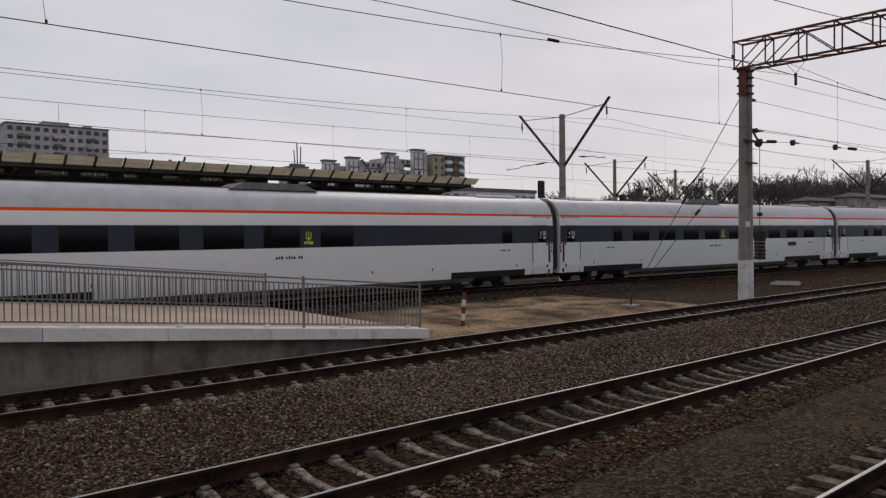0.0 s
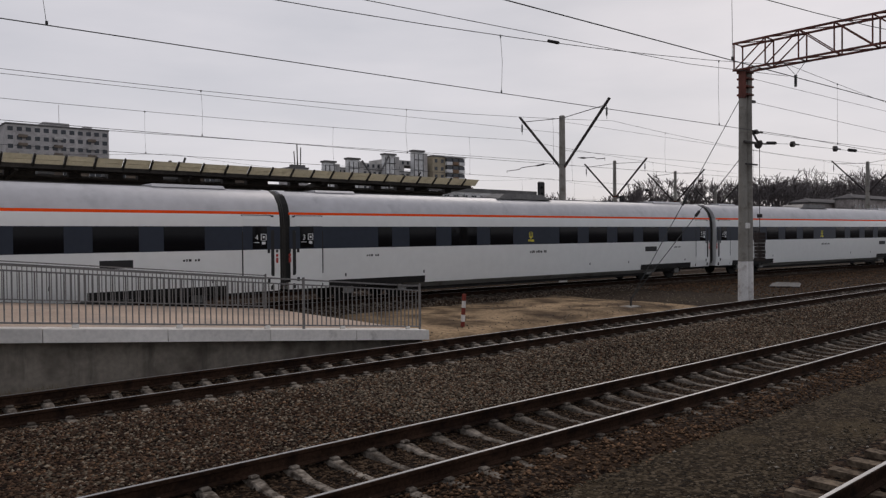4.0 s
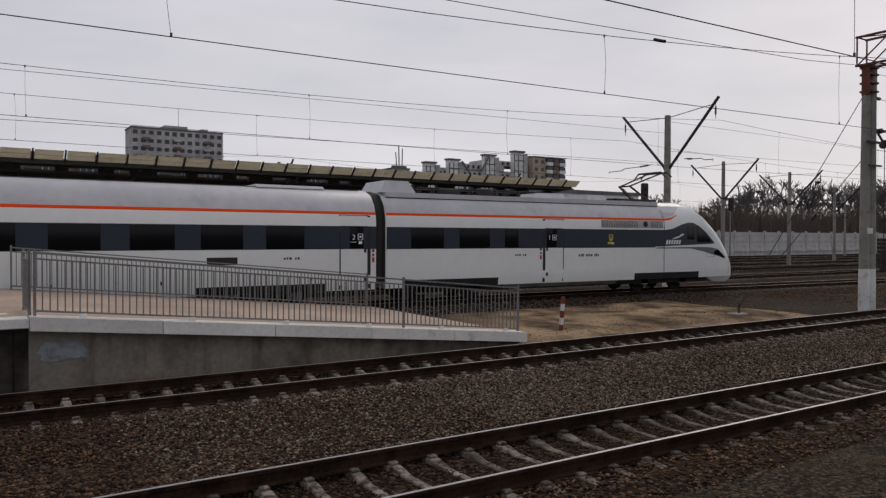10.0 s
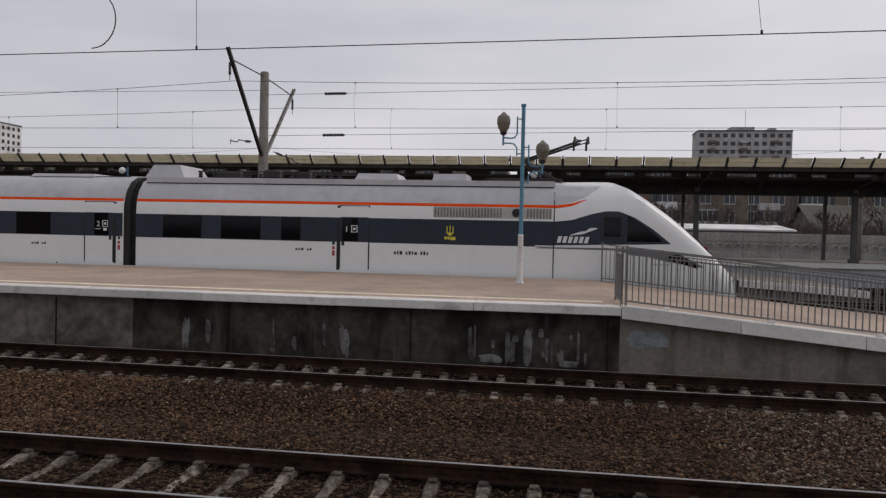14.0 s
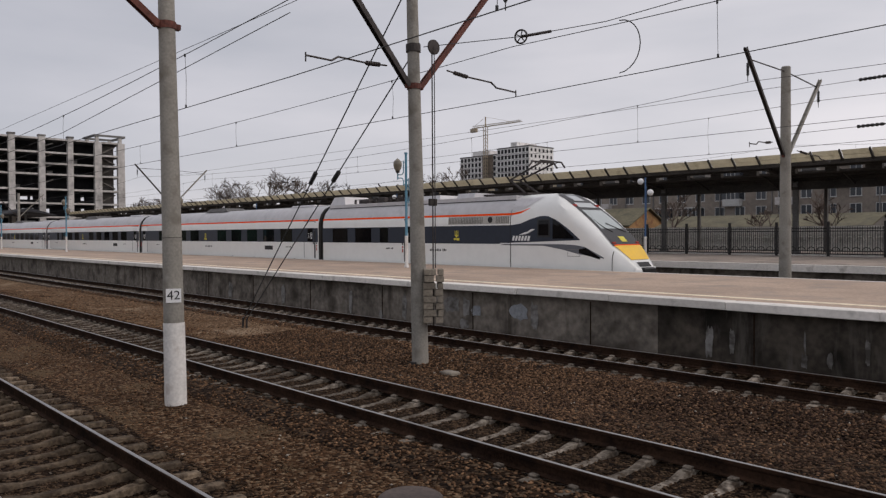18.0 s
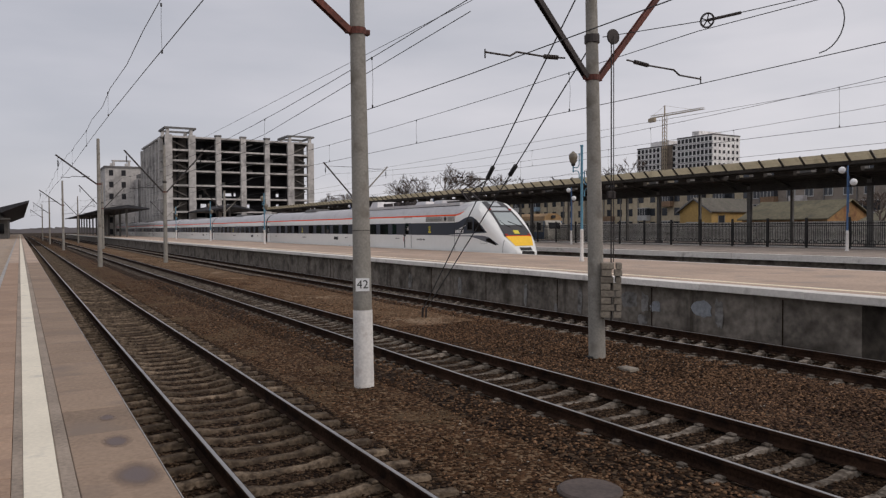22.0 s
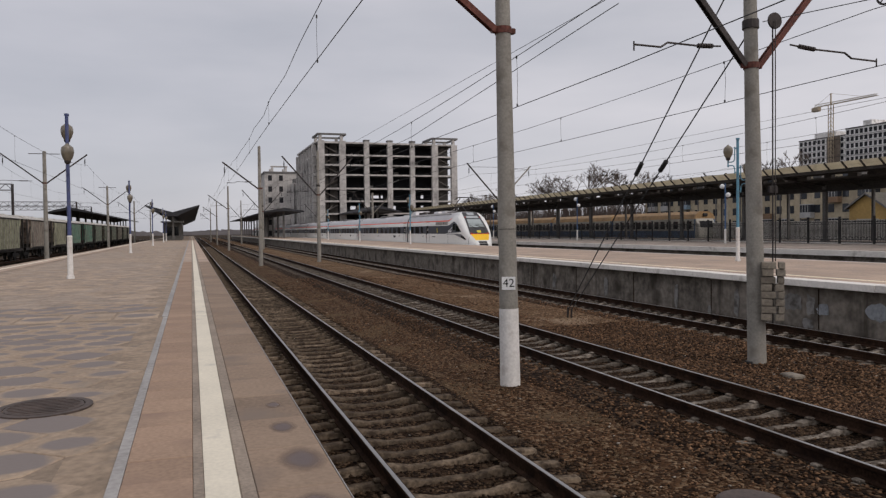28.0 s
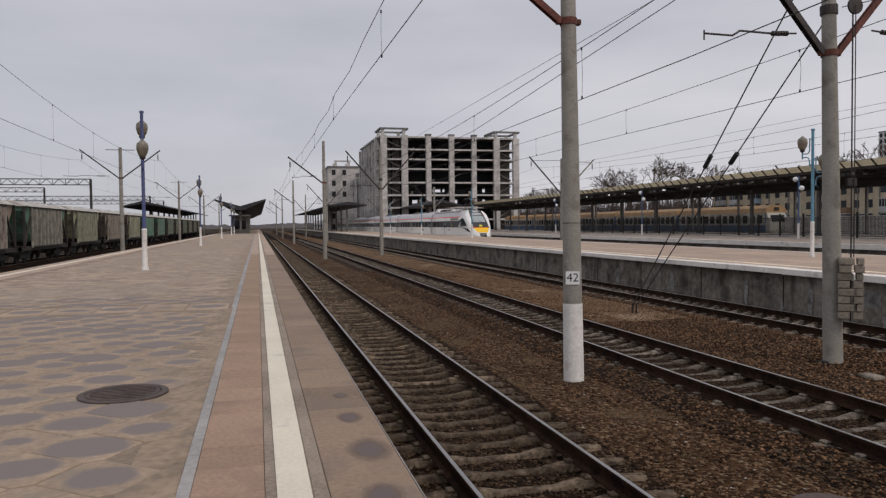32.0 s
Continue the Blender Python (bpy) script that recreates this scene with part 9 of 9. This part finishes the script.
# ---- yard wall, sheds and posts to the far right ----
M["yard_panel"] = surface("yard_panel", (0.52, 0.50, 0.48), 0.9, 0, 0.15, 3, 0.5, 0.1, (0.36, 0.34, 0.32), 0.35)
yard = thing("yard_wall", "long pale concrete panel wall along the yard", "wall")
panel = mesh_of(Shape().box(0.13, 3.87, 0, 0.12, 0.95, 3.85).box(-0.12, 0.12, -0.12, 0.2, -0.1, 4.1).box(0.13, 3.87, -0.25, 0.2, 0.7, 0.94).box(0.13, 3.87, -0.05, 0.14, -0.1, 0.69).box(0.5, 3.5, -0.03, -0.001, 1.3, 3.5), "wall_panel", M["yard_panel"])
for i in range(52):
    piece("wall_panel", panel, yard, 52 + i * 4.0, 75 + 0.0 * i, -0.3)
M["workshop_wall"] = surface("workshop_wall", (0.37, 0.33, 0.31), 0.95, 0, 0.16, 2, 0.2, 0, (0.14, 0.12, 0.11), 0.4)
M["dark_roof"] = surface("dark_roof", (0.07, 0.064, 0.066), 0.9, 0, 0.15, 2, 0.3, 0)
for x0, x1, y0, h, rise, bays, label in ((209, 236, 90, 10.7, 1.2, 12, "long pinkish-grey workshop with dark eaves and small high windows"), (223, 290, 84, 11.9, 1.3, 24, "taller pinkish-grey workshop with dark eaves and small high windows")):
    ws = window_block("workshop", label, x0, x1, y0, y0 + 5, h, "workshop_wall", bays, 1, sill=h - 2.4, wh=0.95, ww=1.0, frame=False, roof_h=0.35, skip=lambda n, *a: n % 4 == 3)
    part("roof", Shape().add([(x0 - 0.6, y0 - 0.7, h + 0.36), (x1 + 0.6, y0 - 0.7, h + 0.36), (x1 + 0.6, y0 + 5.7, h + 0.36), (x0 - 0.6, y0 + 5.7, h + 0.36), (x0 + 3, y0 + 2.5, h + rise + 0.36), (x1 - 3, y0 + 2.5, h + rise + 0.36)], [(0, 1, 5, 4), (1, 2, 5), (2, 3, 4, 5), (3, 0, 4), (3, 2, 1, 0)]), M["dark_roof"], ws, "dark hipped roof")
    for k in range(3):
        part("floodlight", Shape().rod((x0 + 6 + k * 11, y0 - 0.5, 6.6), (x0 + 6 + k * 11, y0 + 0.1, 6.6), 0.22, 0.3, 10), M["black"], ws)
for k, (yy, x0) in enumerate(((41.0, 12), (47.5, 40), (53.5, 52), (60.0, 54), (67.0, 56))):
    straight_track("yard_track", yy, x0, 420, 1, 0, M["sleeper"], "distant yard track", far=True)
for x, y in ((63, 57), (96, 70), (150, 72)):
    o = thing("signal_post", "dark railway signal with round backplate", "signal", group="signals", at=pose(x, y, 0))
    part("post", Shape().rod((0, 0, -0.5), (0, 0, 8.6), 0.1, 0.08, 10), M["mast_concrete"], o)
    part("head", Shape().box(-0.4, 0.4, -0.25, 0.1, 6.6, 8.6, 0.1).rod((0, -0.4, 8.0), (0, -0.2, 8.0), 0.16).rod((0, -0.4, 7.3), (0, -0.2, 7.3), 0.16), M["black"], o)


# ---- lattice gantries over the freight yard ----
for x, y0, y1, z in ((-140, -120, -28, 10.0), (-190, -120, -48, 11.0), (-205, -140, -27, 9.6), (-260, -140, -30, 10.2)):
    g = thing("yard_gantry", "long dark lattice gantry over the freight yard", "gantry", group="yard gantries")
    s = Shape()
    for zz in (z, z + 1.0):
        s.beam((x, y0, zz), (x, y1, zz), 0.15)
    k = y0
    while k < y1:
        s.beam((x, k, z), (x, k + 1.0, z + 1.0), 0.09).beam((x, k + 1.0, z + 1.0), (x, k + 2.0, z), 0.09).beam((x, k + 2.0, z), (x, k + 2.0, z + 1.0), 0.08)
        k += 2.0
    part("truss", s, M["dark_steel"], g)
    part("leg", Shape().rod((x, y1, -0.5), (x, y1, z + 1.0), 0.22, n=10), M["dark_steel"], g)


# ---- bare trees ----
def bare_tree(x, y, h, seed, spread=0.5, nests=0, material="bark", fine=4, twig=0.02):
    """A leafless tree: forking limbs down to fine twigs."""
    rng = random.Random(seed)
    t = thing("bare_tree", "leafless grey-brown tree with fine twigs", "tree", group="bare trees", at=pose(x, y, -0.4))
    trunk_shape, crown = Shape(), Shape()
    tips = []

    def grow(p, d, length, r, depth):
        q = p + d * length
        r = max(r, twig)
        (trunk_shape if depth < 2 else crown).rod(p, q, r, max(r * 0.68, twig), n=6 if depth < 2 else 3, caps=False)
        if depth >= fine:
            tips.append(q)
            return
        for i in range(rng.choice((2, 3, 3)) if depth else 4):
            a = rng.uniform(0, 2 * math.pi)
            e = d + Vector((math.cos(a), math.sin(a), rng.uniform(-0.1, 0.5))) * rng.uniform(0.45, 0.95) * spread * 1.6
            grow(p + d * length * rng.uniform(0.7, 1.0), e.normalized(), length * rng.uniform(0.55, 0.8), r * 0.62, depth + 1)
    grow(Vector((0, 0, 0)), Vector((rng.uniform(-0.08, 0.08), 0, 1)).normalized(), h * 0.34, h * 0.017, 0)
    part("trunk", trunk_shape, M[material], t)
    part("crown", crown, M[material], t)
    for i in range(nests):
        p = tips[(i * 37 + 5) % len(tips)]
        part("nest", Shape().lathe([(0.1, -0.4), (0.6, -0.2), (0.75, 0.1), (0.3, 0.4)], 8, p), M["black"], t)
    return t


M["bark"] = surface("bark", (0.105, 0.082, 0.068), 0.95, 0, 0.2, 2, 0.3, 0)
# greyer than the other bark: distance haze is mixed into the colour
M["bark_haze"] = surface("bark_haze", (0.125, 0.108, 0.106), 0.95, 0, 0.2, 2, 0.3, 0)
M["bark_red"] = surface("bark_red", (0.115, 0.083, 0.066), 0.95, 0, 0.2, 2, 0.3, 0)
for i, (x, y, h, n) in enumerate(((-388, 150, 23, 0), (-372, 152, 21, 0), (-350, 150, 20, 0), (-296, 150, 26, 0), (-286, 154, 24, 0), (-262, 150, 29, 5), (-235, 150, 24, 2), (-225, 156, 20, 0), (-180, 160, 20, 0), (-160, 158, 21, 0), (-400, 160, 21, 0))):
    bare_tree(x, y, h * 1.22, 100 + i, 0.66, n, fine=6, twig=0.055)
for i in range(76):
    k = random.Random(900 + i)
    x = 98 + i * 7.4 + k.uniform(-3, 3) if i < 12 else 186 + (i - 12) * 2.7 + k.uniform(-2, 2)
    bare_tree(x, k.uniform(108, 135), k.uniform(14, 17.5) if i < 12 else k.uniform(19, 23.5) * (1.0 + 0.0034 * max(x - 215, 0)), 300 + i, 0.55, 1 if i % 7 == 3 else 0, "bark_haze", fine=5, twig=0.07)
for i in range(40):
    k = random.Random(1500 + i)
    bare_tree(-40 + i * 3.0 + k.uniform(-2, 2) if i > 12 else -44 + i * 9, k.uniform(72, 86), k.uniform(5, 9.5), 600 + i, 0.65, 0, "bark_red", fine=5, twig=0.03)
brush = Shape()
kk = random.Random(77)
for i in range(2600):
    x, y, h = kk.uniform(55, 260), kk.uniform(78, 91), kk.uniform(1.5, 5.5)
    h = h * 0.55 if 66 < x < 102 else h
    dx, dy = kk.uniform(-0.8, 0.8), kk.uniform(-0.8, 0.8)
    brush.add([(x - 0.05, y, -0.4), (x + 0.05, y, -0.4), (x + dx, y + dy, h)], [(0, 1, 2)])
    brush.add([(x + dx * 0.4 - 0.03, y + dy * 0.4, h * 0.4), (x + dx * 0.4 + 0.03, y + dy * 0.4, h * 0.4), (x - dx * 0.8, y - dy, h * 0.9)], [(0, 1, 2)])
for i in range(5000):
    x, y, h = kk.uniform(-3, 62), kk.uniform(71.5, 82), kk.uniform(1.5, 5.2)
    dx, dy, w = kk.uniform(-0.9, 0.9), kk.uniform(-0.6, 0.6), 0.06
    brush.add([(x - w, y, -0.4), (x + w, y, -0.4), (x + dx, y + dy, h)], [(0, 1, 2)])
    brush.add([(x + dx * 0.4 - w, y + dy * 0.4, h * 0.4), (x + dx * 0.4 + w, y + dy * 0.4, h * 0.4), (x - dx, y - dy, h * 0.95)], [(0, 1, 2)])
    brush.add([(x + dx * 0.3 - w, y, h * 0.25), (x + dx * 0.3 + w, y, h * 0.25), (x + 1.6 * dx, y - dy, h * 0.6)], [(0, 1, 2)])
for i in range(13000):
    x, y = kk.uniform(104, 360), kk.uniform(102, 138)
    h = kk.uniform(4, 11) * (1.05 if x < 182 else 1.0) * (1.0 + 0.0022 * max(x - 150, 0))
    dx, dy, w = kk.uniform(-1.4, 1.4), kk.uniform(-0.6, 0.6), 0.19
    brush.add([(x - w, y, -0.4), (x + w, y, -0.4), (x + dx, y + dy, h)], [(0, 1, 2)])
    brush.add([(x + dx * 0.4 - w, y + dy * 0.4, h * 0.4), (x + dx * 0.4 + w, y + dy * 0.4, h * 0.4), (x - dx, y - dy, h * 0.95)], [(0, 1, 2)])
for i in range(5200):
    x, y, h = kk.uniform(-400, -160), kk.uniform(98, 116), kk.uniform(5, 12.5)
    dx, dy, w = kk.uniform(-1.8, 1.8), kk.uniform(-0.6, 0.6), 0.15
    brush.add([(x - w, y, -0.4), (x + w, y, -0.4), (x + dx, y + dy, h)], [(0, 1, 2)])
    brush.add([(x + dx * 0.4 - w, y + dy * 0.4, h * 0.4), (x + dx * 0.4 + w, y + dy * 0.4, h * 0.4), (x - dx, y - dy, h * 0.95)], [(0, 1, 2)])
solid("undergrowth", brush, M["bark_red"], "thicket of bare brown shrubs behind the yard wall", "shrubs", kind="stuff")
# low wooded skyline, very far off
wood = Shape()
for i in range(240):
    a = math.pi * 2 * i / 240
    for r, h in ((900, 6), (1100, 11)):
        x, y = r * math.cos(a), r * math.sin(a)
        hh = h * (0.7 + 0.5 * noise.noise((a * 9, r, 0)))
        t = Vector((-math.sin(a), math.cos(a), 0)) * r * math.pi / 200
        n = 6
        top = [Vector((x, y, 0)) + t * (j / n * 2 - 1) + Vector((0, 0, hh * (0.75 + 0.5 * noise.noise((a * 60 + j * 0.7, r, 3.0))))) for j in range(n + 1)]
        low = [Vector((x, y, -1)) + t * (j / n * 2 - 1) for j in range(n + 1)]
        wood.grid([low, top])
# the grey of these woods has the distance haze painted in
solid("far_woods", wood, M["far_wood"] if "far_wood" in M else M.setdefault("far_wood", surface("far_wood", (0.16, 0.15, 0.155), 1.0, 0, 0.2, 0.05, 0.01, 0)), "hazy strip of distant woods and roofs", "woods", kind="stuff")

motions()
